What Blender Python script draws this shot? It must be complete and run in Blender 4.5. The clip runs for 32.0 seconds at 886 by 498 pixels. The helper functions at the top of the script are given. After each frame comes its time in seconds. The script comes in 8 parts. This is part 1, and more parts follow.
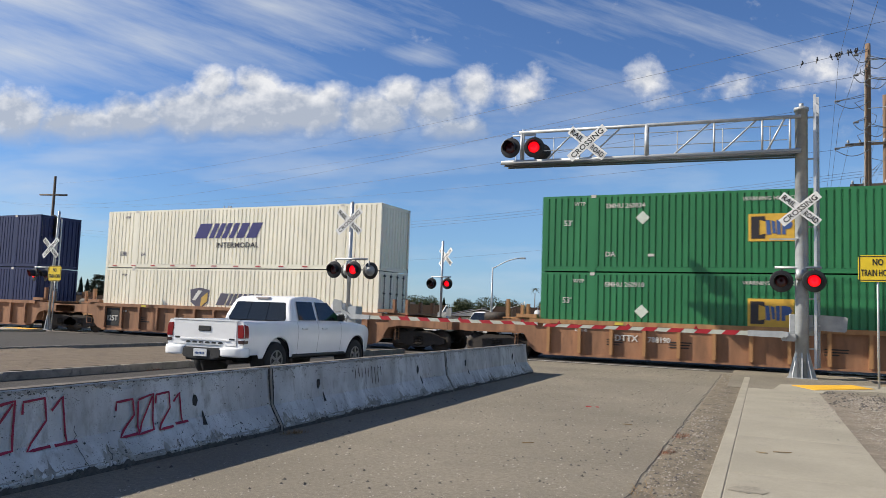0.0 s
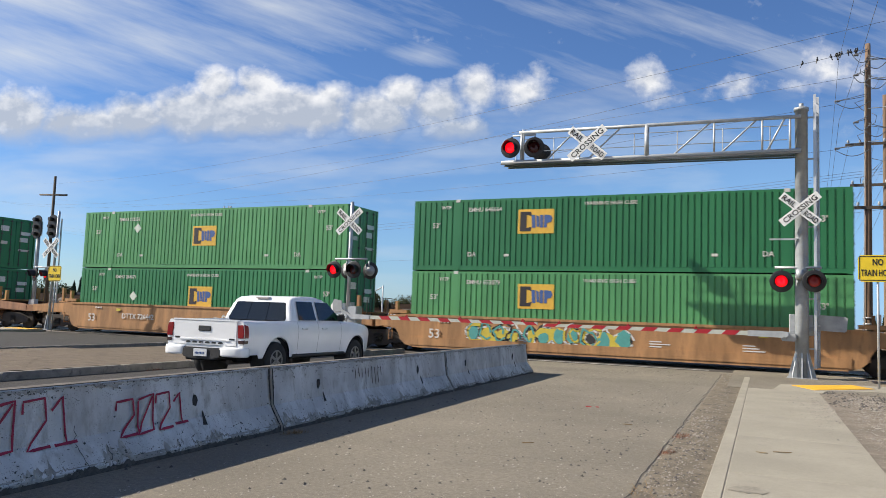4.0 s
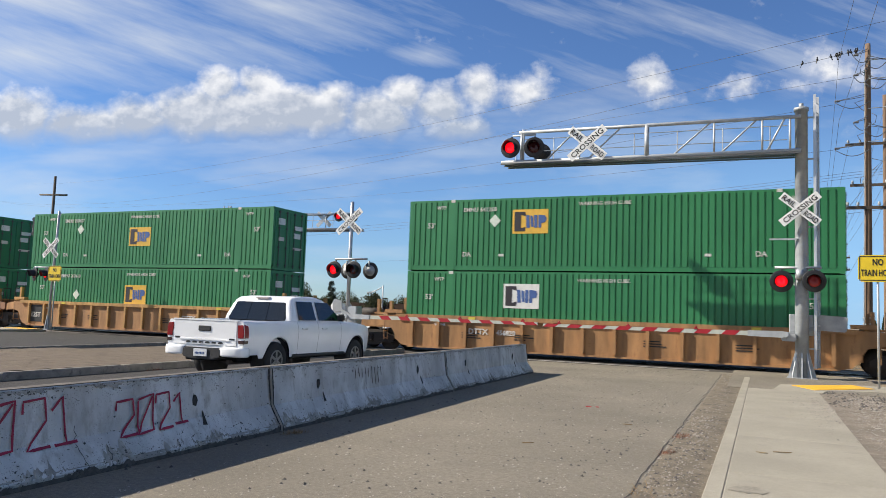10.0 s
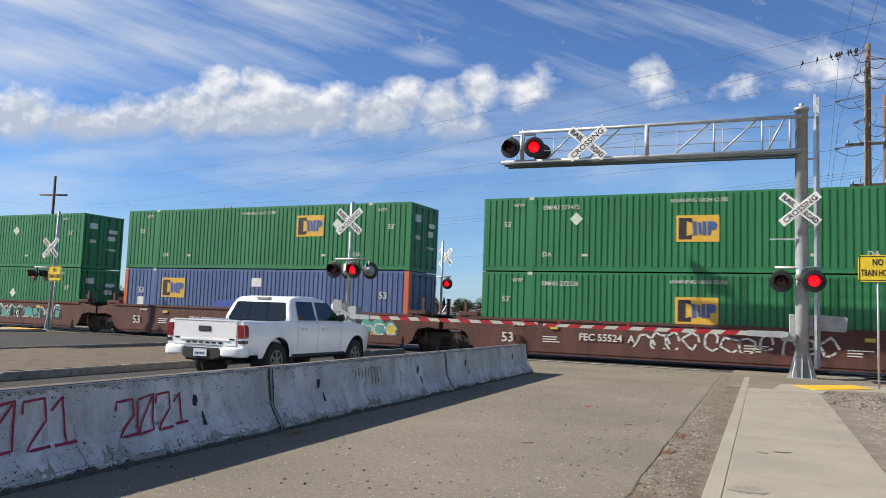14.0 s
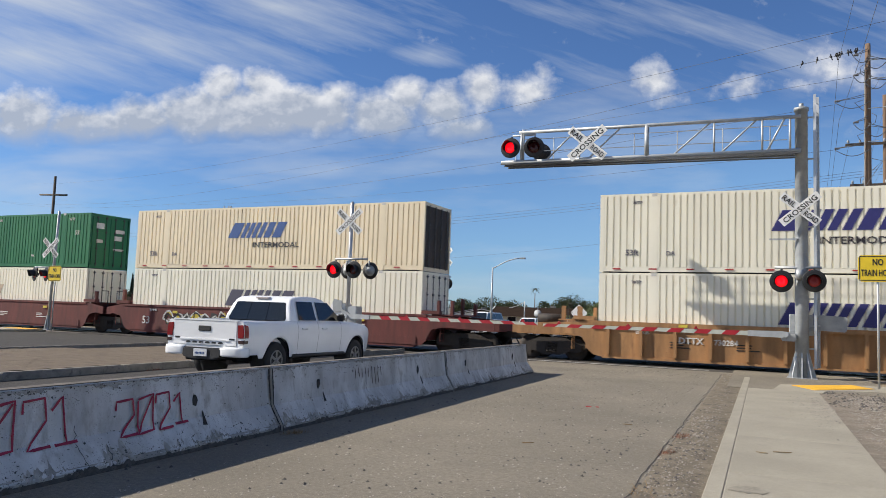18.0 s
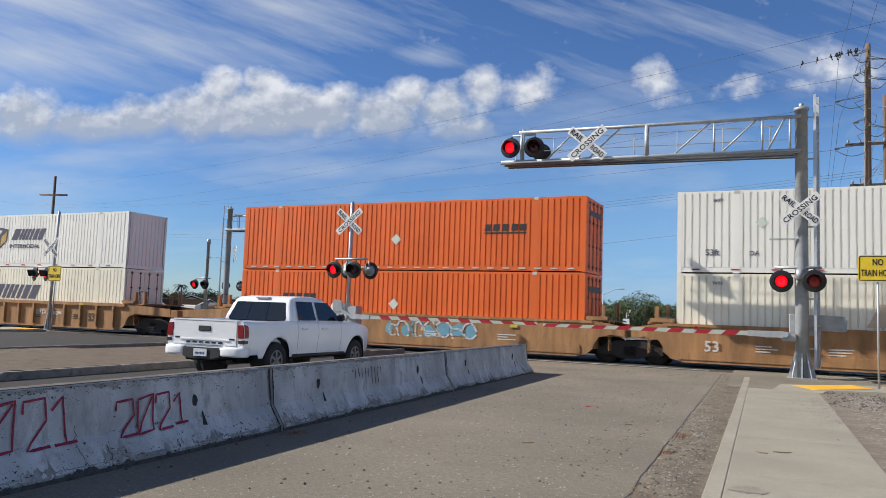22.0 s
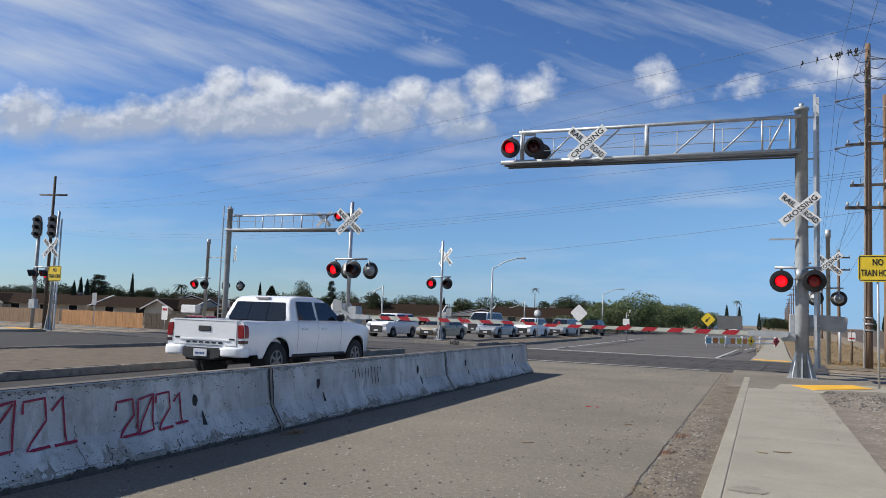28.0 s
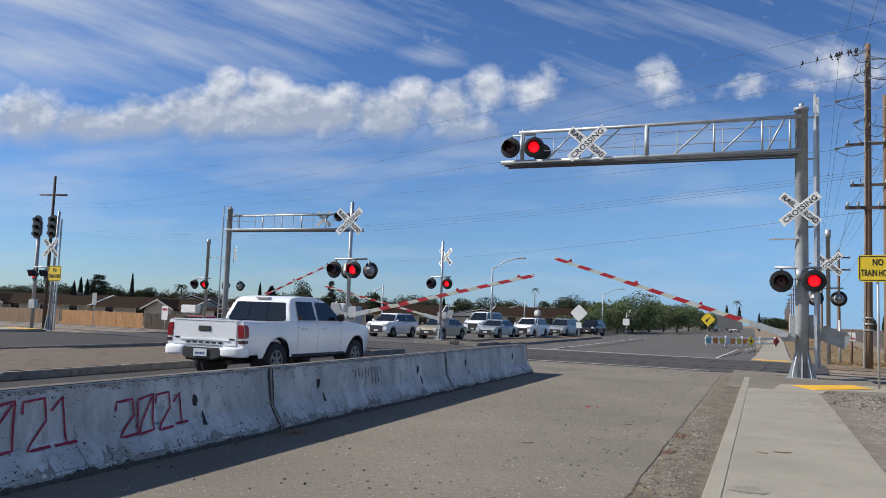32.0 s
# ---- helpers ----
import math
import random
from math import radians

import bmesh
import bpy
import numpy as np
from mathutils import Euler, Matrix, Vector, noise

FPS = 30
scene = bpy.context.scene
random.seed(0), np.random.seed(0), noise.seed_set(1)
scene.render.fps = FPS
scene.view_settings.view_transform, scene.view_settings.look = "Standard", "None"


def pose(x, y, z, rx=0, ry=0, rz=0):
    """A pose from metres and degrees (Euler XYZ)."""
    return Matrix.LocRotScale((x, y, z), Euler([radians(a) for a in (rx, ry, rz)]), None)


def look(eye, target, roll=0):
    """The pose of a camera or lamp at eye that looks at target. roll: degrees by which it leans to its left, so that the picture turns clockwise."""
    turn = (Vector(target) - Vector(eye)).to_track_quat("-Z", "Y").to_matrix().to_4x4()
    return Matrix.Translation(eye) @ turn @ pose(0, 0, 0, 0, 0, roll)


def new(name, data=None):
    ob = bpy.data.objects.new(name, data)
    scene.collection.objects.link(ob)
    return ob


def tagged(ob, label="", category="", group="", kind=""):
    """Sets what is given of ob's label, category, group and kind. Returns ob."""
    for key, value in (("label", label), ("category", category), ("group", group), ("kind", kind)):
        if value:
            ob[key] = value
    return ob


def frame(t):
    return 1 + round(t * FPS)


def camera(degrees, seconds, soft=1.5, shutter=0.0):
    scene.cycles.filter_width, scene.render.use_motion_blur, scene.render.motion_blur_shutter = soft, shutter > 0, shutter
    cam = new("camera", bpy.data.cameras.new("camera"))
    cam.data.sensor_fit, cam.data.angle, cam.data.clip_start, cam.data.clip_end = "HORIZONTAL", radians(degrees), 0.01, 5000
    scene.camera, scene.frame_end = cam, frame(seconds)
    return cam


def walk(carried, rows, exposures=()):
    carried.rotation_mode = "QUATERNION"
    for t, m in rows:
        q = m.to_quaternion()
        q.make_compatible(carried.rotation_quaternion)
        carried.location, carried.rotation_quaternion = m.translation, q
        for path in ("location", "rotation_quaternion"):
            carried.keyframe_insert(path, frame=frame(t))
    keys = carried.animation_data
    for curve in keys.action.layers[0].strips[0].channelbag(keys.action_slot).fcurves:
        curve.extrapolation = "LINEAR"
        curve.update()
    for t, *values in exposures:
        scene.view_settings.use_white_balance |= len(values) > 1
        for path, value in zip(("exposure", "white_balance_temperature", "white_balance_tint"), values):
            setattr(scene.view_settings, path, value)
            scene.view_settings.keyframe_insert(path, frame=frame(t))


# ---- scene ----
# ---- camera ----
EYE = Vector((0, 0, 1.58))
YAW, TILT, LEAN = radians(-25.455), radians(4.809), 2.03
AIM = EYE + Vector((math.sin(YAW) * math.cos(TILT), math.cos(YAW) * math.cos(TILT), math.sin(TILT)))
cam = camera(59.69, 32.0, soft=0.6, shutter=0.08)
walk(cam, [(0.0, look(EYE, AIM, LEAN)), (32.0, look(EYE, AIM, LEAN))], [(0.0, 0.43, 6950, 10), (3.0, 0.55, 6950, 10), (13.5, 0.57, 6950, 10), (17.5, 0.35, 6800, 10), (25.0, 0.29, 6550, 10), (32.0, 0.23, 6450, 10)])

# ---- daylight ----
SUN_TO = Vector((-1.27, -0.44, 1.0)).normalized()
world = bpy.data.worlds.new("world")
scene.world = world
world.use_nodes = True
wn, wl = world.node_tree.nodes, world.node_tree.links
sky = wn.new("ShaderNodeTexSky")
sky.sky_type, sky.sun_disc = "NISHITA", False
sky.sun_elevation, sky.sun_rotation = math.asin(SUN_TO.z), math.atan2(SUN_TO.x, SUN_TO.y) % (2 * math.pi)
sky.air_density, sky.dust_density, sky.ozone_density = 1.0, 0.15, 4.0
tone = wn.new("ShaderNodeMix")
tone.data_type, tone.blend_type = "RGBA", "MULTIPLY"
tone.inputs[0].default_value, tone.inputs[7].default_value = 1.0, (0.73, 0.965, 1.32, 1.0)
wl.new(sky.outputs["Color"], tone.inputs[6])
wl.new(tone.outputs[2], wn["Background"].inputs["Color"])
wn["Background"].inputs["Strength"].default_value = 0.069
sun = new("sun", bpy.data.lights.new("sun", "SUN"))
sun.data.energy, sun.data.angle, sun.data.color = 5.0, radians(0.55), (1.0, 0.95, 0.87)
sun.matrix_world = look(SUN_TO * 50, (0, 0, 0))


# ---- materials ----
class Nodes:
    """A small writer of node trees."""

    def __init__(self, name):
        self.mat = bpy.data.materials.new(name)
        self.mat.use_nodes = True
        self.n, self.l = self.mat.node_tree.nodes, self.mat.node_tree.links
        self.bsdf = self.n["Principled BSDF"]

    def add(self, kind, **values):
        node = self.n.new(kind)
        for key, value in values.items():
            if key in node.inputs:
                self.put(node.inputs[key], value)
        return node

    def put(self, socket, value):
        if isinstance(value, bpy.types.NodeSocket):
            self.l.new(value, socket)
        else:
            socket.default_value = value

    def math(self, op, a, b=0.0, clamp=False):
        node = self.n.new("ShaderNodeMath")
        node.operation, node.use_clamp = op, clamp
        self.put(node.inputs[0], a), self.put(node.inputs[1], b)
        return node.outputs[0]

    def noise(self, vector, scale, detail=4.0, rough=0.55):
        node = self.add("ShaderNodeTexNoise", Vector=vector, Scale=scale, Detail=detail, Roughness=rough)
        return node.outputs["Fac"]

    def ramp(self, fac, low, high):
        node = self.add("ShaderNodeMapRange")
        self.put(node.inputs[0], fac)
        node.inputs[1].default_value, node.inputs[2].default_value = low, high
        return node.outputs[0]

    def mix(self, fac, a, b, blend="MIX"):
        node = self.n.new("ShaderNodeMix")
        node.data_type, node.blend_type = "RGBA", blend
        self.put(node.inputs[0], fac), self.put(node.inputs[6], a), self.put(node.inputs[7], b)
        return node.outputs[2]

    def stretch(self, vector, x, y, z):
        node = self.n.new("ShaderNodeMapping")
        self.put(node.inputs[0], vector)
        node.inputs["Scale"].default_value = (x, y, z)
        return node.outputs[0]


def rgb(c, k=1.0):
    return (c[0] * k, c[1] * k, c[2] * k, 1.0)


def surface(name, base, rough=0.6, metal=0.0, scale=6.0, vary=0.25, stain=None, amount=0.35, stretch=(1, 1, 1), bump=0.15, grain=60.0, piece=0.0, spec=0.5, speck=0.0, pits=0.0):
    """A weathered surface: base colour with broad and fine change, stains of their own colour, and fine relief."""
    w = Nodes(name)
    at = w.add("ShaderNodeTexCoord").outputs["Object"]
    if piece:
        info = w.add("ShaderNodeObjectInfo")
        shift = w.n.new("ShaderNodeVectorMath")
        shift.operation = "MULTIPLY_ADD"
        w.put(shift.inputs[0], info.outputs["Random"]), w.put(shift.inputs[2], at)
        shift.inputs[1].default_value = (37, 53, 71)
        at = shift.outputs[0]
    wide = w.noise(w.stretch(at, *stretch), scale)
    fine = w.noise(at, grain, 3.0, 0.7)
    colour = w.mix(w.ramp(wide, 0.3, 0.7), rgb(base, 1 - vary), rgb(base, 1 + vary * 0.5))
    colour = w.mix(w.math("MULTIPLY", w.ramp(fine, 0.35, 0.75), 0.35 * vary + 0.04), colour, rgb(base, 0.45))
    if speck:
        dots = w.add("ShaderNodeTexVoronoi", Vector=at, Scale=grain * .55)
        colour = w.mix(w.math("MULTIPLY", w.ramp(dots.outputs["Distance"], .32, .12), speck), colour, rgb(base, 1.7))
        patch = w.ramp(w.noise(at, grain * .16, 6.0, .8), .43, .62)
        colour = w.mix(w.math("MULTIPLY", patch, speck * .8), colour, rgb(base, .55))
    if pits:
        holes = w.add("ShaderNodeTexVoronoi", Vector=at, Scale=grain * .8)
        where = w.ramp(w.noise(at, grain * .09, 5.0, .75), .5, .62)
        holes = w.math("MULTIPLY", w.ramp(holes.outputs["Distance"], .34, .2), where)
        colour = w.mix(w.math("MULTIPLY", holes, pits), colour, rgb(base, .22))
    if stain:
        spots = w.ramp(w.noise(w.stretch(at, *stretch), scale * 2.7, 7.0, 0.65), 0.66 - amount * 0.4, 0.78 - amount * 0.3)
        colour = w.mix(w.math("MULTIPLY", spots, 0.8), colour, rgb(stain))
    if piece:
        colour = w.mix(w.math("MULTIPLY", info.outputs["Random"], piece), colour, rgb(base, 0.5))
    w.put(w.bsdf.inputs["Base Color"], colour)
    w.bsdf.inputs["Metallic"].default_value = metal
    w.bsdf.inputs["Specular IOR Level"].default_value = spec
    w.put(w.bsdf.inputs["Roughness"], w.math("ADD", w.math("MULTIPLY", w.math("SUBTRACT", wide, 0.5), 0.25), rough, True))
    if bump:
        b = w.add("ShaderNodeBump", Strength=bump, Distance=0.01, Height=fine)
        w.put(w.bsdf.inputs["Normal"], b.outputs[0])
    return w.mat


def plain(name, base, rough=0.5, metal=0.0, vary=0.12, **more):
    return surface(name, base, rough, metal, vary=vary, bump=0.05, **more)


def lens_glow(name, colour, strength):
    """A lit lens, brightest round its middle."""
    w = Nodes(name)
    at = w.add("ShaderNodeTexCoord").outputs["Object"]
    ln = w.n.new("ShaderNodeVectorMath")
    ln.operation = "LENGTH"
    w.put(ln.inputs[0], at)
    dots = w.add("ShaderNodeTexVoronoi", Vector=at, Scale=38.0)
    beam = w.math("MULTIPLY", w.ramp(ln.outputs["Value"], .2, .06), w.ramp(dots.outputs["Distance"], .9, .2))
    w.bsdf.inputs["Base Color"].default_value = rgb(colour, .3)
    w.bsdf.inputs["Roughness"].default_value = 0.25
    w.bsdf.inputs["Emission Color"].default_value = rgb(colour)
    w.put(w.bsdf.inputs["Emission Strength"], w.math("ADD", w.math("MULTIPLY", beam, strength), .35))
    return w.mat


def glass(name, tint, rough=0.03):
    w = Nodes(name)
    w.bsdf.inputs["Base Color"].default_value = rgb(tint)
    w.bsdf.inputs["Roughness"].default_value = rough
    w.bsdf.inputs["Transmission Weight"].default_value = 0.0
    w.bsdf.inputs["Specular IOR Level"].default_value = 0.5
    w.bsdf.inputs["Coat Weight"].default_value = 0.15
    return w.mat


RUST = (0.16, 0.065, 0.03)
M_ASPHALT = surface("asphalt", (0.24, 0.212, 0.165), 0.92, scale=0.35, vary=0.26, stain=(0.185, 0.158, 0.128), amount=0.2, bump=0.7, grain=120, spec=0.25, speck=0.75, pits=0.7)
M_ROAD = surface("dark_asphalt", (0.058, 0.054, 0.05), 0.9, scale=0.3, vary=0.25, stain=(0.085, 0.078, 0.068), amount=0.16, bump=0.5, grain=110, spec=0.25, speck=0.4)
M_FARROAD = surface("dusty_asphalt", (0.125, 0.114, 0.1), 0.9, scale=0.3, vary=0.25, stain=(0.16, 0.145, 0.12), amount=0.15, bump=0.4, grain=60, spec=0.25, speck=0.3)
M_CROSSPANEL = surface("rubber_panel", (0.075, 0.068, 0.062), 0.85, scale=1.2, vary=0.4, stain=(0.12, 0.105, 0.09), amount=0.3, stretch=(.3, 3, 1), bump=0.3, grain=60, spec=0.3)
M_CONCRETE = surface("concrete", (0.35, 0.32, 0.252), 0.88, scale=0.9, vary=0.16, stain=(0.26, 0.23, 0.19), amount=0.16, bump=0.35, grain=90, spec=0.3, piece=0.12, speck=0.25, pits=0.35)
M_BARRIER = surface("painted_concrete", (0.62, 0.62, 0.6), 0.8, scale=2.2, vary=0.3, stain=(0.36, 0.345, 0.31), amount=0.36, stretch=(1, 1.1, 0.55), bump=0.6, grain=60, spec=0.3, pits=0.75)
M_BARE = surface("bare_concrete", (0.25, 0.235, 0.21), 0.9, scale=3, vary=0.3, stain=(0.08, 0.075, 0.07), amount=0.3, bump=0.5, grain=50, spec=0.3)
M_EARTH = surface("dry_earth", (0.27, 0.215, 0.15), 0.95, scale=0.5, vary=0.3, stain=(0.16, 0.12, 0.08), amount=0.3, bump=0.6, grain=30, spec=0.2)
M_BALLAST = surface("ballast", (0.2, 0.18, 0.16), 0.95, scale=2, vary=0.35, bump=0.6, grain=25, spec=0.2)
M_STONE = surface("gravel_stone", (0.3, 0.27, 0.23), 0.9, scale=4, vary=0.4, bump=0.3, grain=30, spec=0.3)
M_DRYGRASS = surface("dry_grass", (0.24, 0.175, 0.095), 0.95, scale=0.7, vary=0.3, stain=(0.16, 0.13, 0.07), amount=0.25, bump=0.6, grain=14, spec=0.2)
M_TILLED = surface("tilled_soil", (0.12, 0.095, 0.075), 0.95, scale=0.2, vary=0.25, stretch=(4, 0.3, 1), bump=0.4, grain=6, spec=0.2)
M_PAVER = surface("paver_stone", (0.165, 0.128, 0.09), 0.9, scale=2, vary=0.35, stain=(0.23, 0.19, 0.14), amount=0.2, speck=0.5, pits=0.6, bump=0.5, grain=70, spec=0.3, piece=0.12)
M_GALV = surface("galvanised_steel", (0.46, 0.48, 0.49), 0.5, 0.4, scale=4, vary=0.18, stain=(0.28, 0.28, 0.28), amount=0.15, bump=0.08, grain=40)
M_DULL = surface("dull_steel", (0.36, 0.38, 0.39), 0.6, 0.25, scale=3, vary=0.25, bump=0.1, grain=40)
M_ALU = surface("bright_aluminium", (0.5, 0.51, 0.52), 0.4, 0.6, scale=3, vary=0.15, bump=0.04)
M_BLACK = surface("black_paint", (0.012, 0.012, 0.013), 0.45, scale=5, vary=0.3, bump=0.05)
M_RUBBER = surface("tyre_rubber", (0.02, 0.02, 0.021), 0.85, scale=12, vary=0.3, bump=0.2)
M_RAIL = surface("rail_steel", (0.18, 0.13, 0.1), 0.5, 0.7, scale=3, vary=0.25, bump=0.1)
M_SHINE = surface("worn_rail_head", (0.5, 0.5, 0.5), 0.3, 0.9, scale=2, vary=0.15, bump=0.03)
M_TIE = surface("timber_tie", (0.09, 0.07, 0.055), 0.9, scale=3, vary=0.3, bump=0.4)
M_WHITE = plain("white_sign_paint", (0.8, 0.8, 0.78), 0.45)
M_LETTER = plain("black_lettering", (0.015, 0.015, 0.016), 0.5)
M_YELLOW = plain("yellow_sign_paint", (0.78, 0.56, 0.03), 0.45)
M_ORANGEPAD = surface("yellow_warning_pad", (0.78, 0.42, 0.03), 0.75, scale=5, vary=0.2, bump=0.4)
M_RED = plain("red_reflective", (0.4, 0.016, 0.026), 0.45)
M_PALE = plain("pale_gate_white", (0.5, 0.52, 0.45), 0.5)
M_LIT = lens_glow("lit_red_lens", (1.0, 0.004, 0.012), 2.6)
M_UNLIT = surface("dark_red_lens", (0.05, 0.006, 0.007), 0.2, scale=30, vary=0.2, bump=0.2, grain=200)
# Brighter copy of the unlit lens; its sunlight is put into the colour.
M_UNLIT_SUNLIT = surface("red_lens_in_sun", (0.32, 0.02, 0.02), 0.3, scale=30, vary=0.2, bump=0.2, grain=200)
M_WIRE = plain("wire", (0.09, 0.095, 0.1), 0.6)
M_POLE = surface("weathered_pole_wood", (0.2, 0.13, 0.085), 0.9, scale=3, vary=0.35, stretch=(3, 3, 0.3), bump=0.4, grain=40)
M_GLASS = glass("dark_glass", (0.012, 0.016, 0.02))
M_PAINT = surface("red_spray_paint", (0.34, 0.016, 0.05), 0.6, scale=14, vary=0.3, bump=0.05)


# ---- builders ----
def box(bm, x0, x1, y0, y1, z0, z1, m=None):
    vs = [bm.verts.new((x, y, z)) for x in (x0, x1) for y in (y0, y1) for z in (z0, z1)]
    if m is not None:
        for v in vs:
            v.co = m @ v.co
    for f in ((0, 1, 3, 2), (4, 6, 7, 5), (0, 4, 5, 1), (2, 3, 7, 6), (0, 2, 6, 4), (1, 5, 7, 3)):
        bm.faces.new([vs[i] for i in f])
    return vs


def rod(bm, a, b, r, r2=None, n=10, caps=True):
    """A round bar from a to b."""
    a, b = Vector(a), Vector(b)
    d = (b - a).normalized()
    u = d.orthogonal().normalized()
    v = d.cross(u)
    r2 = r if r2 is None else r2
    rings = []
    for p, k in ((a, r), (b, r2)):
        rings.append([bm.verts.new(p + u * (k * math.cos(2 * math.pi * i / n)) + v * (k * math.sin(2 * math.pi * i / n))) for i in range(n)])
    for i in range(n):
        f = bm.faces.new((rings[0][i], rings[0][(i + 1) % n], rings[1][(i + 1) % n], rings[1][i]))
        f.smooth = n > 7
    if caps:
        bm.faces.new(rings[0][::-1]), bm.faces.new(rings[1])


def tube(bm, pts, r, n=6):
    """A bent round bar through points, in one piece."""
    pts = [Vector(p) for p in pts]
    rings = []
    for i, p in enumerate(pts):
        d = (pts[min(i + 1, len(pts) - 1)] - pts[max(i - 1, 0)]).normalized()
        u = d.cross(Vector((.31, .17, .93))).normalized()
        v = d.cross(u)
        rings.append([bm.verts.new(p + u * (r * math.cos(6.2832 * k / n)) + v * (r * math.sin(6.2832 * k / n))) for k in range(n)])
    for a, b in zip(rings, rings[1:]):
        for k in range(n):
            bm.faces.new((a[k], a[(k + 1) % n], b[(k + 1) % n], b[k])).smooth = True
    bm.faces.new(rings[0][::-1]), bm.faces.new(rings[-1])


def prism(bm, outline, y0, y1, m=None):
    """A plate whose outline of (x, z) goes from depth y0 to y1."""
    a = [bm.verts.new((x, y0, z)) for x, z in outline]
    b = [bm.verts.new((x, y1, z)) for x, z in outline]
    if m is not None:
        for v in a + b:
            v.co = m @ v.co
    n = len(a)
    bm.faces.new(a), bm.faces.new(b[::-1])
    for i in range(n):
        bm.faces.new((a[i], b[i], b[(i + 1) % n], a[(i + 1) % n]))


def lathe(bm, profile, axis="Y", n=24, centre=(0, 0, 0)):
    """A turned shape; profile is rows of (radius, along the axis)."""
    rings = []
    for r, h in profile:
        ring = []
        for i in range(n):
            c, s = r * math.cos(2 * math.pi * i / n), r * math.sin(2 * math.pi * i / n)
            p = {"Y": (c, h, s), "Z": (c, s, h), "X": (h, c, s)}[axis]
            ring.append(bm.verts.new(Vector(p) + Vector(centre)))
        rings.append(ring)
    for p, q in zip(rings, rings[1:]):
        for i in range(n):
            f = bm.faces.new((p[i], p[(i + 1) % n], q[(i + 1) % n], q[i]))
            f.smooth = True
    for ring in (rings[0], rings[-1]):
        bm.faces.new(ring)


def finish(bm, name):
    bmesh.ops.recalc_face_normals(bm, faces=bm.faces)
    data = bpy.data.meshes.new(name)
    bm.to_mesh(data)
    bm.free()
    return data


def part(name, shape, material, parent, label="", at=None):
    """One mesh object under a thing or a part. shape: a bmesh, or a mesh to share."""
    data = shape if isinstance(shape, bpy.types.Mesh) else finish(shape, name)
    if not data.materials:
        data.materials.append(material)
    ob = new(name, data)
    if data.materials[0] != material:
        ob.material_slots[0].link = "OBJECT"
        ob.material_slots[0].material = material
    ob.parent = parent
    if at is not None:
        ob.matrix_basis = at
    if label:
        ob["label"] = label
    return ob


def thing(name, m, label, category, group="", kind=""):
    ob = new(name)
    ob.empty_display_size = 0.2
    ob.matrix_basis = m
    return tagged(ob, label, category, group, kind)


def solid(name, shape, material, label, category, m=None, group="", kind=""):
    """A thing that is one mesh."""
    ob = part(name, shape, material, None, at=m)
    return tagged(ob, label, category, group, kind)


STORE = {}


def kept(key, build):
    """A mesh that is built once and shared."""
    if key not in STORE:
        bm = bmesh.new()
        build(bm)
        STORE[key] = finish(bm, str(key).split("|")[0])
    return STORE[key]


def letters(words, size, depth=0.004, align="LEFT", bold=0.0, wide=1.0, fit=0.0):
    """Lettering as a mesh that stands upright and faces -y."""
    key = ("letters|", words, size, depth, align, bold, wide, fit)
    if key not in STORE:
        cu = bpy.data.curves.new("lettering", "FONT")
        cu.body, cu.size, cu.extrude, cu.align_x, cu.offset, cu.resolution_u = words, size, depth, align, bold, 2
        ob = bpy.data.objects.new("lettering", cu)
        scene.collection.objects.link(ob)
        bpy.context.view_layer.update()
        data = bpy.data.meshes.new_from_object(ob.evaluated_get(bpy.context.evaluated_depsgraph_get()))
        bpy.data.objects.remove(ob)
        data.transform(Matrix.Rotation(radians(90), 4, "X") @ Matrix.Diagonal((wide, 1, 1, 1)))
        if fit:
            xs = [v.co.x for v in data.vertices]
            data.transform(Matrix.Diagonal((fit / (max(xs) - min(xs)), 1, 1, 1)))
        data.materials.clear()
        STORE[key] = data
    return STORE[key]


ROADSLOPE = -0.06  # the road runs this much to the west for each metre north


def lift(x, y):
    """Height of the ground: level at the rails, a slight crown on the carriageway, and lower land behind."""
    z = 0.0
    if y < 28 and x < -7:
        z = 0.1 * min(1, (-7 - x) / 2) * max(0, min(1, (26 - y) / 5))
    if y > 39:
        z = -0.15 * min(1, (y - 39) / 8)
    if y > 36 and x < -33:
        z = min(z, -1.1 * min(1, (y - 36) / 6) * min(1, (-33 - x) / 6))
    return z

# ---- ground ----
def sheet(name, xs, ys, material, label, up=0.0, skew=0.0, category="ground"):
    bm = bmesh.new()
    grid = [[bm.verts.new((x + skew * y, y, lift(x + skew * y, y) + up)) for x in xs] for y in ys]
    for a, b in zip(grid, grid[1:]):
        for i in range(len(xs) - 1):
            bm.faces.new((a[i], a[i + 1], b[i + 1], b[i]))
    return solid(name, bm, material, label, category, kind="structure")


def steps(a, b, n):
    return [a + (b - a) * i / n for i in range(n + 1)]


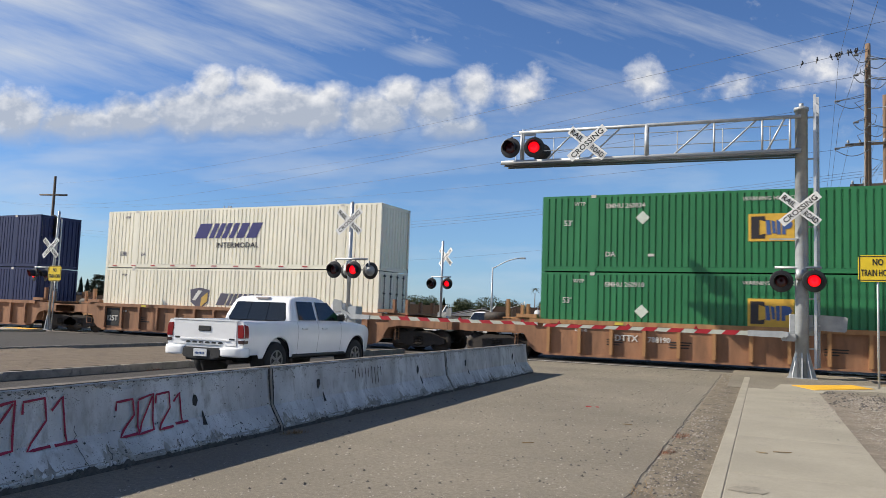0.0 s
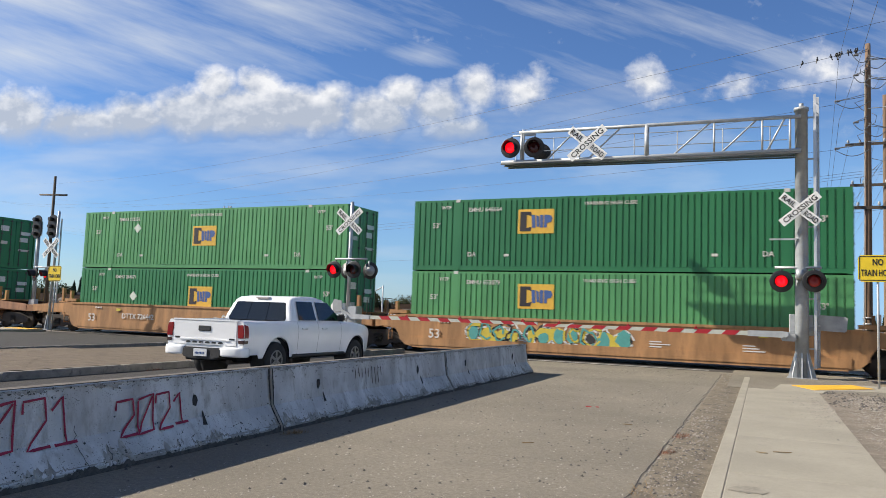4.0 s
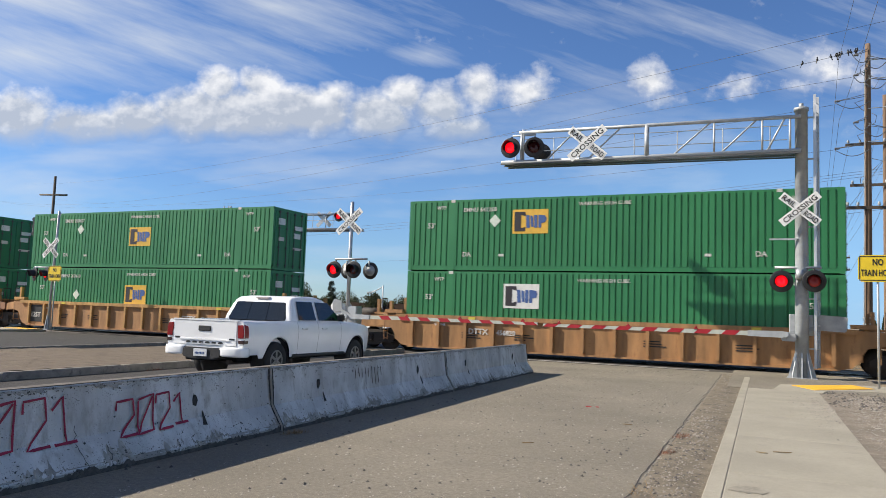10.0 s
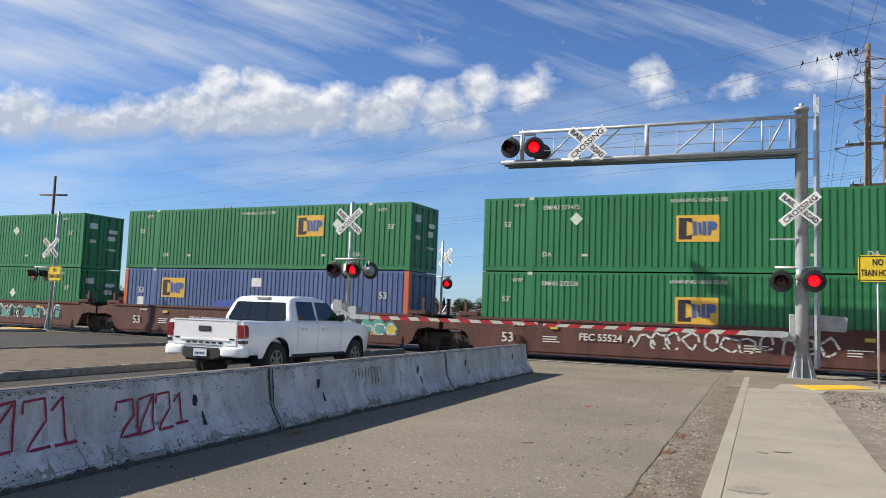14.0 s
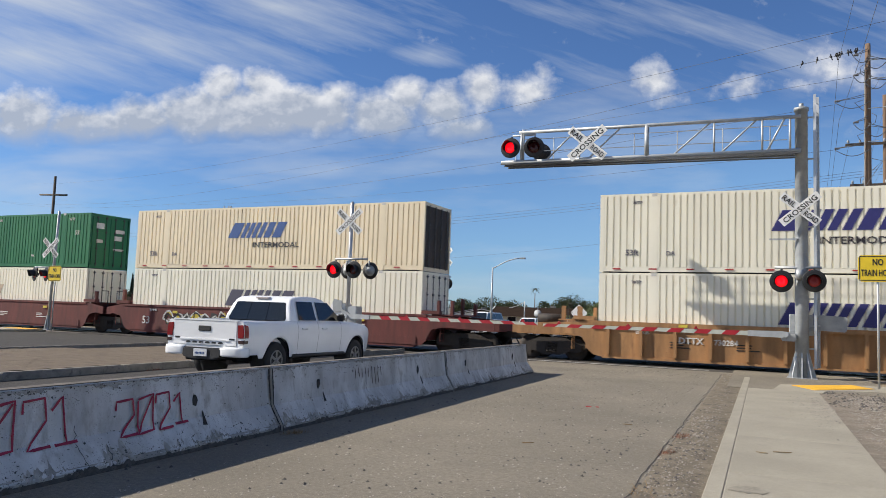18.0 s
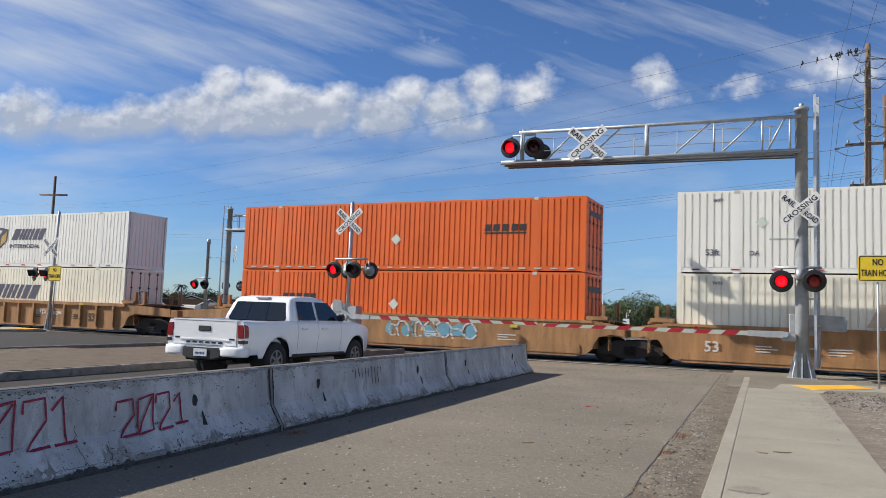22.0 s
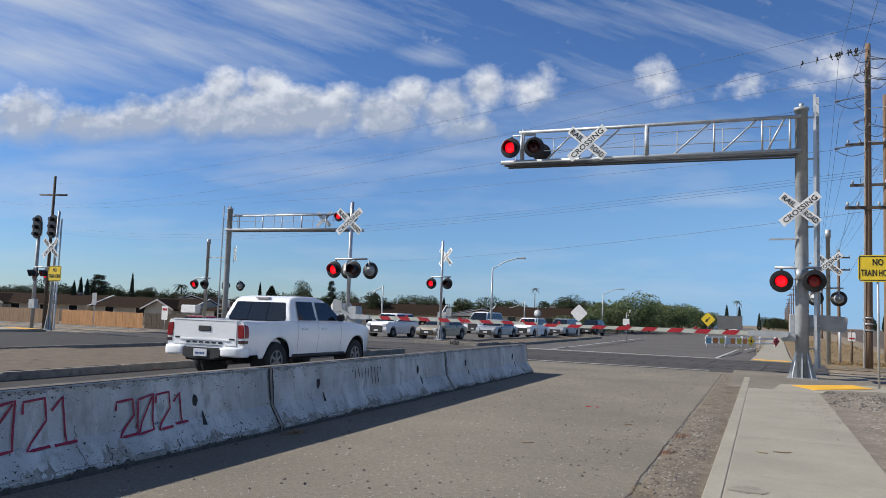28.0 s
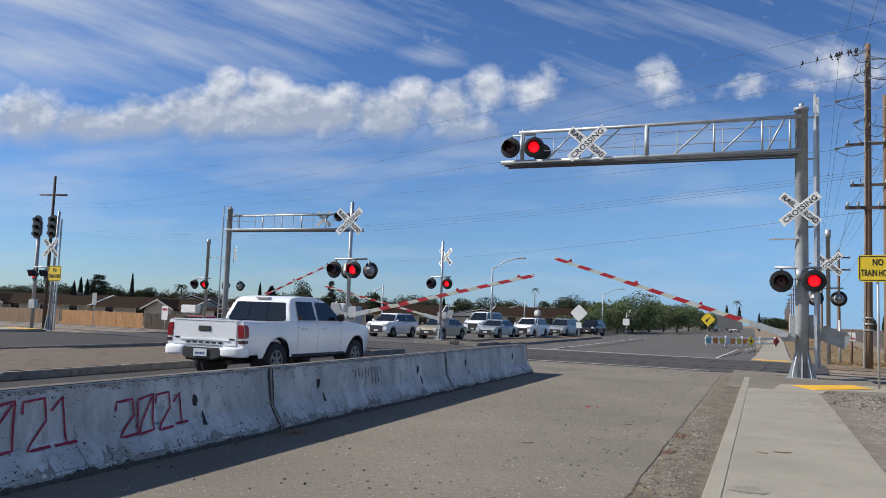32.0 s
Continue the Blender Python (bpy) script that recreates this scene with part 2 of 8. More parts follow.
sheet("ground", [-2500, -600, -200] + steps(-120, -30, 30) + steps(-29, 30, 30) + [60, 200, 600, 2500], [-60, -20] + steps(-10, 60, 46) + [80, 110, 160, 300, 700, 2600], M_EARTH, "dry brown earth and dust reaching to the horizon", -0.03)
sheet("tilled_field", [6, 60, 300, 900], [44, 80, 160, 400, 1200], M_TILLED, "dark tilled farm field beyond the dry verge", -0.015, category="field")
sheet("dry_verge", [0.9, 2, 4, 7], [33.5, 40, 60, 100, 250, 600], M_DRYGRASS, "strip of dry straw-coloured grass beside the footpath", -0.01, ROADSLOPE * 0.6, "grass")
sheet("road", steps(-34, -12, 11) + [-10.5, -9.5, -8.5, -7.5], steps(-8, 28, 24), M_ROAD, "dark worn asphalt carriageway leading to the railway", 0.0, ROADSLOPE, "road")
sheet("side_lane", steps(-7.5, -0.62, 6), steps(-8, 28, 20), M_ASPHALT, "dusty pale asphalt lane beside the concrete barrier", 0.004, ROADSLOPE, "road")
sheet("far_road", steps(-28, 0.1, 10), steps(31.2, 60, 12) + [80, 110, 160, 240, 400, 700], M_FARROAD, "dusty asphalt road beyond the railway running to the horizon", 0.0, ROADSLOPE, "road")

# ---- railway ----
TRACK = 30.1  # centre of the near track


def track(y):
    t = thing("railway_track", pose(0, y, 0), "steel rails on timber ties across the road", "railway track", kind="structure")
    for side in (-0.7525, 0.7525):
        bm = bmesh.new()
        prism(bm, [(side - .07, -.17), (side + .07, -.17), (side + .07, -.155), (side + .012, -.13), (side + .012, -.05), (side - .012, -.05), (side - .012, -.13), (side - .07, -.155)], -160, 90, Matrix.Rotation(radians(-90), 4, "Z"))
        part("rail", bm, M_RAIL, t, at=pose(0, 0, 0.03))
        bm = bmesh.new()
        box(bm, -160, 90, side - .036, side + .036, -0.02, 0.004)
        part("rail_head", bm, M_SHINE, t, "polished steel running surface")
    return t


track(TRACK)
track(TRACK + 4.6)
for y0, y1 in ((27.0, TRACK - 0.84), (TRACK - 0.66, TRACK + 0.66), (TRACK + 0.84, TRACK + 3.76), (TRACK + 3.94, TRACK + 5.26), (TRACK + 5.44, 36.6)):
    bm = bmesh.new()
    for i in range(16):
        box(bm, -33 + i * 2.1, -33 + i * 2.1 + 2.08, y0, y1, -0.15, 0.012)
    solid("crossing_panel", bm, M_CROSSPANEL, "dark rubber and asphalt crossing panels between the rails", "crossing panel", kind="structure")


def ballast_bed(x0, x1):
    bm = bmesh.new()
    xs = steps(x0, x1, 90)
    ys = [26.6, 27.6, 28.4, 29.4, 30.8, 31.8, 32.6, 34, 35.6, 37.4, 38.6]
    zs = [-0.05, 0.0, -0.06, -0.1, -0.1, -0.07, -0.09, -0.1, -0.1, -0.08, -0.3]
    rows = [[bm.verts.new((x, y, z + random.uniform(-.02, .02))) for y, z in zip(ys, zs)] for x in xs]
    for a, b in zip(rows, rows[1:]):
        for i in range(len(ys) - 1):
            bm.faces.new((a[i], b[i], b[i + 1], a[i + 1]))
    solid("ballast_bed", bm, M_BALLAST, "grey crushed-stone ballast under the tracks", "ballast", kind="structure")


ballast_bed(-160, -33.2)
ballast_bed(0.8, 90)

# ---- containers ----
NEAR = 28.32  # plane of the container sides
LONG, WIDE, TALL = 16.154, 2.59, 2.896
POST = 1.98


def coat(name, base, stain, amount=0.2, vary=0.16, rough=0.5):
    return surface(name, base, rough, scale=0.7, vary=vary, stain=stain, amount=amount, stretch=(1.6, 1, 0.35), bump=0.06, grain=25)


GREENS = [coat("green_container_paint", (0.022, 0.195, 0.075), (0.038, 0.145, 0.066), 0.1),
          coat("fresh_green_container_paint", (0.017, 0.168, 0.067), (0.028, 0.134, 0.056), 0.08),
          coat("faded_green_container_paint", (0.078, 0.29, 0.112), (0.056, 0.2, 0.084), 0.12)]
BLUES = coat("blue_container_paint", (0.085, 0.135, 0.28), (0.05, 0.08, 0.21), 0.2)
NAVY = coat("navy_container_paint", (0.011, 0.02, 0.085), (0.02, 0.03, 0.08), 0.12)
WHITES = coat("white_container_paint", (0.88, 0.87, 0.81), (0.7, 0.66, 0.56), 0.1, 0.06)
OFFWHITE = coat("ivory_container_paint", (0.88, 0.84, 0.7), (0.66, 0.58, 0.43), 0.12, 0.08)
CREAM = coat("cream_container_paint", (0.86, 0.74, 0.53), (0.64, 0.52, 0.35), 0.12, 0.08)
ORANGE = coat("orange_container_paint", (0.8, 0.15, 0.022), (0.55, 0.12, 0.04), 0.12, 0.12)
ORANGE2 = coat("faded_orange_container_paint", (0.8, 0.22, 0.06), (0.65, 0.26, 0.13), 0.14, 0.12)
M_CAST = plain("white_casting_paint", (0.6, 0.58, 0.54), 0.6)
M_SOOT = surface("sooty_brown_doors", (0.055, 0.04, 0.032), 0.7, scale=2, vary=0.5, stain=(0.25, 0.2, 0.15), amount=0.1, stretch=(1, 1, .4), bump=0.1)
M_DARKROD = surface("dark_door_steel", (0.07, 0.07, 0.068), 0.6, scale=5, vary=0.3)
M_LOGOY = plain("amber_panel", (0.72, 0.43, 0.06), 0.5)
M_LOGOW = plain("white_panel", (0.72, 0.72, 0.68), 0.5)
M_LOGOK = plain("near_black_mark", (0.03, 0.025, 0.03), 0.5)
M_LOGOB = plain("blue_mark", (0.05, 0.11, 0.3), 0.5)
M_LOGOV = plain("navy_mark", (0.03, 0.03, 0.16), 0.5)
M_GREYMARK = plain("slate_mark", (0.09, 0.085, 0.12), 0.5)
M_FADED = plain("faded_mark", (0.56, 0.45, 0.33), 0.6)
M_GOLD = plain("gold_mark", (0.55, 0.36, 0.09), 0.5)
M_RING = plain("red_ring_mark", (0.5, 0.05, 0.05), 0.5)
M_DIAMOND = plain("pale_diamond", (0.62, 0.68, 0.6), 0.5)
M_CORNER = plain("orange_corner_post", (0.6, 0.14, 0.05), 0.5)
M_SMEAR = surface("bright_blue_overpaint", (0.035, 0.085, 0.36), 0.6, scale=1.2, vary=0.2, stain=(0.08, 0.13, 0.29), amount=0.4, stretch=(1, 1, 2), bump=0.05)
M_REDMARK = plain("red_reflective_tape", (0.4, 0.03, 0.03), 0.5)


def corrugated(bm, x0, x1, z0, z1, y, inward, pitch=0.232, depth=0.058, groove=0.034):
    """An upright sheet with narrow pressed grooves, from x0 to x1."""
    n = max(1, round((x1 - x0) / pitch))
    p = (x1 - x0) / n
    line = [(x0, 0)]
    for i in range(n):
        c = x0 + (i + 0.5) * p
        line += [(c - groove / 2 - .012, 0), (c - groove / 2, 1), (c + groove / 2, 1), (c + groove / 2 + .012, 0)]
    line.append((x1, 0))
    low = [bm.verts.new((x, y + inward * d * depth, z0)) for x, d in line]
    top = [bm.verts.new((x, y + inward * d * depth, z1)) for x, d in line]
    for i in range(len(line) - 1):
        bm.faces.new((low[i], low[i + 1], top[i + 1], top[i]))


def build_side(bm):
    for a, b in ((0.14, POST - .11), (POST + .11, LONG - POST - .11), (LONG - POST + .11, LONG - .14)):
        corrugated(bm, a, b, 0.2, TALL - .09, 0.0, 1)


def build_side_back(bm):
    corrugated(bm, 0.14, LONG - .14, 0.2, TALL - .09, WIDE, -1)


def build_frame(bm):
    for y0, y1 in ((-.004, .1), (WIDE - .1, WIDE + .004)):
        box(bm, 0.0, LONG, y0 + .008, y1 - .008, TALL - .1, TALL - .012)
        box(bm, 0.0, LONG, y0 + .012, y1 - .012, 0.03, 0.215)
        for x0, x1 in ((0, .15), (POST - .12, POST + .12), (LONG - POST - .12, LONG - POST + .12), (LONG - .15, LONG)):
            box(bm, x0, x1, y0, y1, 0.0, TALL - .02)
    for x0, x1 in ((0, .12), (LONG - .12, LONG)):
        box(bm, x0 + .01, x1 - .01, .09, WIDE - .09, TALL - .16, TALL - .02)
        box(bm, x0 + .01, x1 - .01, .09, WIDE - .09, 0.0, 0.17)


def build_roof(bm):
    n = 54
    rows = []
    for i in range(n + 1):
        x = .06 + (LONG - .12) * i / n
        z = TALL - (.012 if i % 2 else .032)
        rows.append((bm.verts.new((x, .06, z)), bm.verts.new((x, WIDE - .06, z))))
    for a, b in zip(rows, rows[1:]):
        bm.faces.new((a[0], b[0], b[1], a[1]))


def build_floor(bm):
    box(bm, .1, LONG - .1, .1, WIDE - .1, .05, .16)


def build_front(bm):
    """The closed end, with upright grooves."""
    sub = bmesh.new()
    corrugated(sub, .16, WIDE - .16, .17, TALL - .16, 0, 1, 0.24, .04)
    m = Matrix.Translation((LONG - .03, 0, 0)) @ Matrix.Rotation(radians(90), 4, "Z")
    for f in sub.faces:
        bm.faces.new([bm.verts.new(m @ v.co) for v in f.verts])
    sub.free()


def build_rear(bm):
    """The closed end on the other side."""
    sub = bmesh.new()
    corrugated(sub, .16, WIDE - .16, .17, TALL - .16, 0, -1, 0.24, .04)
    m = Matrix.Translation((.03, 0, 0)) @ Matrix.Rotation(radians(90), 4, "Z")
    for f in sub.faces:
        bm.faces.new([bm.verts.new(m @ v.co) for v in f.verts])
    sub.free()


def build_door(bm):
    box(bm, -.02, .03, 0, 1.12, .17, TALL - .17)
    for z in (.55, 1.2, 1.9, 2.45):
        box(bm, .028, .04, .05, 1.07, z, z + .05)


def build_rod(bm):
    rod(bm, (0, 0, .12), (0, 0, TALL - .12), .019, n=6)
    for z in (.2, 1.0, 1.9, TALL - .25):
        box(bm, -.03, .03, -.05, .05, z, z + .07)


def build_cast(bm):
    box(bm, -.09, .09, -.012, .1, 0, .118)


def slab(bm, x0, x1, z0, z1, lean=0.0, y=-0.012):
    h = (z1 - z0) * lean
    prism(bm, [(x0, z0), (x1, z0), (x1 + h, z1), (x0 + h, z1)], y, y + 0.008)


def decal(ob, name, build, material, label=""):
    bm = bmesh.new()
    build(bm)
    return part(name, bm, material, ob, label)


def say(ob, words, x, z, size, material=None, align="LEFT", wide=1.0):
    if words:
        part("lettering", letters(words, size, 0.003, align, 0.004 * size / .25, wide), material or M_CAST, ob, "", pose(x, -0.011, z))


def badge(ob, x0, x1, panel, z0=1.1):
    """The square badge: a notched dark block and three blue ones on a coloured panel."""
    w, h = x1 - x0, .95
    z1 = z0 + h

    def shape(pts, mat, name="badge_block", y=-.02):
        decal(ob, name, lambda b: prism(b, [(x0 + a * w, z0 + c * h) for a, c in pts], y, y + .008), mat)
    decal(ob, "badge_panel", lambda b: slab(b, x0, x1, z0, z1), panel, "square coloured badge panel")
    shape([(.06, .1), (.36, .1), (.38, .28), (.24, .22), (.24, .78), (.38, .72), (.36, .9), (.06, .9)], M_LOGOK)
    shape([(.4, .24), (.5, .24), (.47, .76), (.38, .76)], M_LOGOB)
    shape([(.53, .28), (.6, .28), (.58, .7), (.5, .76)], M_LOGOB)
    shape([(.62, .24), (.7, .24), (.7, .76), (.61, .76)], M_LOGOB)
    shape([(.73, .24), (.81, .24), (.81, .42), (.92, .46), (.96, .6), (.92, .73), (.82, .76), (.73, .76)], M_LOGOB)


def bars(ob, x0, x1, z0, z1, material, lean=0.5):
    """A trade name as slanted plain strokes: along, low and high as shares of its box."""
    w, h = x1 - x0 - (z1 - z0) * lean, z1 - z0
    for a, c in ((0, .2), (.24, .315), (.345, .42), (.45, .525), (.565, .64), (.68, .8), (.84, 1.0)):
        decal(ob, "name_bar", lambda b: prism(b, [(x0 + a * w, z0), (x0 + c * w, z0), (x0 + c * w + h * lean, z1), (x0 + a * w + h * lean, z1)], -.012, -.004), material)


def shield(ob, x0, x1, z0, z1):
    w, h = x1 - x0, z1 - z0
    prof = [(x0, z1 - .1 * h), (x0 + w / 2, z1), (x1, z1 - .1 * h), (x1 - .05 * w, z0 + .35 * h), (x0 + w / 2, z0), (x0 + .05 * w, z0 + .35 * h)]
    decal(ob, "shield_emblem", lambda b: prism(b, prof, -.012, -.004), M_GREYMARK, "navy and gold shield emblem")
    decal(ob, "shield_stripe", lambda b: prism(b, [(x0 + .55 * w, z0 + .1 * h), (x1 - .1 * w, z0 + .4 * h), (x1 - .08 * w, z1 - .2 * h), (x0 + .6 * w, z1 - .45 * h)], -.02, -.012), M_GOLD)
    decal(ob, "shield_stripe", lambda b: prism(b, [(x0 + .12 * w, z0 + .42 * h), (x0 + .3 * w, z0 + .42 * h), (x0 + .62 * w, z1 - .15 * h), (x0 + .42 * w, z1 - .12 * h)], -.02, -.012), M_LOGOW)


def diamond(ob, x, z, r=.25):
    decal(ob, "placard_diamond", lambda b: prism(b, [(x - r, z), (x, z - r), (x + r, z), (x, z + r)], -.014, -.006), M_DIAMOND, "pale diamond placard holder")


def container(look_, s, z, label, doors, corner=None):
    """One 53-foot container; doors: whether its trailing end has the doors."""
    ob = thing("shipping_container", pose(s, NEAR, z), label, "shipping container", "double-stacked containers of the train")
    part("side_panel", kept("side_panel", build_side), look_, ob)
    part("side_panel", kept("side_panel|back", build_side_back), look_, ob)
    part("roof", kept("roof", build_roof), look_, ob)
    part("floor", kept("floor", build_floor), M_DARKROD, ob)
    part("frame", kept("frame", build_frame), look_, ob)
    part("end_panel", kept("end_panel|rear", build_rear), look_, ob)
    if doors:
        for y in (.16, 1.31):
            d = part("door", kept("door", build_door), M_SOOT if doors == "sooty" else look_, ob, at=pose(LONG - .04, y, 0))
            for yy in (.28, .84):
                part("lock_rod", kept("lock_rod", build_rod), M_DARKROD, d, at=pose(.06, yy, 0))
    else:
        part("end_panel", kept("end_panel|front", build_front), look_, ob)
    if corner:
        for x in (0.0, LONG):
            decal(ob, "corner_post", lambda b: (box(b, x - .004, x + .004, -.01, .2, .02, TALL - .02), box(b, x - (.0 if x == 0 else .2), x + (.2 if x == 0 else 0), -.012, -.006, .02, TALL - .02)), M_CORNER, "orange-painted corner post")
    for x in (POST, LONG - POST):
        part("corner_casting", kept("corner_casting", build_cast), M_CAST, ob, at=pose(x, 0, TALL - .118))
        part("corner_casting", kept("corner_casting", build_cast), look_, ob, at=pose(x, 0, 0.0))
    return ob


UPPER, LOWER = 6.23 - TALL, 6.23 - 2 * TALL - .012
STACK = {}


def green(s, z, logo=None, number="", dia=None, tone=0, panel=None, doors=True, plan=True):
    ob = container(GREENS[tone], s, z, ("faded " if tone == 2 else "") + "green corrugated steel container, white markings and amber badge", doors)
    if logo is not None:
        badge(ob, logo, logo + 1.45, panel or M_LOGOY, 1.1 if 6 < logo < 9 else 1.47)
    say(ob, "53'", 0.85, 1.74, .3)
    say(ob, "53'", LONG - 1.1, 1.74, .3)
    say(ob, "WTP", 1.25, 2.5, .2)
    say(ob, "WTP", LONG - 1.6, 2.5, .2)
    say(ob, number, 2.45, 2.38, .24)
    say(ob, "WARNING HIGH CUBE", 7.2, 2.52, .19)
    say(ob, "DA", 2.45, .58, .26)
    say(ob, "DA", LONG - 2.75, .58, .26)
    decal(ob, "white_plate", lambda b: slab(b, 4.0, 4.22, .58, .68), M_CAST)
    decal(ob, "white_plate", lambda b: slab(b, LONG - 4.4, LONG - 4.18, .58, .68), M_CAST)
    if dia:
        diamond(ob, dia, 2.0 if z > 2 else 1.5)
    if doors:
        for y, zz, w, h in ((.35, 2.1, .5, .3), (.4, 1.35, .4, .18), (1.6, 1.95, .6, .2), (1.55, 1.55, .5, .25), (1.5, 1.0, .7, .12)):
            bm = bmesh.new()
            box(bm, LONG + .03, LONG + .036, y, y + w, zz, zz + h)
            part("door_marking", bm, M_CAST if h < .2 else M_LOGOW, ob)
    return ob


def blue(s, z, logo, corner=True):
    ob = container(BLUES, s, z, "blue corrugated steel container with orange corner posts", True, corner)
    badge(ob, logo, logo + 1.48, M_LOGOY, 1.5)
    say(ob, "53", 0.95, 1.7, .4)
    say(ob, "53", LONG - 1.4, 1.7, .4)
    say(ob, "DA", 2.2, .4, .26)
    say(ob, "DA", LONG - 2.75, .4, .26)
    decal(ob, "white_plate", lambda b: slab(b, 8.0, 8.55, 2.1, 2.5), M_LOGOW)
    decal(ob, "white_plate", lambda b: slab(b, .95, 1.35, 1.1, 1.5), M_LOGOW)
    decal(ob, "painted_over_patch", lambda b: prism(b, [(5.5, 1.0), (6.6, .92), (8.1, .98), (9.6, 1.02), (10.9, 1.1), (11.1, 1.3), (10.6, 1.52), (8.9, 1.46), (7.2, 1.5), (5.9, 1.4)], -.012, -.004), M_SMEAR, "brighter blue overpainted patch")
    return ob


def white(s, z, paint, tone, doors=True):
    ob = container(paint, s, z, tone + " corrugated steel container with dark trade marks", doors)
    say(ob, "53ft", 0.95, .62, .3, M_GREYMARK)
    say(ob, "DA", 2.4, .62, .22, M_GREYMARK)
    say(ob, "WTP", 1.2, 2.5, .16, M_GREYMARK)
    for i in range(12):
        decal(ob, "reflective_tape", lambda b: slab(b, .5 + i * 1.3, .78 + i * 1.3, .1, .15, 0, -.016), M_REDMARK)
    return ob


def orange(s, z, x, doors=True, paint=None):
    ob = container(paint or ORANGE, s, z, "orange corrugated steel container with dark trade name", doors)
    for a in (0, .2, .42, .64, .84):
        decal(ob, "name_bar", lambda b: slab(b, x + a * 1.75, x + (a + .15) * 1.75, 1.6, 1.86, .1), M_LOGOK)
    decal(ob, "name_bar", lambda b: slab(b, x, x + 1.75, 1.48, 1.54), M_LOGOK)
    bm = bmesh.new()
    box(bm, LONG + .03, LONG + .036, .4, 2.2, 2.2, 2.4)
    part("name_bar", bm, M_LOGOK, ob)
    for i in range(24):
        decal(ob, "reflective_tape", lambda b: slab(b, .5 + i * .65, .78 + i * .65, .1, .15, 0, -.016), M_CAST)
    return ob


def trade(ob, x0, x1, z0=1.45, z1=2.15, material=None):
    bars(ob, x0, x1, z0, z1, material or M_LOGOV)
    return ob


def under(ob, x0, x1, z0=1.0):
    """A second line of small capitals."""
    say(ob, "INTERMODAL", x0, z0, .34, M_LOGOK, wide=(x1 - x0) / 2.55)
    return ob


def logistics(ob, ring, x0, x1):
    r = .64
    decal(ob, "ring_emblem", lambda b: [slab(b, ring + r + r * math.cos(a) - .06, ring + r + r * math.cos(a) + .06, 1.75 + r * math.sin(a) - .06, 1.75 + r * math.sin(a) + .06) for a in [radians(70 + i * 5) for i in range(42)]], M_RING, "red ring emblem")
    w = x1 - x0
    for a, c, h in ((0, .1, 1), (.11, .2, 1), (.21, .32, 1), (.34, .4, 1), (.42, .5, .75), (.52, .6, .8), (.62, .65, 1), (.67, .74, .75), (.76, .8, .95), (.82, .85, 1), (.87, .92, .75), (.94, 1, .75)):
        decal(ob, "name_bar", lambda b: slab(b, x0 + a * w, x0 + (a + (c - a) * .8) * w, 1.55, 1.55 + .46 * h), M_LOGOV)
    return ob


# the train's order, nose to tail: place of each stack along the train
AT = {"Y": -310.99, "Z": -289.65, "A": -266.34, "B": -246.94, "C": -227.43, "D": -204.01, "E": -184.58, "F": -165.18, "G": -141.66, "H": -118.31, "I": -98.98, "J": -79.57, "K": -56.38,
      "L": -32.98, "M": -9.56, "N": 9.84, "O": 29.29, "P": 52.87, "Q": 72.25, "R": 91.78, "S": 115.27, "T": 134.78, "U": 154.27, "V": 177.90, "W": 197.37, "X": 216.89}
U, W = UPPER, LOWER
BOXES = []


def load(*obs):
    BOXES.extend(obs)


a = AT
load(container(NAVY, a["Y"], U, "navy blue corrugated steel container", False), container(NAVY, a["Y"], W, "navy blue corrugated steel container in a well car", False))
load(under(trade(white(a["Z"], U, OFFWHITE, "ivory", False), 5.83, 9.9), 7.19, 10.2))
ob = white(a["Z"], W, OFFWHITE, "ivory")
shield(ob, 5.78, 6.97, .95, 2.0)
load(trade(ob, 7.38, 10.1, 1.2, 1.75, M_GREYMARK))
load(green(a["A"], U, 7.39, "EMHU 260834", 3.8), green(a["A"], W, 7.37, "EMHU 260910", 3.8))
load(green(a["B"], U, 4.58, "EMHU 641740", 3.82, 1), green(a["B"], W, 6.75, "EMHU 642258", 3.82))
load(green(a["C"], U, 7.31, "EMHU 272943", None, 0), green(a["C"], W, 7.3, "EMHU 280830", 3.66, 1))
load(green(a["D"], U, 7.4, "EMHU 272352", 3.75, 2), green(a["D"], W, 7.35, "EMHU 264671", 3.75))
load(green(a["E"], U, 4.57, "EMHU 646664", None, 1), green(a["E"], W, 4.64, "EMHU 653079", None, 2))
load(blue(a["F"], U, 2.83), blue(a["F"], W, 2.67))
load(green(a["G"], U, 4.39, "EMHU 652456", 3.66), green(a["G"], W, 4.36, "EMHU 648971", 3.66))
load(green(a["H"], U, 3.53, "", 8.07, 0, M_LOGOW), green(a["H"], W, 7.31, "", 12.35))
load(green(a["I"], U, 4.27, "", 11.39, 1), green(a["I"], W, 4.55, "EMHU 276372", 3.81))
load(green(a["J"], U, 7.19, "EMHU 263427", 3.66), green(a["J"], W, 7.13, "EMHU 263610", 3.66))
load(green(a["K"], U, 4.56, "EMHU 641268", 3.82), green(a["K"], W, 4.27, "", None, 0, M_LOGOW))
load(green(a["L"], U, 4.45, "EMHU 647032", 3.74, 1), green(a["L"], W, 7.32, "EMHU 264014", 3.7))
load(green(a["M"], U, 7.49, "", 10.9), green(a["M"], W, 7.44, "", 11.0))
load(green(a["N"], U, 10.36, "", 12.52), blue(a["N"], W, 2.5))
load(green(a["O"], U, 7.42, "EMHU 271475", 3.76), green(a["O"], W, 7.41, "EMHU 272328", None, 0))
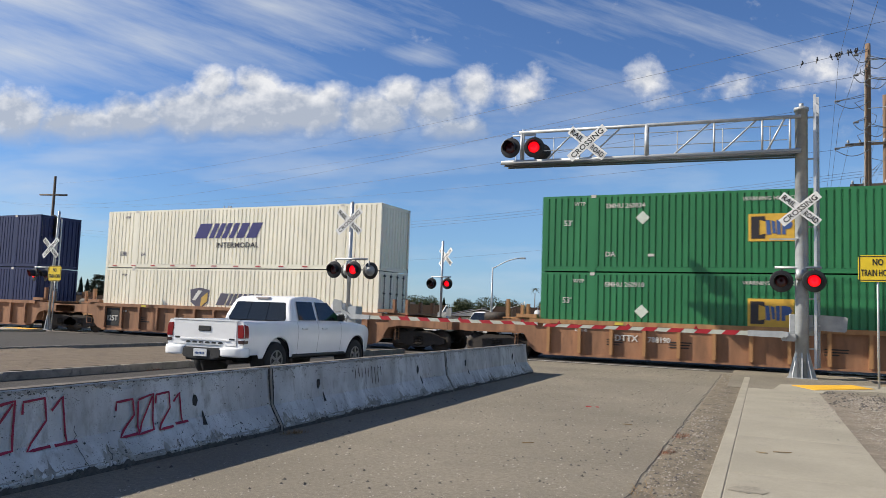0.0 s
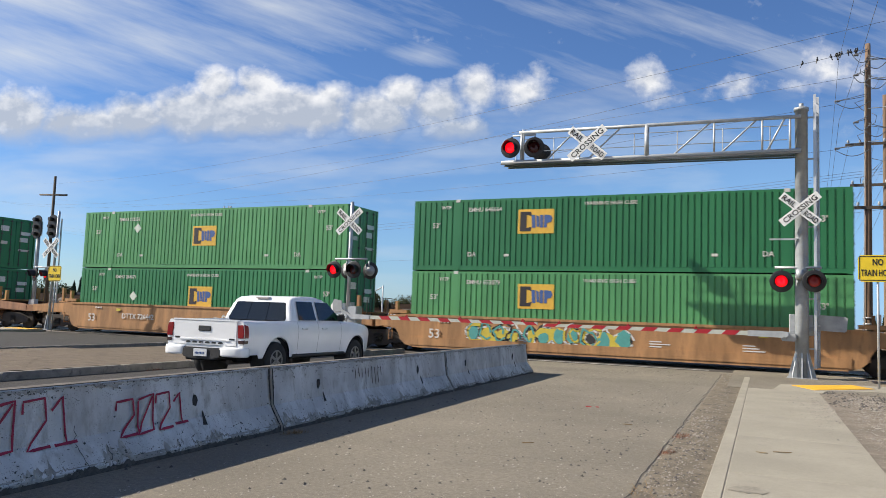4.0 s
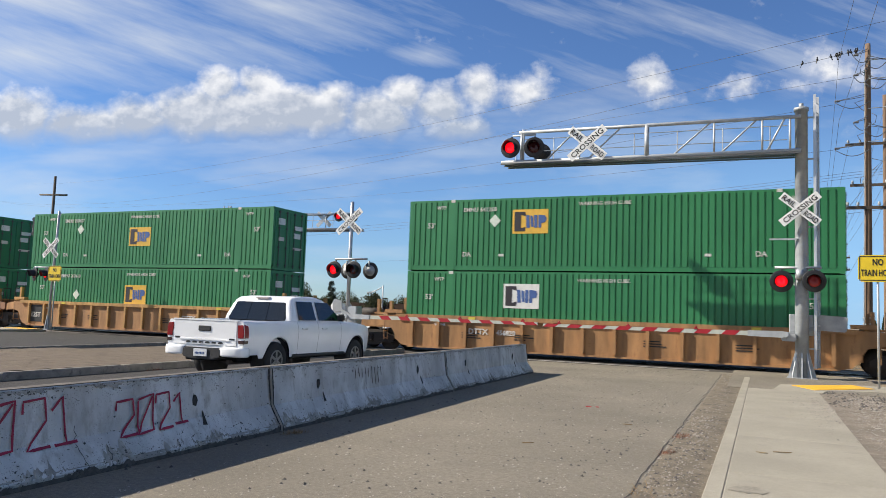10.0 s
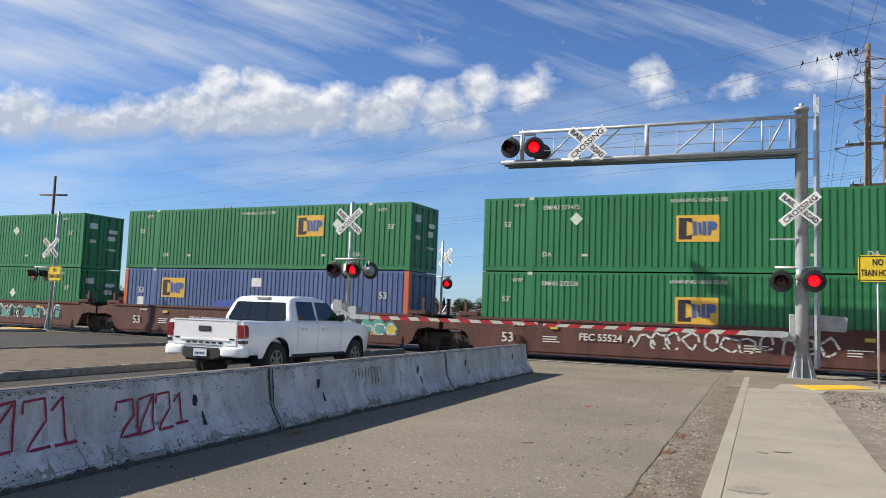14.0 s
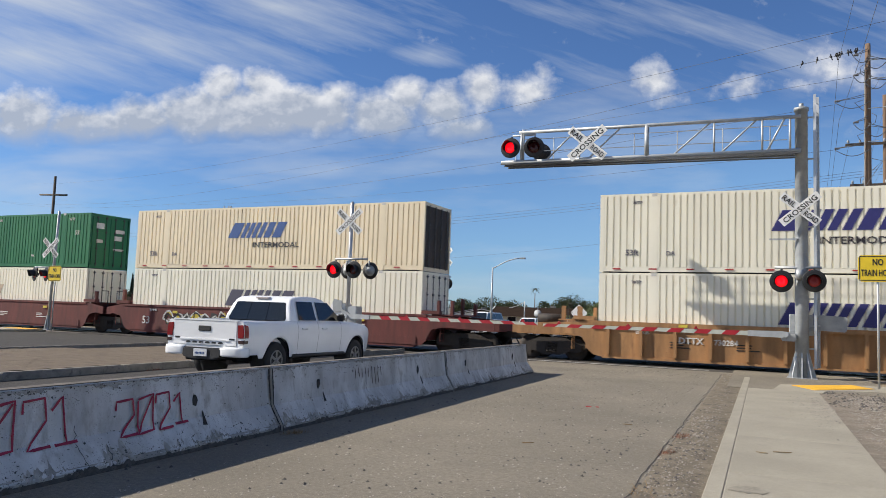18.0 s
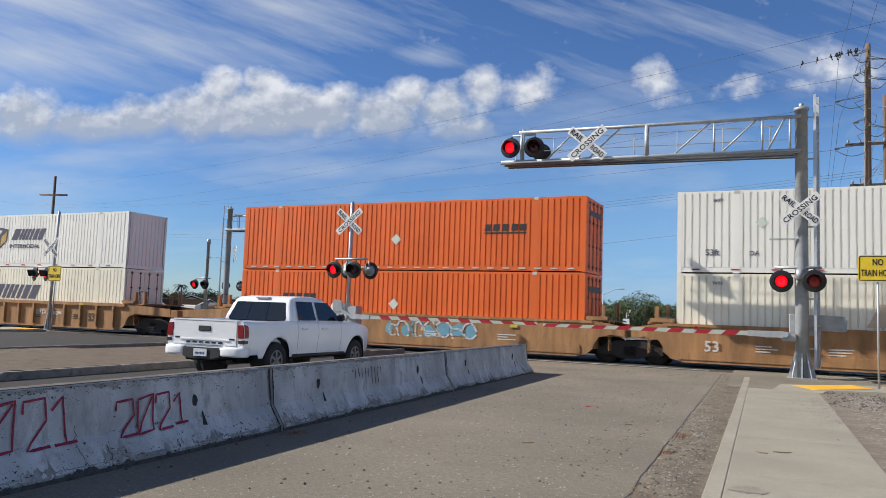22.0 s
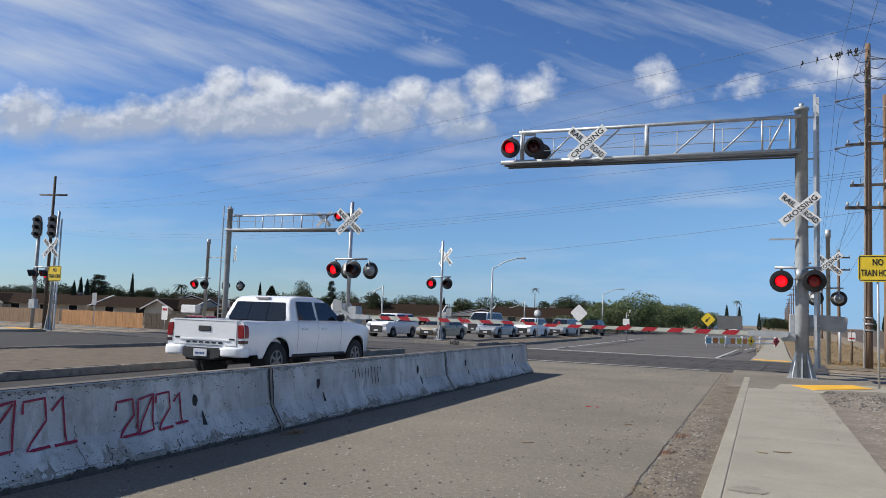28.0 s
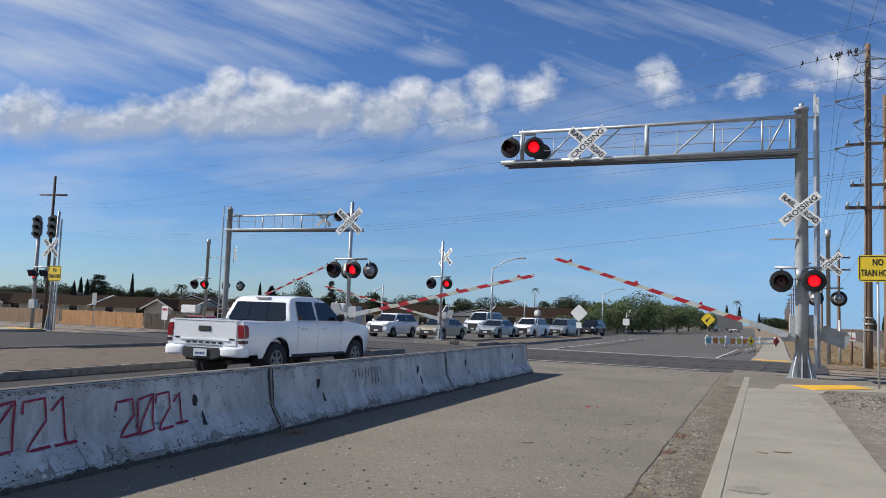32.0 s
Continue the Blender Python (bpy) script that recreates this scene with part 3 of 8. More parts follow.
ob = green(a["P"], U, 7.27, "EMHU 262713", 12.27)
low = orange(a["P"], W, 2.2, True, ORANGE2)
diamond(low, 7.98, 1.5, .2)
load(ob, low)
load(green(a["Q"], U, 7.25, "EMHU 260781", None, 1), trade(white(a["Q"], W, OFFWHITE, "ivory"), 5.77, 9.7, 1.2, 1.95, M_FADED))
load(under(trade(white(a["R"], U, CREAM, "cream", "sooty"), 5.84, 9.2, 1.45, 2.15, M_LOGOB), 7.29, 10.4), trade(white(a["R"], W, OFFWHITE, "ivory"), 5.87, 9.8, 1.2, 1.95, M_GREYMARK))
load(under(trade(white(a["S"], U, OFFWHITE, "ivory", "sooty"), 5.87, 10.0), 7.3, 10.3), trade(white(a["S"], W, OFFWHITE, "ivory"), 6.08, 10.1, 1.2, 1.95))
for k, paint in (("T", WHITES), ("U", WHITES)):
    ob = white(a[k], U, paint, "white", k == "T")
    shield(ob, 5.7, 7.0, 1.0, 2.2)
    trade(ob, 7.3, 10.1, 1.5, 2.1, M_GREYMARK)
    say(ob, "INTERMODAL", 7.2, 1.05, .3, M_GREYMARK, wide=1.3)
    load(ob)
ob = white(a["T"], W, WHITES, "white", False)
shield(ob, 6.0, 7.2, .9, 2.05)
load(trade(ob, 7.5, 10.2, 1.3, 1.9, M_LOGOV), trade(white(a["U"], W, OFFWHITE, "ivory"), 6.0, 10.0, 1.2, 1.95, M_GREYMARK))
up, low = orange(a["V"], U, 12.04), orange(a["V"], W, 2.36)
diamond(up, 8.04, 1.3, .24), diamond(low, 8.04, 1.5, .24)
load(up, low)
ob = logistics(white(a["W"], U, WHITES, "white", False), 8.5, 8.88, 12.55)
diamond(ob, 2.79, 1.75, .2)
load(ob, trade(white(a["W"], W, OFFWHITE, "ivory"), 5.91, 10.1, 1.2, 1.95, M_FADED))
ob = logistics(white(a["X"], U, OFFWHITE, "ivory"), 3.0, 3.2, 7.33)
diamond(ob, 13.5, 1.9, .2)
low = orange(a["X"], W, 2.38)
diamond(low, 8.08, 1.5, .24)
load(ob, low)
say(BOXES[-3], "SWRU 101785", 10.6, 2.2, .24, M_LOGOV)

# ---- well cars ----
def steel(name, base, amount=0.28):
    return surface(name, base, 0.75, scale=1.0, vary=0.42, stain=(base[0] * .5 + .02, base[1] * .5 + .012, base[2] * .5 + .01), amount=amount, stretch=(2.4, 1, 0.5), bump=0.2, grain=30, pits=0.35)


M_BROWN = steel("rust_brown_car_paint", (0.33, 0.165, 0.09))
M_TAN = steel("rusty_tan_car_paint", (0.44, 0.23, 0.1))
M_OXIDE = steel("oxide_red_car_paint", (0.115, 0.045, 0.035), 0.2)
M_MAROON = steel("maroon_car_paint", (0.14, 0.035, 0.03), 0.2)
M_MUSTARD = steel("mustard_car_paint", (0.41, 0.215, 0.09))
M_CHORD = steel("worn_yellow_chord", (0.52, 0.29, 0.1))
M_TRUCK = surface("oily_cast_steel", (0.035, 0.028, 0.024), 0.75, scale=3, vary=0.4, stain=(0.07, 0.045, 0.03), amount=0.3, bump=0.3)
M_PLATE = surface("black_stencil_panel", (0.02, 0.02, 0.02), 0.6, scale=3, vary=0.3)
M_STENCIL = plain("white_stencil", (0.66, 0.64, 0.6), 0.6)
SPRAY = [plain("white_spray", (0.66, 0.66, 0.63), 0.6), plain("pale_blue_spray", (0.16, 0.36, 0.46), 0.6), plain("yellow_spray", (0.6, 0.47, 0.06), 0.6), plain("black_spray", (0.03, 0.03, 0.03), 0.6), plain("teal_spray", (0.08, 0.33, 0.3), 0.6), plain("orange_spray", (0.6, 0.22, 0.05), 0.6)]
CAR = -0.2  # outer face of a car's sides, before the container sides


def side_outline(l, r, drop=0.24):
    """Outline of a well side: deep between the trucks, cut away in a curve at both ends."""
    x0 = -.3
    a = [(x0 + .45, drop), (x0 + .16, drop + .06), (x0 - .05, drop + .24), (x0 - .16, drop + .5), (x0 - .3, drop + .7), (x0 - .75, drop + .8), (-l, .98), (-l, 1.34), (x0 - .3, 1.5), (x0, 1.52)]
    b = [(LONG + (r if i in (6, 7) else -x), z) for i, (x, z) in enumerate(a)]
    return a[::-1] + b


def rib_shape(bm):
    prism(bm, [(0, 0), (.12, 0), (.12, 1.05), (0, 1.05)], -.05, .1)


def build_wheel(bm):
    lathe(bm, [(.06, -.09), (.1, -.07), (.3, -.04), (.4, -.06), (.44, -.07), (.44, .03), (.475, .04), (.475, .07), (.3, .05), (.06, .06)], "Y", 20)


def build_truck_frame(bm):
    prism(bm, [(-1.2, .38), (-.98, .3), (-.7, .34), (-.34, .2), (.34, .2), (.7, .34), (.98, .3), (1.2, .38), (1.2, .56), (.95, .66), (.5, .84), (-.5, .84), (-.95, .66), (-1.2, .56)], 0, .16)


def build_spring(bm):
    for i in range(6):
        lathe(bm, [(.05, .3 + i * .065), (.085, .32 + i * .065), (.05, .34 + i * .065)], "Z", 8)


def build_bolster(bm):
    box(bm, -.22, .22, -1.0, 1.0, .55, .8)
    box(bm, -.9, -.6, -.9, .9, .42, .5)
    box(bm, .6, .9, -.9, .9, .42, .5)


def build_axle(bm):
    rod(bm, (0, -.95, 0), (0, .95, 0), .085, n=8)


def bogie(car, x):
    t = part("bogie", kept("bogie", build_bolster), M_TRUCK, car, "four-wheel cast steel bogie", pose(x, 1.295, 0))
    for y in (-1.08, .92):
        part("side_frame", kept("side_frame", build_truck_frame), M_TRUCK, t, at=pose(0, y, 0))
        for sx in (-.14, 0, .14):
            part("spring", kept("spring", build_spring), M_TRUCK, t, at=pose(sx, y - .02, 0))
    for ax in (-.9, .9):
        part("axle", kept("axle", build_axle), M_TRUCK, t, at=pose(ax, 0, .46))
        part("wheel", kept("wheel", build_wheel), M_TRUCK, t, at=pose(ax, -.76, .46, 0, 0, 180))
        part("wheel", kept("wheel", build_wheel), M_TRUCK, t, at=pose(ax, .76, .46))
    return t


def scrawl(car, x0, x1, colours, seed, z0=.42, z1=1.3):
    """Sprayed lettering as loose strokes and blobs, without words."""
    r = random.Random(seed)
    for k, mat in enumerate(colours):
        bm = bmesh.new()
        n = max(3, int((x1 - x0) / .55))
        for i in range(n):
            cx = x0 + (i + .5) * (x1 - x0) / n + r.uniform(-.1, .1)
            w, h = r.uniform(.2, .42), (z1 - z0) * r.uniform(.3, .5)
            cz = (z0 + z1) / 2 + r.uniform(-.12, .12)
            pts = [(cx + w * math.cos(a) * r.uniform(.6, 1.15), cz + h * math.sin(a) * r.uniform(.6, 1.15)) for a in [j * .7 for j in range(9)]]
            if mat in SPRAY[1:] and r.random() < .6:
                prism(bm, pts, -.004 - k * .003, -.001 - k * .003)
            else:
                stroke(bm, pts, .035, -.005 - k * .003)
        part("sprayed_graffiti", bm, mat, car, "sprayed graffiti strokes", pose(0, CAR - .004, 0))


def stroke(bm, pts, half, y, thick=.003):
    """A sprayed line through points of (x, z)."""
    for (ax, az), (bx, bz) in zip(pts, pts[1:]):
        d = Vector((bx - ax, 0, bz - az))
        if d.length < 1e-4:
            continue
        d.normalize()
        e = Vector((-d.z, 0, d.x)) * half
        d *= half * .6
        q = [Vector((ax, y, az)) - d + e, Vector((ax, y, az)) - d - e, Vector((bx, y, bz)) + d - e, Vector((bx, y, bz)) + d + e]
        a = [bm.verts.new(p) for p in q]
        b = [bm.verts.new(p - Vector((0, thick, 0))) for p in q]
        bm.faces.new(b)
        for i in range(4):
            bm.faces.new((a[i], a[(i + 1) % 4], b[(i + 1) % 4], b[i]))


CARS = []
BAY = (LONG - .8) / 13


def well_car(k, paint, ribbed, left, right, label, chord=None, number="", nx=5.0, mark="", gx=None, colours=(), seed=1, big=""):
    """A well car under stack k; left and right: 'couple' or 'joint'. A joint's bogie belongs to the car on its left."""
    l, r = [3.3 if e == "couple" else 1.55 for e in (left, right)]
    car = thing("well_car", pose(AT[k], NEAR, 0), label, "well car", "well cars of the train")
    chord = chord or paint
    for near in (True, False):
        y = CAR + .07 if ribbed else CAR
        bm = bmesh.new()
        prism(bm, side_outline(l, r), y if near else WIDE - y - .05, y + .05 if near else WIDE - y)
        part("side_sheet", bm, paint, car)
        bm = bmesh.new()
        y0, y1 = (CAR - .03, .02) if near else (WIDE - .02, WIDE - CAR + .03)
        box(bm, -.35, LONG + .35, y0, y1, 1.38 if ribbed else 1.44, 1.535)
        part("top_chord", bm, chord, car)
        bm = bmesh.new()
        box(bm, .2, LONG - .2, y0 + .02, y1, .2, .27)
        part("bottom_chord", bm, paint, car)
    if ribbed:
        for i in range(14):
            x = .35 + i * BAY
            part("rib", kept("rib", rib_shape), chord, car, at=pose(x, CAR - .02, .33))
    else:
        bm = bmesh.new()
        prism(bm, [(.1, .3), (LONG - .1, .3), (LONG - .1, .62), (.1, .62)], CAR - .03, CAR + .01)
        part("lower_flange", bm, paint, car)
    bm = bmesh.new()
    box(bm, .0, LONG, .0, WIDE, .3, .4)
    part("well_floor", bm, M_TRUCK, car)
    for e, way, end in ((left, -1, 0.0), (right, 1, LONG)):
        reach = 3.3 if e == "couple" else 1.5
        bm = bmesh.new()
        xs = sorted((end + way * .3, end + way * reach))
        box(bm, xs[0], xs[1], .35, WIDE - .35, .95, 1.3)
        box(bm, *sorted((end + way * .25, end + way * .45)), -.1, WIDE + .1, .5, 1.5)
        part("end_platform", bm, paint, car)
        bm = bmesh.new()
        box(bm, *sorted((end + way * .5, end + way * (1.5 if e == "couple" else 1.0))), -.05, WIDE + .05, 1.5, 1.56)
        part("walkway_grating", bm, chord, car)
        bm = bmesh.new()
        box(bm, *sorted((end + way * .1, end + way * .9)), CAR + .02, .12, 1.56, 1.7)
        part("corner_guide", bm, chord, car)
        for x in (.75, 1.35) if e == "couple" else (.7,):
            for y in (.1, WIDE - .1):
                bm = bmesh.new()
                box(bm, end + way * x - .06, end + way * x + .06, y - .08, y + .08, 1.5, 1.5 + random.choice((.55, .75, .62)))
                part("stanchion", bm, chord, car)
        bm = bmesh.new()
        x = end + way * 1.15
        for y in (.02, .42):
            rod(bm, (x, y, 1.3), (x, y, 2.15), .018, n=6)
        rod(bm, (x, .02, 2.15), (x, .42, 2.15), .018, n=6)
        part("handrail", bm, M_TRUCK, car)
        bm = bmesh.new()
        for y in (-.12, .18):
            rod(bm, (end + way * .95, y, .45), (end + way * .95, y, 1.6), .018, n=6)
        for z in (.5, .8, 1.1, 1.4):
            rod(bm, (end + way * .95, -.12, z), (end + way * .95, .18, z), .015, n=6)
        part("ladder", bm, paint, car)
        if e == "couple":
            bm = bmesh.new()
            box(bm, *sorted((end + way * 3.2, end + way * 3.7)), WIDE / 2 - .12, WIDE / 2 + .12, .72, .98)
            part("coupler", bm, M_TRUCK, car)
            bm = bmesh.new()
            tube(bm, [(end + way * (3.0 + j * .1), WIDE / 2 - .3, .7 - .3 * math.sin(j * .6)) for j in range(7)], .03)
            part("brake_hose", bm, M_RUBBER, car)
            bogie(car, end + way * 1.85)
        elif way > 0:
            bogie(car, end + 1.65)
    bm = bmesh.new()
    lathe(bm, [(.0, 0), (.2, .01), (.2, .9), (0, .92)], "X", 14, (-l + .7, .9, 1.55))
    part("brake_cylinder", bm, M_TRUCK, car)
    face = CAR - .02
    if mark:
        bm = bmesh.new()
        box(bm, .47, 1.36, CAR + .05, CAR + .062, .42, 1.3)
        part("stencil_panel", bm, M_PLATE, car, "black stencil panel")
        say2(car, mark, .5, .68, .36, CAR + .045)
    if big:
        say2(car, big, .95 if not ribbed else 13.9, .62, .52, face - .016 if not ribbed else CAR + .05, M_STENCIL if not ribbed else M_PLATE)
    if number:
        if ribbed:
            k = round((nx - .35) / BAY)
            for j, w in enumerate(number.split()):
                say2(car, w, .35 + (k + j) * BAY + .17, .84, .31 if j == 0 else .26, CAR + .058)
        else:
            say2(car, number, nx, .8, .36, face - .004)
    say2(car, "53 48 45", 1.4, 1.25 if not ribbed else 1.12, .13, (CAR + .05) if ribbed else face)
    for x in (2.6, 4.8, 9.7, 12.8):
        if number and not ribbed and nx - 1 < x < nx + 3.2:
            continue
        bm = bmesh.new()
        yy = CAR + .055 if ribbed else CAR - .012
        for j in range(3):
            box(bm, x, x + random.uniform(.4, .8), yy, yy + .008, .85 - j * .09, .89 - j * .09)
        part("small_stencil", bm, M_STENCIL if not ribbed else M_PLATE, car)
    bm = bmesh.new()
    for x in (2.9, 13.3):
        box(bm, x, x + .3, CAR - .04, CAR - .032, 1.16 if not ribbed else 1.4, 1.28 if not ribbed else 1.5)
    part("reflector", bm, SPRAY[2], car, "yellow reflector strip")
    if gx:
        scrawl(car, gx[0], gx[1], colours, seed)
    CARS.append(car)
    return car


def say2(ob, words, x, z, size, y, material=None):
    part("lettering", letters(words, size, 0.003, "LEFT", 0.006), material or M_STENCIL, ob, "", pose(x, y - .004, z))


C, J = "couple", "joint"
S0, S1, S2, S3, S4, S5 = SPRAY
RUSTY = "rust-brown ribbed steel well car with a worn yellow top chord"
well_car("Y", M_BROWN, True, C, C, RUSTY)
well_car("Z", M_BROWN, True, C, C, RUSTY, M_BROWN, mark="125T")
well_car("A", M_BROWN, True, C, J, RUSTY, M_TAN, "DTTX 788190", 2.3)
well_car("B", M_TAN, True, J, J, "rusty tan ribbed steel well car", M_CHORD, "", 5, "125T")
well_car("C", M_BROWN, True, J, C, RUSTY, M_CHORD, "DTTX 788190", 11.5, "125T")
well_car("D", M_TAN, False, C, J, "rusty tan smooth-sided well car with white graffiti", M_TAN, "DTTX 726442", 3.3, big="53", gx=(9.0, 15.0), colours=(S0,), seed=4)
well_car("E", M_TAN, False, J, J, "rusty tan smooth-sided well car with grey and white graffiti", M_TAN, "", big="53", gx=(2.6, 9.0), colours=(S0, S3, S2, S4), seed=8)
well_car("F", M_TAN, False, J, C, "rusty tan smooth-sided well car", M_TAN, "DTTX 726442", 10.8, big="53")
well_car("G", M_BROWN, True, C, C, RUSTY, M_BROWN, "DTTX 658438", 2.4)
well_car("H", M_TAN, True, C, J, "rusty tan ribbed well car with white bubble graffiti", M_CHORD, "", gx=(5.6, 9.2), colours=(S0,), seed=11)
well_car("I", M_BROWN, True, J, J, RUSTY, M_CHORD, "", 5, "125T", big="53")
well_car("J", M_TAN, True, J, C, "rusty tan ribbed steel well car", M_CHORD, "DTTX 786537", 10.5, "125T")
well_car("K", M_MUSTARD, True, C, C, "mustard ribbed steel well car", M_MUSTARD, "DTTX 456820", 2.4)
well_car("L", M_BROWN, True, C, C, RUSTY, M_CHORD, "DTTX 681095", 2.3)
well_car("M", M_OXIDE, False, C, J, "dark oxide-red smooth well car with white graffiti", M_OXIDE, "FEC 55524  B", 4.6, big="53", gx=(8.8, 15.2), colours=(S0, S3, S4), seed=21)
well_car("N", M_OXIDE, False, J, J, "dark oxide-red smooth well car with yellow and white graffiti", M_OXIDE, "FEC 55524  C", 4.6, big="53", gx=(9.5, 15.8), colours=(S2, S0, S4), seed=22)
well_car("O", M_OXIDE, False, J, C, "dark oxide-red smooth well car with thin white graffiti", M_OXIDE, "FEC 55524  A", 4.0, big="53", gx=(6.0, 12.5), colours=(S0,), seed=23)
well_car("P", M_MAROON, False, C, J, "maroon smooth well car with black and white graffiti", M_MAROON, "DTTX 890497", 2.4, big="53", gx=(7.2, 12.0), colours=(S0, S3, S2), seed=24)
well_car("Q", M_MAROON, False, J, J, "maroon smooth well car with yellow graffiti", M_MAROON, "", big="53", gx=(2.6, 6.0), colours=(S2,), seed=25)
well_car("R", M_MAROON, False, J, C, "maroon smooth well car with white and yellow graffiti", M_MAROON, "DTTX 890497", 11.5, big="53", gx=(2.4, 8.5), colours=(S2, S0, S3), seed=26)
well_car("S", M_MUSTARD, True, C, J, "mustard ribbed steel well car", M_MUSTARD, "DTTX 730284", 3.2)
well_car("T", M_MUSTARD, True, J, J, "mustard ribbed steel well car", M_MUSTARD, "", 5, "125T", big="53")
well_car("U", M_MUSTARD, True, J, C, "mustard ribbed steel well car", M_MUSTARD, "DTTX 730284", 10.0, "125T", big="53")
well_car("V", M_MUSTARD, False, C, J, "mustard smooth-sided well car with pale blue graffiti", M_MUSTARD, "DTTX 767323", 2.2, big="53", gx=(7.8, 12.0), colours=(S1, S0), seed=31)
well_car("W", M_MUSTARD, False, J, J, "mustard smooth-sided well car with white outline graffiti", M_MUSTARD, "", big="53", gx=(7.0, 13.0), colours=(S0,), seed=32)
well_car("X", M_MUSTARD, False, J, C, "mustard smooth-sided well car at the train's tail", M_MUSTARD, "DTTX 767323", 8.6, big="53", gx=(11.5, 14.5), colours=(S0,), seed=33)

# ---- kerbs, footpaths, medians ----
def strip(bm, x0, x1, y0, y1, z0, z1, skew=ROADSLOPE):
    """A block whose sides run along the road."""
    vs = [bm.verts.new((x + skew * y, y, z)) for x in (x0, x1) for y in (y0, y1) for z in (z0, z1)]
    for f in ((0, 1, 3, 2), (4, 6, 7, 5), (0, 4, 5, 1), (2, 3, 7, 6), (0, 2, 6, 4), (1, 5, 7, 3)):
        bm.faces.new([vs[i] for i in f])


def slabs(name, parent, x0, x1, y0, y1, long, z, material, piece="slab", skew=ROADSLOPE):
    n = max(1, round((y1 - y0) / long))
    d = (y1 - y0) / n
    for i in range(n):
        bm = bmesh.new()
        strip(bm, x0 + .003, x1 - .003, y0 + i * d + .005, y0 + (i + 1) * d - .005, -.1, z + random.uniform(-.0015, .0015), skew)
        bmesh.ops.bevel(bm, geom=[e for e in bm.edges if all(v.co.z > 0 for v in e.verts)], offset=.004, segments=1, affect="EDGES")
        part(piece, bm, material, parent)


M_GUTTER = surface("dusty_gutter", (0.2, 0.17, 0.132), 0.92, scale=2.5, vary=0.35, stain=(0.14, 0.11, 0.08), amount=0.45, bump=0.5, grain=70, spec=0.2, speck=0.4, pits=0.5)
PATHSLOPE = -0.05
M_JOINTSAND = surface("sandy_joint", (0.2, 0.175, 0.14), 0.95, scale=5, vary=0.3, bump=0.2)
path = thing("footpath", pose(0, 0, 0), "pale concrete footpath with scored slabs and a dusty kerb", "footpath", kind="structure")
slabs("footpath", path, -.336, 1.22, -6, 20.5, 3.05, .05, M_CONCRETE, skew=PATHSLOPE)
slabs("footpath", path, -.505, -.34, -6, 24.6, 6.1, .05, M_CONCRETE, "kerb_stone", PATHSLOPE)
bm = bmesh.new()
strip(bm, -.5, 1.21, -6, 20.45, -.1, .0455, PATHSLOPE)
part("joint_bed", bm, M_JOINTSAND, path, "sandy filled joints")
bm = bmesh.new()
rim = random.Random(77)
bm.faces.new([bm.verts.new((-.52 + .2 * math.cos(q) * rim.uniform(.75, 1.0), 7.87 + .16 * math.sin(q) * rim.uniform(.7, 1.2), .0535)) for q in [k * math.pi / 14 for k in range(28)]])
part("damp_stain", bm, surface("stained_concrete", (0.25, 0.225, 0.175), 0.85, scale=7, vary=0.25, stain=(0.33, 0.3, 0.24), amount=0.4, bump=0.2, grain=90), path, "darker stain on the concrete")
landing = thing("footpath_landing", pose(0, 0, 0), "concrete landing that leads the footpath over the tracks", "footpath", kind="structure")
bm = bmesh.new()
prism(bm, [(-.8, 20.5), (.28, 20.3), (.42, 21.3), (1.9, 21.9), (9, 22.6), (9, 24.0), (1.3, 23.9), (-.7, 22.4)], .052, -.1, Matrix(((1, 0, 0, 0), (0, 0, 1, 0), (0, 1, 0, 0), (0, 0, 0, 1))))
part("slab", bm, M_CONCRETE, landing)
bm = bmesh.new()
prism(bm, [(-.42, 22.25), (.12, 21.05), (1.5, 22.75), (1.05, 23.75)], .062, .03, Matrix(((1, 0, 0, 0), (0, 0, 1, 0), (0, 1, 0, 0), (0, 0, 0, 1))))
part("warning_pad", bm, M_ORANGEPAD, landing, "studded yellow warning pad")
M_VERGE = surface("gravelly_earth", (0.25, 0.212, 0.165), 0.95, scale=1.5, vary=0.3, stain=(0.16, 0.13, 0.1), amount=0.3, bump=0.7, grain=40, spec=0.2, speck=0.6, pits=0.5)
bm = bmesh.new()
rows = []
for y in steps(4, 22.6, 60):
    edge = 1.19 - .05 * y if y < 20.3 else .4 + (y - 20.3) * 1.0
    rows.append([bm.verts.new((edge + k * k * .06, y, .046 - .03 * min(1, k / 6) + .008 * noise.noise(Vector((k * .9, y * 1.7, 3))))) for k in range(13)])
for p, q in zip(rows, rows[1:]):
    for k in range(12):
        bm.faces.new((p[k], p[k + 1], q[k + 1], q[k])).smooth = True
solid("gravel_verge", bm, M_VERGE, "gravelly earth level with the footpath edge", "verge", kind="structure")
far_path = thing("far_footpath", pose(0, 0, 0), "pale concrete footpath beyond the tracks", "footpath", kind="structure")
for i in range(26):
    bm = bmesh.new()
    y = 36.9 + i * 3.05
    strip(bm, -1.1, .6, y, y + 3.04, -.4, .03, -.034)
    for v in bm.verts:
        v.co.z = v.co.z if v.co.z < -.3 else .03 + lift(-3, v.co.y)
    part("slab", bm, M_CONCRETE, far_path)
bm = bmesh.new()
strip(bm, -1.0, .5, 37.2, 38.0, .02, .04, -.034)
part("warning_pad", bm, M_ORANGEPAD, far_path, "yellow warning pad")
bm = bmesh.new()
strip(bm, -1.045, -.42, 5, 26.2, -.05, .007, -.053)
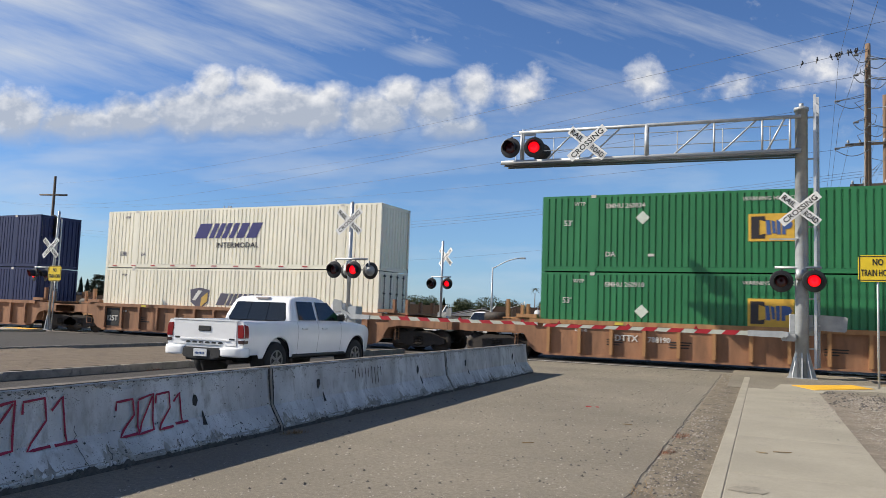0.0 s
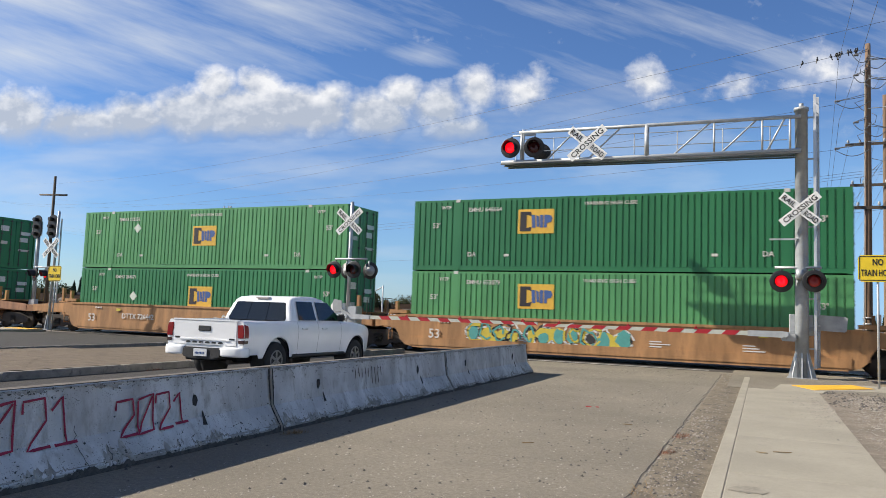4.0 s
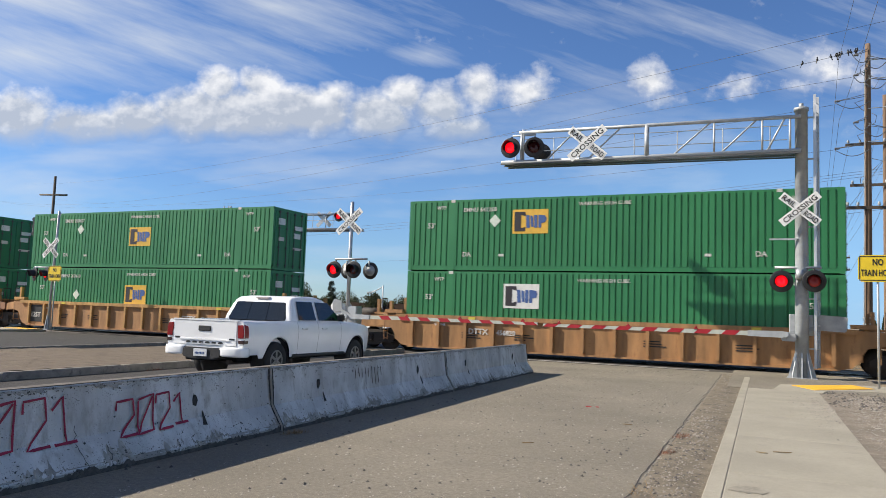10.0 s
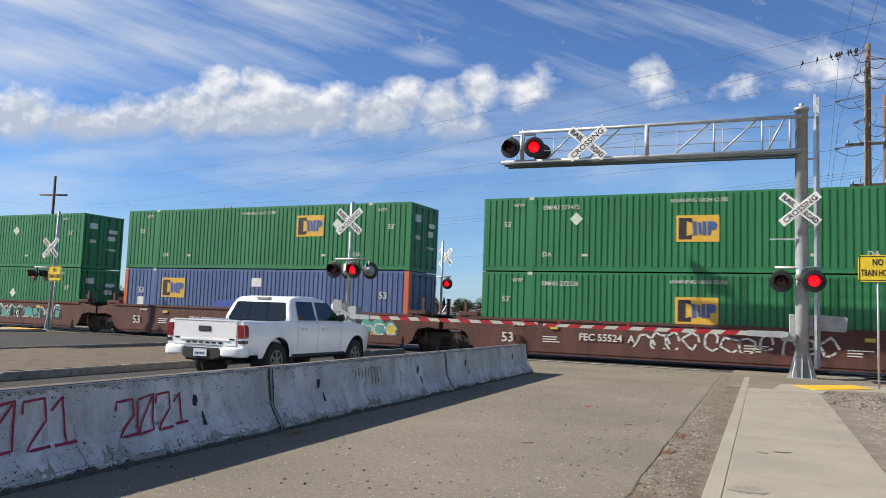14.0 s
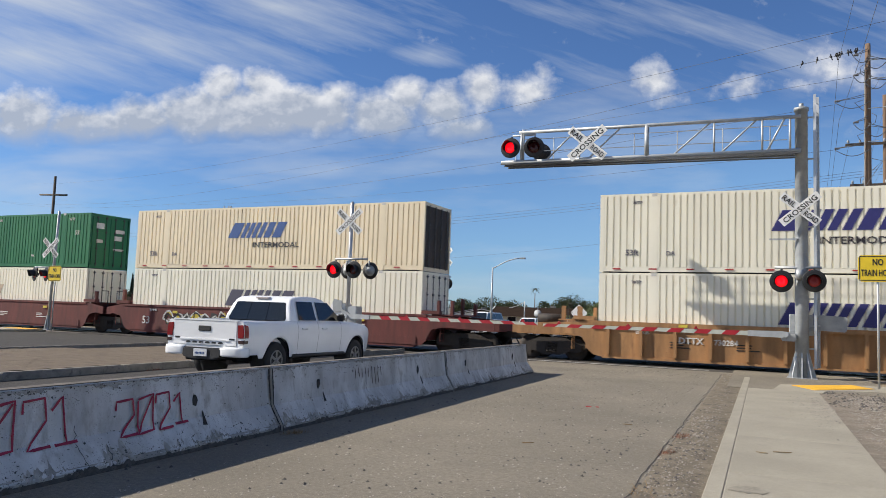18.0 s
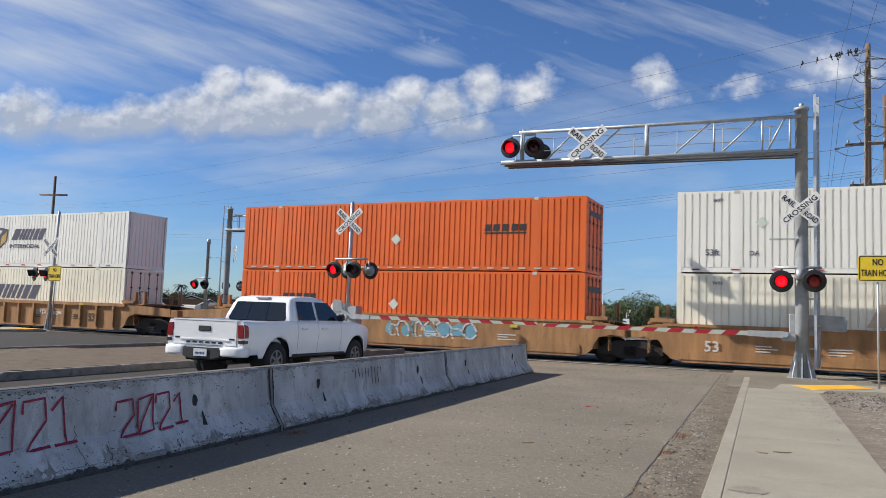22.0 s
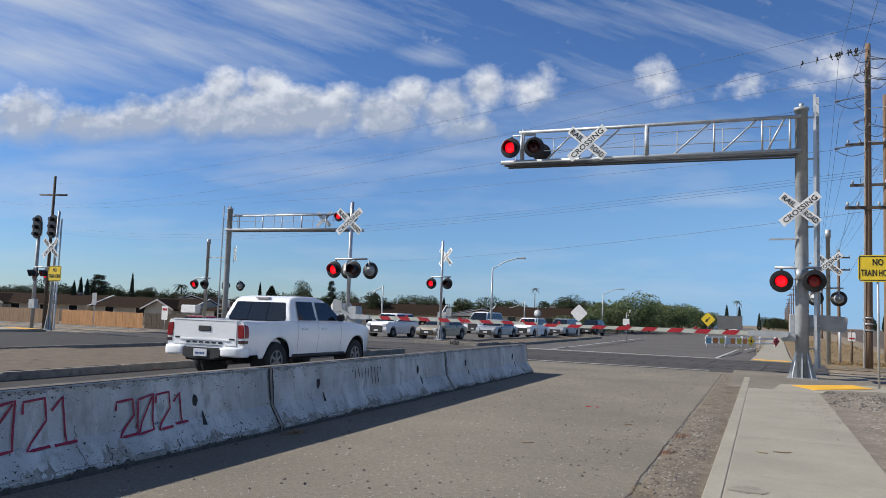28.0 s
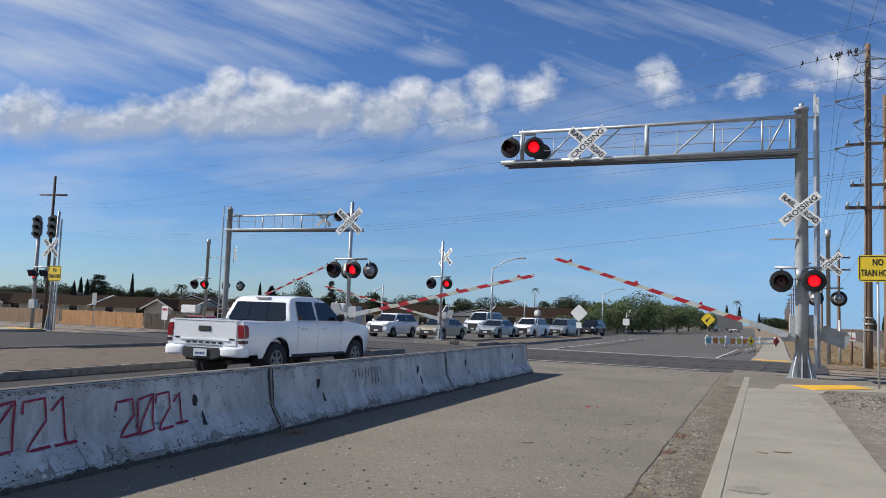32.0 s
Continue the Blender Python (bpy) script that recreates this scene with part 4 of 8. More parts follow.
solid("gutter_pan", bm, M_GUTTER, "dusty concrete gutter beside the kerb", "gutter", kind="structure")
apron = bmesh.new()
strip(apron, -.62, 3.2, 20.6, 28, -.05, .045)
solid("mast_apron", apron, M_ASPHALT, "patched asphalt round the signal mast", "pavement", kind="structure")


def median(name, x0, x1, y0, y1, label, end_round=True):
    t = thing(name, pose(0, 0, 0), label, "median", kind="structure")
    n = max(1, round((y1 - y0) / 3))
    d = (y1 - y0) / n
    z = .1 if y1 < 28 else 0
    fall = (lambda y: lift(-20, y)) if y1 > 28 else (lambda y: 0)
    for i in range(n):
        a = y0 + i * d
        up = z * max(0, min(1, (26 - a) / 5)) if z else 0
        for e0, e1 in ((x0, x0 + .16), (x1 - .16, x1)):
            bm = bmesh.new()
            strip(bm, e0, e1, a + .005, a + d - .005, -.4, .15 + up + fall(a + d))
            bmesh.ops.bevel(bm, geom=[e for e in bm.edges if all(v.co.z > 0 for v in e.verts)], offset=.025, segments=2, affect="EDGES")
            part("kerb_stone", bm, M_BARE, t)
    for a in (y0, y1 - .16):
        up = z if a < 20 and z else 0
        bm = bmesh.new()
        strip(bm, x0 + .16, x1 - .16, a, a + .16, -.1, .15 + up)
        part("kerb_stone", bm, M_BARE, t)
    bm = bmesh.new()
    strip(bm, x0 + .16, x1 - .16, y0 + .16, min(y1, 41) - .16, -.4, .12)
    if y1 > 41:
        strip(bm, x0 + .16, x1 - .16, 41, y1 - .16, -.6, -.1)
    if z:
        for v in bm.verts:
            if v.co.z > 0 and v.co.y < 20:
                v.co.z += z
    part("paving_bed", bm, M_PAVER, t)
    return t


near_median = median("near_median", -19.2, -12.55, -8, 26.6, "raised median paved in worn tan bricks with concrete kerbs")
far_median = median("far_median", -16.9, -13.2, 36.9, 72, "raised concrete median beyond the tracks")
part("lettering", letters("H20", .3, .003, "LEFT", .01), M_LETTER, far_median, "black painted letters", pose(-14.75 - .06 * 37, 36.895, .0))


def pavers():
    """Bricks of the near median that lie nearest the camera."""
    shapes = []
    for v in range(3):
        bm = bmesh.new()
        box(bm, -.303, .303, -.153, .153, -.03, .012 + .001 * v)
        bmesh.ops.bevel(bm, geom=bm.edges, offset=.004, segments=1, affect="EDGES")
        shapes.append(finish(bm, "paver"))
    for i in range(28):
        for j in range(10):
            y = 7.5 + i * .31
            x = -18.9 + j * .61 + (.3 if i % 2 else 0) + ROADSLOPE * y
            part("paver", shapes[(i * 7 + j * 5) % 3], M_PAVER, near_median, at=pose(x, y, .12 + .1 * (1 - (y - 7) / 30), 0, 0, 0))


def left_path():
    t = thing("far_side_footpath", pose(0, 0, 0), "concrete footpath on the other side of the carriageway", "footpath", kind="structure")
    slabs("left", t, -35.2, -32.6, 6, 26.4, 3.0, .14, M_CONCRETE)
    bm = bmesh.new()
    strip(bm, -34.4, -32.7, 25.4, 26.2, .1, .155)
    part("warning_pad", bm, M_ORANGEPAD, t, "yellow warning pad")


left_path()

# ---- lane markings ----
def marking(x0, x1, y0, y1, label, z=.012):
    bm = bmesh.new()
    strip(bm, x0, x1, y0, y1, -.01, z)
    solid("lane_marking", bm, M_MARK, label, "road marking", kind="structure")


M_MARK = surface("worn_white_marking", (0.5, 0.49, 0.46), 0.85, scale=6, vary=0.3, stain=(0.15, 0.14, 0.13), amount=0.35, bump=0.2)
marking(-9.6, -9.48, 37.2, 75, "long white edge line on the far road")
bm = bmesh.new()
for i in range(10):
    k = i / 10
    box(bm, -3.95 - .25 * k + (.9 * k * k if i > 6 else 0), -3.83 - .25 * k + (.9 * k * k if i > 6 else 0), 37.3 + i * 2.1, 37.3 + i * 2.1 + 2.1, -.01, .013)
solid("edge_marking", bm, M_MARK, "white edge line bending to the kerb", "road marking", kind="structure")
for y in (27.35, 37.3):
    bm = bmesh.new()
    strip(bm, -12.2, -1.4, y, y + .12, -.01, .018)
    solid("lane_marking", bm, M_MARK, "worn white line along the crossing", "road marking", kind="structure")

# ---- concrete barrier ----
FACE = ((.305, 0), (.305, .075), (.14, .33), (.085, .80), (.07, .812))


def face_x(z):
    """Half width of the barrier at a height."""
    for (x0, z0), (x1, z1) in zip(FACE, FACE[1:]):
        if z <= z1:
            return x0 + (x1 - x0) * (z - z0) / max(1e-6, z1 - z0)
    return .07


def barrier_block(p, q, seed):
    """One precast block between two places of its near foot."""
    r = random.Random(seed)
    p, q = Vector((*p, 0)), Vector((*q, 0))
    d = (q - p).normalized()
    long = (q - p).length
    m = Matrix.Translation(p) @ Matrix(((d.y, d.x, 0, 0), (-d.x, d.y, 0, 0), (0, 0, 1, 0), (0, 0, 0, 1)))
    t = thing("concrete_barrier", m, "whitewashed concrete road barrier, chipped and stained along its foot", "road barrier", "row of concrete barriers")
    bm = bmesh.new()
    prof = [(x, z) for x, z in FACE] + [(-x, z) for x, z in FACE[::-1]]
    ys = steps(.034, long - .034, 90)
    rings = []
    for y in ys:
        ring = []
        for x, z in prof:
            j = .007 * noise.noise(Vector((x * 3 + seed, y * 3, z * 4))) + .004 * noise.noise(Vector((x * 9 + seed, y * 14, z * 12)))
            edge = .01 * max(0, noise.noise(Vector((seed, y * 5, z * 20)))) if z > .79 or z < .1 else 0
            ring.append(bm.verts.new((x - .305 + (j - edge) * (1 if x > 0 else -1), y, max(0, z + j - edge))))
        rings.append(ring)
    n = len(prof)
    for a, b in zip(rings, rings[1:]):
        for i in range(n - 1):
            bm.faces.new((a[i], a[i + 1], b[i + 1], b[i]))
    bm.faces.new(rings[0]), bm.faces.new(rings[-1][::-1])
    part("block", bm, M_BARRIER, t)
    for y in (1.2, long - 1.5):
        bm = bmesh.new()
        prism(bm, [(.036 * math.cos(q) * r.uniform(.75, 1.2), .07 * math.sin(q) * r.uniform(.8, 1.15)) for q in [k * math.pi / 6 for k in range(12)]], -.012, .004, Matrix.Rotation(radians(90), 4, "Z"))
        part("lifting_hole", bm, M_HOLE, t, "dark lifting hole", pose(face_x(.52) - .305, y, .52))
        bm = bmesh.new()
        prism(bm, [(-.06, 0), (.06, 0), (.045, .05), (.03, .11), (.012, .21), (.0, .2), (-.012, .09), (-.045, .03)], -.004, .003, Matrix.Rotation(radians(90), 4, "Z"))
        part("spalled_patch", bm, M_HOLE, t, "dark chipped pocket", pose(face_x(.24) - .3, y + .12, .2, 0, -20, 0))
    bm = bmesh.new()
    for i in range(int(long * 420)):
        y = r.uniform(.06, long - .06)
        w, h = .0025 + .02 * r.random() ** 4, .002 + .011 * r.random() ** 3
        z = r.choice((r.random() ** 2 * .2, r.random() ** 2 * .14, r.random() ** 2 * .26, .8 - r.random() ** 2 * .12, .8 - r.random() ** 2 * .2, r.uniform(.05, .36) if r.random() < .7 else r.uniform(.3, .78)))
        pts = [(y + w * math.cos(q) * r.uniform(.4, 1.3), z + h * math.sin(q) * r.uniform(.4, 1.3)) for q in (0, .9, 1.8, 2.7, 3.6, 4.5, 5.4)]
        bm.faces.new([bm.verts.new((face_x(min(.8, max(0, zz))) - .305 + .009, yy, max(0.002, zz))) for yy, zz in pts])
    tagged(part("paint_wear", bm, M_GRIME, t, "bare dark specks in the whitewash"), kind="stuff")
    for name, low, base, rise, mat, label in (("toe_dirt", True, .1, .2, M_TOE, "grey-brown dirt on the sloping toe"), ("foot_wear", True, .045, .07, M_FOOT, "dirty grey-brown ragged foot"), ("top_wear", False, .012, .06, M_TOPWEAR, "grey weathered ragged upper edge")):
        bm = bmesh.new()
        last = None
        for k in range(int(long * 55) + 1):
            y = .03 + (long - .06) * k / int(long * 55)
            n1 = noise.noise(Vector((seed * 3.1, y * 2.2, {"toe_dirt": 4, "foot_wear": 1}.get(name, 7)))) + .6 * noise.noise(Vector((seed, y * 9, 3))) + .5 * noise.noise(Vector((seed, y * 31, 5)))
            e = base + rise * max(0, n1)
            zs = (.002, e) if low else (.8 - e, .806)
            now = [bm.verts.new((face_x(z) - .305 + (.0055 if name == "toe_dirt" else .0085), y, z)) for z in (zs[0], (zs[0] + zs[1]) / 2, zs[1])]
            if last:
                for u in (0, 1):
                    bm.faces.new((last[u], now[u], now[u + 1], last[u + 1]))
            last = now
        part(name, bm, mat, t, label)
    for k in range(int(long / 1.5)):
        y, z = r.uniform(.3, long - .3), r.choice((.04, .05, .8))
        pts = [(y, z)]
        for q in range(r.randint(4, 9)):
            y, z = y + r.gauss(0, .03), z + (.045 if pts[0][1] < .4 else -.045)
            pts.append((y, z))
        ribbon(t, "crack", [pts], M_HOLE, .0028, "thin dark crack", .012)
    bm = bmesh.new()
    box(bm, -.305 - .066, -.305 + .066, .02, long - .02, .80, .818)
    part("top_edge", bm, M_TOPEDGE, t, "bare worn concrete top")
    # Added filler in the gap: rust, and the gap's shade as dark colour.
    bm = bmesh.new()
    prism(bm, [(x - .345, max(0, z - .012)) for x, z in FACE] + [(-x - .265, max(0, z - .012)) for x, z in FACE[::-1]], long - .05, long + .05)
    part("joint_filler", bm, M_JOINT, t, "dark rusty filler standing in for the shaded gap between blocks")
    for end, way in ((long - .034, -1), (.034, 1)):
        bm = bmesh.new()
        rag = [(0, .8)] + [(.004 + .012 * r.random() ** 2 + (.022 * r.random() if .42 < z < .78 else 0), z) for z in steps(.8, .02, 22)] + [(0, .02)]
        last = None
        for a, z in rag[1:-1]:
            now = [bm.verts.new((face_x(z) - .305 + .0125, end + way * q, z)) for q in (-.01, a)]
            if last:
                bm.faces.new((last[0], last[1], now[1], now[0]))
            last = now
        part("spalled_joint", bm, M_HOLE, t, "dark broken edge at the joint")
    return t


def ribbon(block, name, lines, material, half, label="", off=.013):
    """Strokes on the sloping face of a barrier, each in one piece: rows of (along, height)."""
    bm = bmesh.new()
    for line in lines:
        fine = []
        for (a, z), (b, w) in zip(line, line[1:]):
            fine += [(a + (b - a) * k / 4, z + (w - z) * k / 4) for k in range(4)]
        fine.append(line[-1])
        last = None
        for i, (a, z) in enumerate(fine):
            p, q = fine[max(0, i - 1)], fine[min(len(fine) - 1, i + 1)]
            d = Vector((q[0] - p[0], q[1] - p[1]))
            d = d.normalized() if d.length > 1e-6 else Vector((1, 0))
            e = Vector((-d.y, d.x)) * half * random.uniform(.85, 1.15)
            now = [bm.verts.new((face_x(max(0, y)) - .305 + off, x, y)) for x, y in ((a + e.x, z + e.y), (a - e.x, z - e.y))]
            if last:
                bm.faces.new((last[0], last[1], now[1], now[0]))
            last = now
    return part(name, bm, material, block, label)


M_GRIME = surface("grimy_concrete", (0.085, 0.08, 0.072), 0.95, scale=9, vary=0.5, stain=(0.25, 0.24, 0.22), amount=0.2, bump=0.5, grain=60)
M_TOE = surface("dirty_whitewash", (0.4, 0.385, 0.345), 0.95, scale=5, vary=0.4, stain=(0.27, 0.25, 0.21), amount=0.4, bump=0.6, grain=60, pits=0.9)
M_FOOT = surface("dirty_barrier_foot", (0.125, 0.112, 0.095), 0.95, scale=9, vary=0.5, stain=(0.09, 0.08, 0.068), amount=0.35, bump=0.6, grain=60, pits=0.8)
M_TOPWEAR = surface("weathered_upper_edge", (0.4, 0.385, 0.35), 0.95, scale=9, vary=0.4, stain=(0.22, 0.2, 0.17), amount=0.3, bump=0.5, grain=60, pits=0.7)
M_TOPEDGE = surface("worn_top_concrete", (0.15, 0.132, 0.11), 0.95, scale=5, vary=0.4, stain=(0.3, 0.28, 0.25), amount=0.2, bump=0.5, grain=60)
M_JOINT = surface("dark_rusty_gap", (0.05, 0.035, 0.028), 0.9, scale=8, vary=0.4, stain=(0.14, 0.07, 0.04), amount=0.2)
M_HOLE = surface("dark_pocket", (0.05, 0.048, 0.045), 0.95, scale=20, vary=0.4)
FEET = [(-5.27, -4.0), (-5.70, 2.1), (-6.13, 8.24), (-6.6, 14.6), (-7.05, 21.0)]
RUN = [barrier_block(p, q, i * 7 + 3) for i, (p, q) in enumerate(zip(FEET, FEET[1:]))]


def digits(block, strokes, half=.0115):
    ribbon(block, "sprayed_numeral", strokes, M_PAINT, half, "dark red sprayed numeral")


def numeral(kind, x, w, z0, z1):
    h = z1 - z0
    if kind == "2":
        return [[(x, z0 + .72 * h), (x + .04 * w, z1 - .04 * h), (x + .85 * w, z1), (x + .9 * w, z0 + .55 * h), (x + .1 * w, z0), (x + w, z0 + .03 * h)]]
    if kind == "0":
        return [[(x + .1 * w, z0 + .85 * h), (x, z0), (x + .9 * w, z0 + .06 * h), (x + w, z1), (x + .1 * w, z0 + .88 * h)], [(x + .05 * w, z0 + .05 * h), (x + .95 * w, z1 - .05 * h)]]
    return [[(x, z0 + .72 * h), (x + .45 * w, z1), (x + .55 * w, z0)], [(x + .05 * w, z0), (x + w, z0 + .02 * h)]]


# ---- crossing signals ----
PAIRS = []  # lamp drums that flash, with the half of the beat in which they are lit
GATES = []


def build_disc(bm):
    lathe(bm, [(.0, .02), (.33, .02), (.335, .01), (.335, -.005), (.32, -.01), (.21, -.012)], "Y", 32)


def build_hood(bm):
    """The visor round the upper part of a lens."""
    n = 18
    a0, a1 = radians(-25), radians(205)
    inner, outer = [], []
    for i in range(n + 1):
        a = a0 + (a1 - a0) * i / n
        c, s = math.cos(a), math.sin(a)
        reach = -.34 + .16 * abs(i - n / 2) / (n / 2)
        inner.append((bm.verts.new((.215 * c, -.01, .215 * s)), bm.verts.new((.205 * c, reach, .205 * s - .02))))
        outer.append((bm.verts.new((.223 * c, -.01, .223 * s)), bm.verts.new((.213 * c, reach, .213 * s - .02))))
    for k in range(n):
        bm.faces.new((inner[k][0], inner[k][1], inner[k + 1][1], inner[k + 1][0]))
        bm.faces.new((outer[k][0], outer[k + 1][0], outer[k + 1][1], outer[k][1]))
        bm.faces.new((inner[k][1], outer[k][1], outer[k + 1][1], inner[k + 1][1]))


def build_case(bm):
    lathe(bm, [(.21, .02), (.21, .045), (.15, .06), (.14, .13), (.07, .15), (.065, .2), (0, .2)], "Y", 20)
    rod(bm, (0, .12, .15), (0, .12, .38), .035, n=8)


def build_lens(bm):
    lathe(bm, [(.0, -.035), (.1, -.03), (.17, -.016), (.185, 0)], "Y", 24)


def build_drum(bm):
    lathe(bm, [(.188, -.006), (.192, -.006), (.192, .006), (.188, .006)], "Y", 24)


def lamp(sig, x, y, z, beat, turn=0, r=1.0, dark=None, case=None):
    """One flashing light: backing disc, visor and case, and a drum with a lit and a dark face that turns on the beat."""
    m = pose(x, y, z, 0, 0, turn) @ Matrix.Scale(r, 4)
    part("backing_disc", kept("backing_disc", build_disc), M_BLACK, sig, "black round backing disc", m)
    part("visor", kept("visor", build_hood), M_BLACK, sig, "black visor", m)
    part("lamp_case", kept("lamp_case", build_case), case or (M_DULL if turn > 90 else M_BLACK), sig, "", m)
    drum = part("lamp_drum", kept("lamp_drum", build_drum), M_BLACK, sig, "", pose(x, y - .03 * math.cos(radians(turn)), z, 0, 0, turn))
    k = Matrix.Scale(r, 4)
    part("lens", kept("lens", build_lens), M_LIT, drum, "glowing red lens", k)
    part("lens", kept("lens", build_lens), dark or M_UNLIT, drum, "unlit red lens", pose(0, 0, 0, 0, 0, 180) @ k)
    PAIRS.append((drum, beat, turn))


def crossbuck(sig, x, y, z, size=1.55, turn=0, back=False):
    board = Matrix.Translation((x, y, z)) @ Matrix.Rotation(radians(turn), 4, "Z")
    w = size * .19
    for k, (words, tilt) in enumerate((("CROSSING", 40), ("RAIL  ROAD", -40))):
        bm = bmesh.new()
        box(bm, -size / 2, size / 2, -.006 + .008 * k, .0 + .008 * k, -w / 2, w / 2)
        bmesh.ops.bevel(bm, geom=bm.edges, offset=.002, segments=1, affect="EDGES")
        ob = part("crossbuck_board", bm, M_WHITE if not back else M_ALU, sig, "white board with black capitals", board @ Matrix.Rotation(radians(-tilt), 4, "Y"))
        if k == 0:
            part("lettering", letters("CROSSING", w * .88, .002, "CENTER", .003, 1.0, size * .86), M_LETTER, ob, "", pose(0, -.009, -w * .31))
        else:
            for words, cx in (("RAIL", -.29), ("ROAD", .29)):
                part("lettering", letters(words, w * .88, .002, "CENTER", .003, 1.0, size * .33), M_LETTER, ob, "", pose(cx * size, -.009, -w * .31))


def gate(sig, x, y, z, way, long, turns, tail=1.0, thin=1.0, weight=None):
    """A striped gate arm on a pivot; way: -1 to the west, +1 to the east. turns: rows of (seconds, degrees raised)."""
    arm = part("gate_arm", kept("gate_hub", lambda bm: rod(bm, (0, -.12, 0), (0, .12, 0), .09, n=12)), M_GALV, sig, "red and white striped gate arm", pose(x, y, z))
    bm = bmesh.new()
    h0, h1 = .07 * thin, .048 * thin
    prism(bm, [(way * .5, -h0), (way * long, -h1), (way * long, h1), (way * .5, h0)], -.03, .03)
    part("arm_board", bm, M_PALE, arm, "pale reflective arm")
    bm = bmesh.new()
    prism(bm, [(way * .05, -.1), (way * 1.05, -.085), (way * 1.05, .085), (way * .05, .1)], -.045, .045)
    part("arm_bracket", bm, M_GALV, arm)
    n = int((long - 1.6) / .82)
    for i in range(n + 1):
        a = long - i * .82 - .41
        if a < 1.0:
            break
        hh = h0 + (h1 - h0) * a / long + .004
        bm = bmesh.new()
        s = .14
        prism(bm, [(way * a, -hh), (way * (a + .41), -hh), (way * (a + .41 - s), hh), (way * (a - s), hh)], -.034, .034)
        part("stripe", bm, M_RED, arm, "slanting red stripe")
    for a in (long - .55, long * .62, long * .34):
        bm = bmesh.new()
        box(bm, way * a - .06, way * a + .06, -.03, .03, .04, .1)
        lathe(bm, [(.035, .1), (.035, .13), (.02, .145), (0, .15)], "Z", 10, (way * a, 0, 0))
        part("gate_lamp", bm, M_RED, arm, "small red gate lamp")
    bm = bmesh.new()
    if weight:
        x0, x1, z0, z1 = weight
        e = .05
        prism(bm, [(x0, z0 + e), (x0 + e, z0), (x1 - e, z0 - .03), (x1, z0 + e - .03), (x1 + .03, z1 - .04 - e), (x1 + .03 - e, z1 - .04), (x0 + e, z1), (x0, z1 - e)], .6, .66)
        prism(bm, [(0, -.06), (x0 + .1, z0 + .05), (x0 + .1, z0 + .17), (0, .06)], .54, .6)
        rod(bm, (0, .05, 0), (0, .62, 0), .05, n=8)
    else:
        prism(bm, [(0, -.1), (-way * (tail * .6), .12), (-way * (tail * .62), .2), (-way * (tail * 1.22), .16), (-way * (tail * 1.28), .48), (-way * (tail * 1.2), .66), (-way * (tail * .6), .6), (-way * (tail * .55), .3), (0, .12)], .16, .22)
    part("counterweight", bm, M_DULL, arm, "grey steel counterweight plate")
    GATES.append((arm, (x, y, z), way, turns))
    bm = bmesh.new()
    if weight:
        box(bm, x - .12, x + .3, y + .1, y + .5, z - .2, z + .02)
    else:
        box(bm, x - .28, x + .28, y + .24, y + .7, z - .35, z + .4)
    bmesh.ops.bevel(bm, geom=bm.edges, offset=.025, segments=2, affect="EDGES")
    part("gate_mechanism", bm, M_GALV, sig, "grey gate mechanism box")
    return arm


def mast_base(sig, r, plate=.42):
    bm = bmesh.new()
    box(bm, -plate, plate, -plate, plate, 0, .06)
    for i in range(8):
        a = i * math.pi / 4
        m = Matrix.Rotation(a, 4, "Z")
        prism(bm, [(r * .9, .05), (plate * .92, .05), (plate * .88, .16), (r * 1.05, .8), (r * .9, .8)], -.018, .018, m)
    part("base", bm, M_GALV, sig, "flanged galvanised base")


def ladder(sig, x, y, z0, z1, wide=.36, turn=0):
    m = pose(x, y, 0, 0, 0, turn)
    for xx in (-wide / 2, wide / 2):
        bm = bmesh.new()
        box(bm, xx - .02, xx + .02, -.04, .04, z0, z1)
        part("ladder_rail", bm, M_ALU, sig, "pale aluminium ladder rail", m)
    z = z0 + .2
    while z < z1 - .1:
        part("ladder_rung", kept("ladder_rung|%.2f" % wide, lambda bm: rod(bm, (-wide / 2, 0, 0), (wide / 2, 0, 0), .014, n=6)), M_ALU, sig, at=m @ pose(0, 0, z))
        z += .305


LIFT_R = [(0, 0), (31.0, 0), (31.2, 1.5), (31.4, 6.0), (31.6, 11.0), (31.8, 15.0), (32, 17.6)]
LIFT_L = [(0, 0), (31.15, 0), (31.4, 2.5), (31.6, 6.0), (31.8, 9.5), (32, 12.4)]


M_GRATING = surface("dark_steel_grating", (0.12, 0.125, 0.13), 0.6, 0.3, scale=3, vary=0.3, bump=0.1)


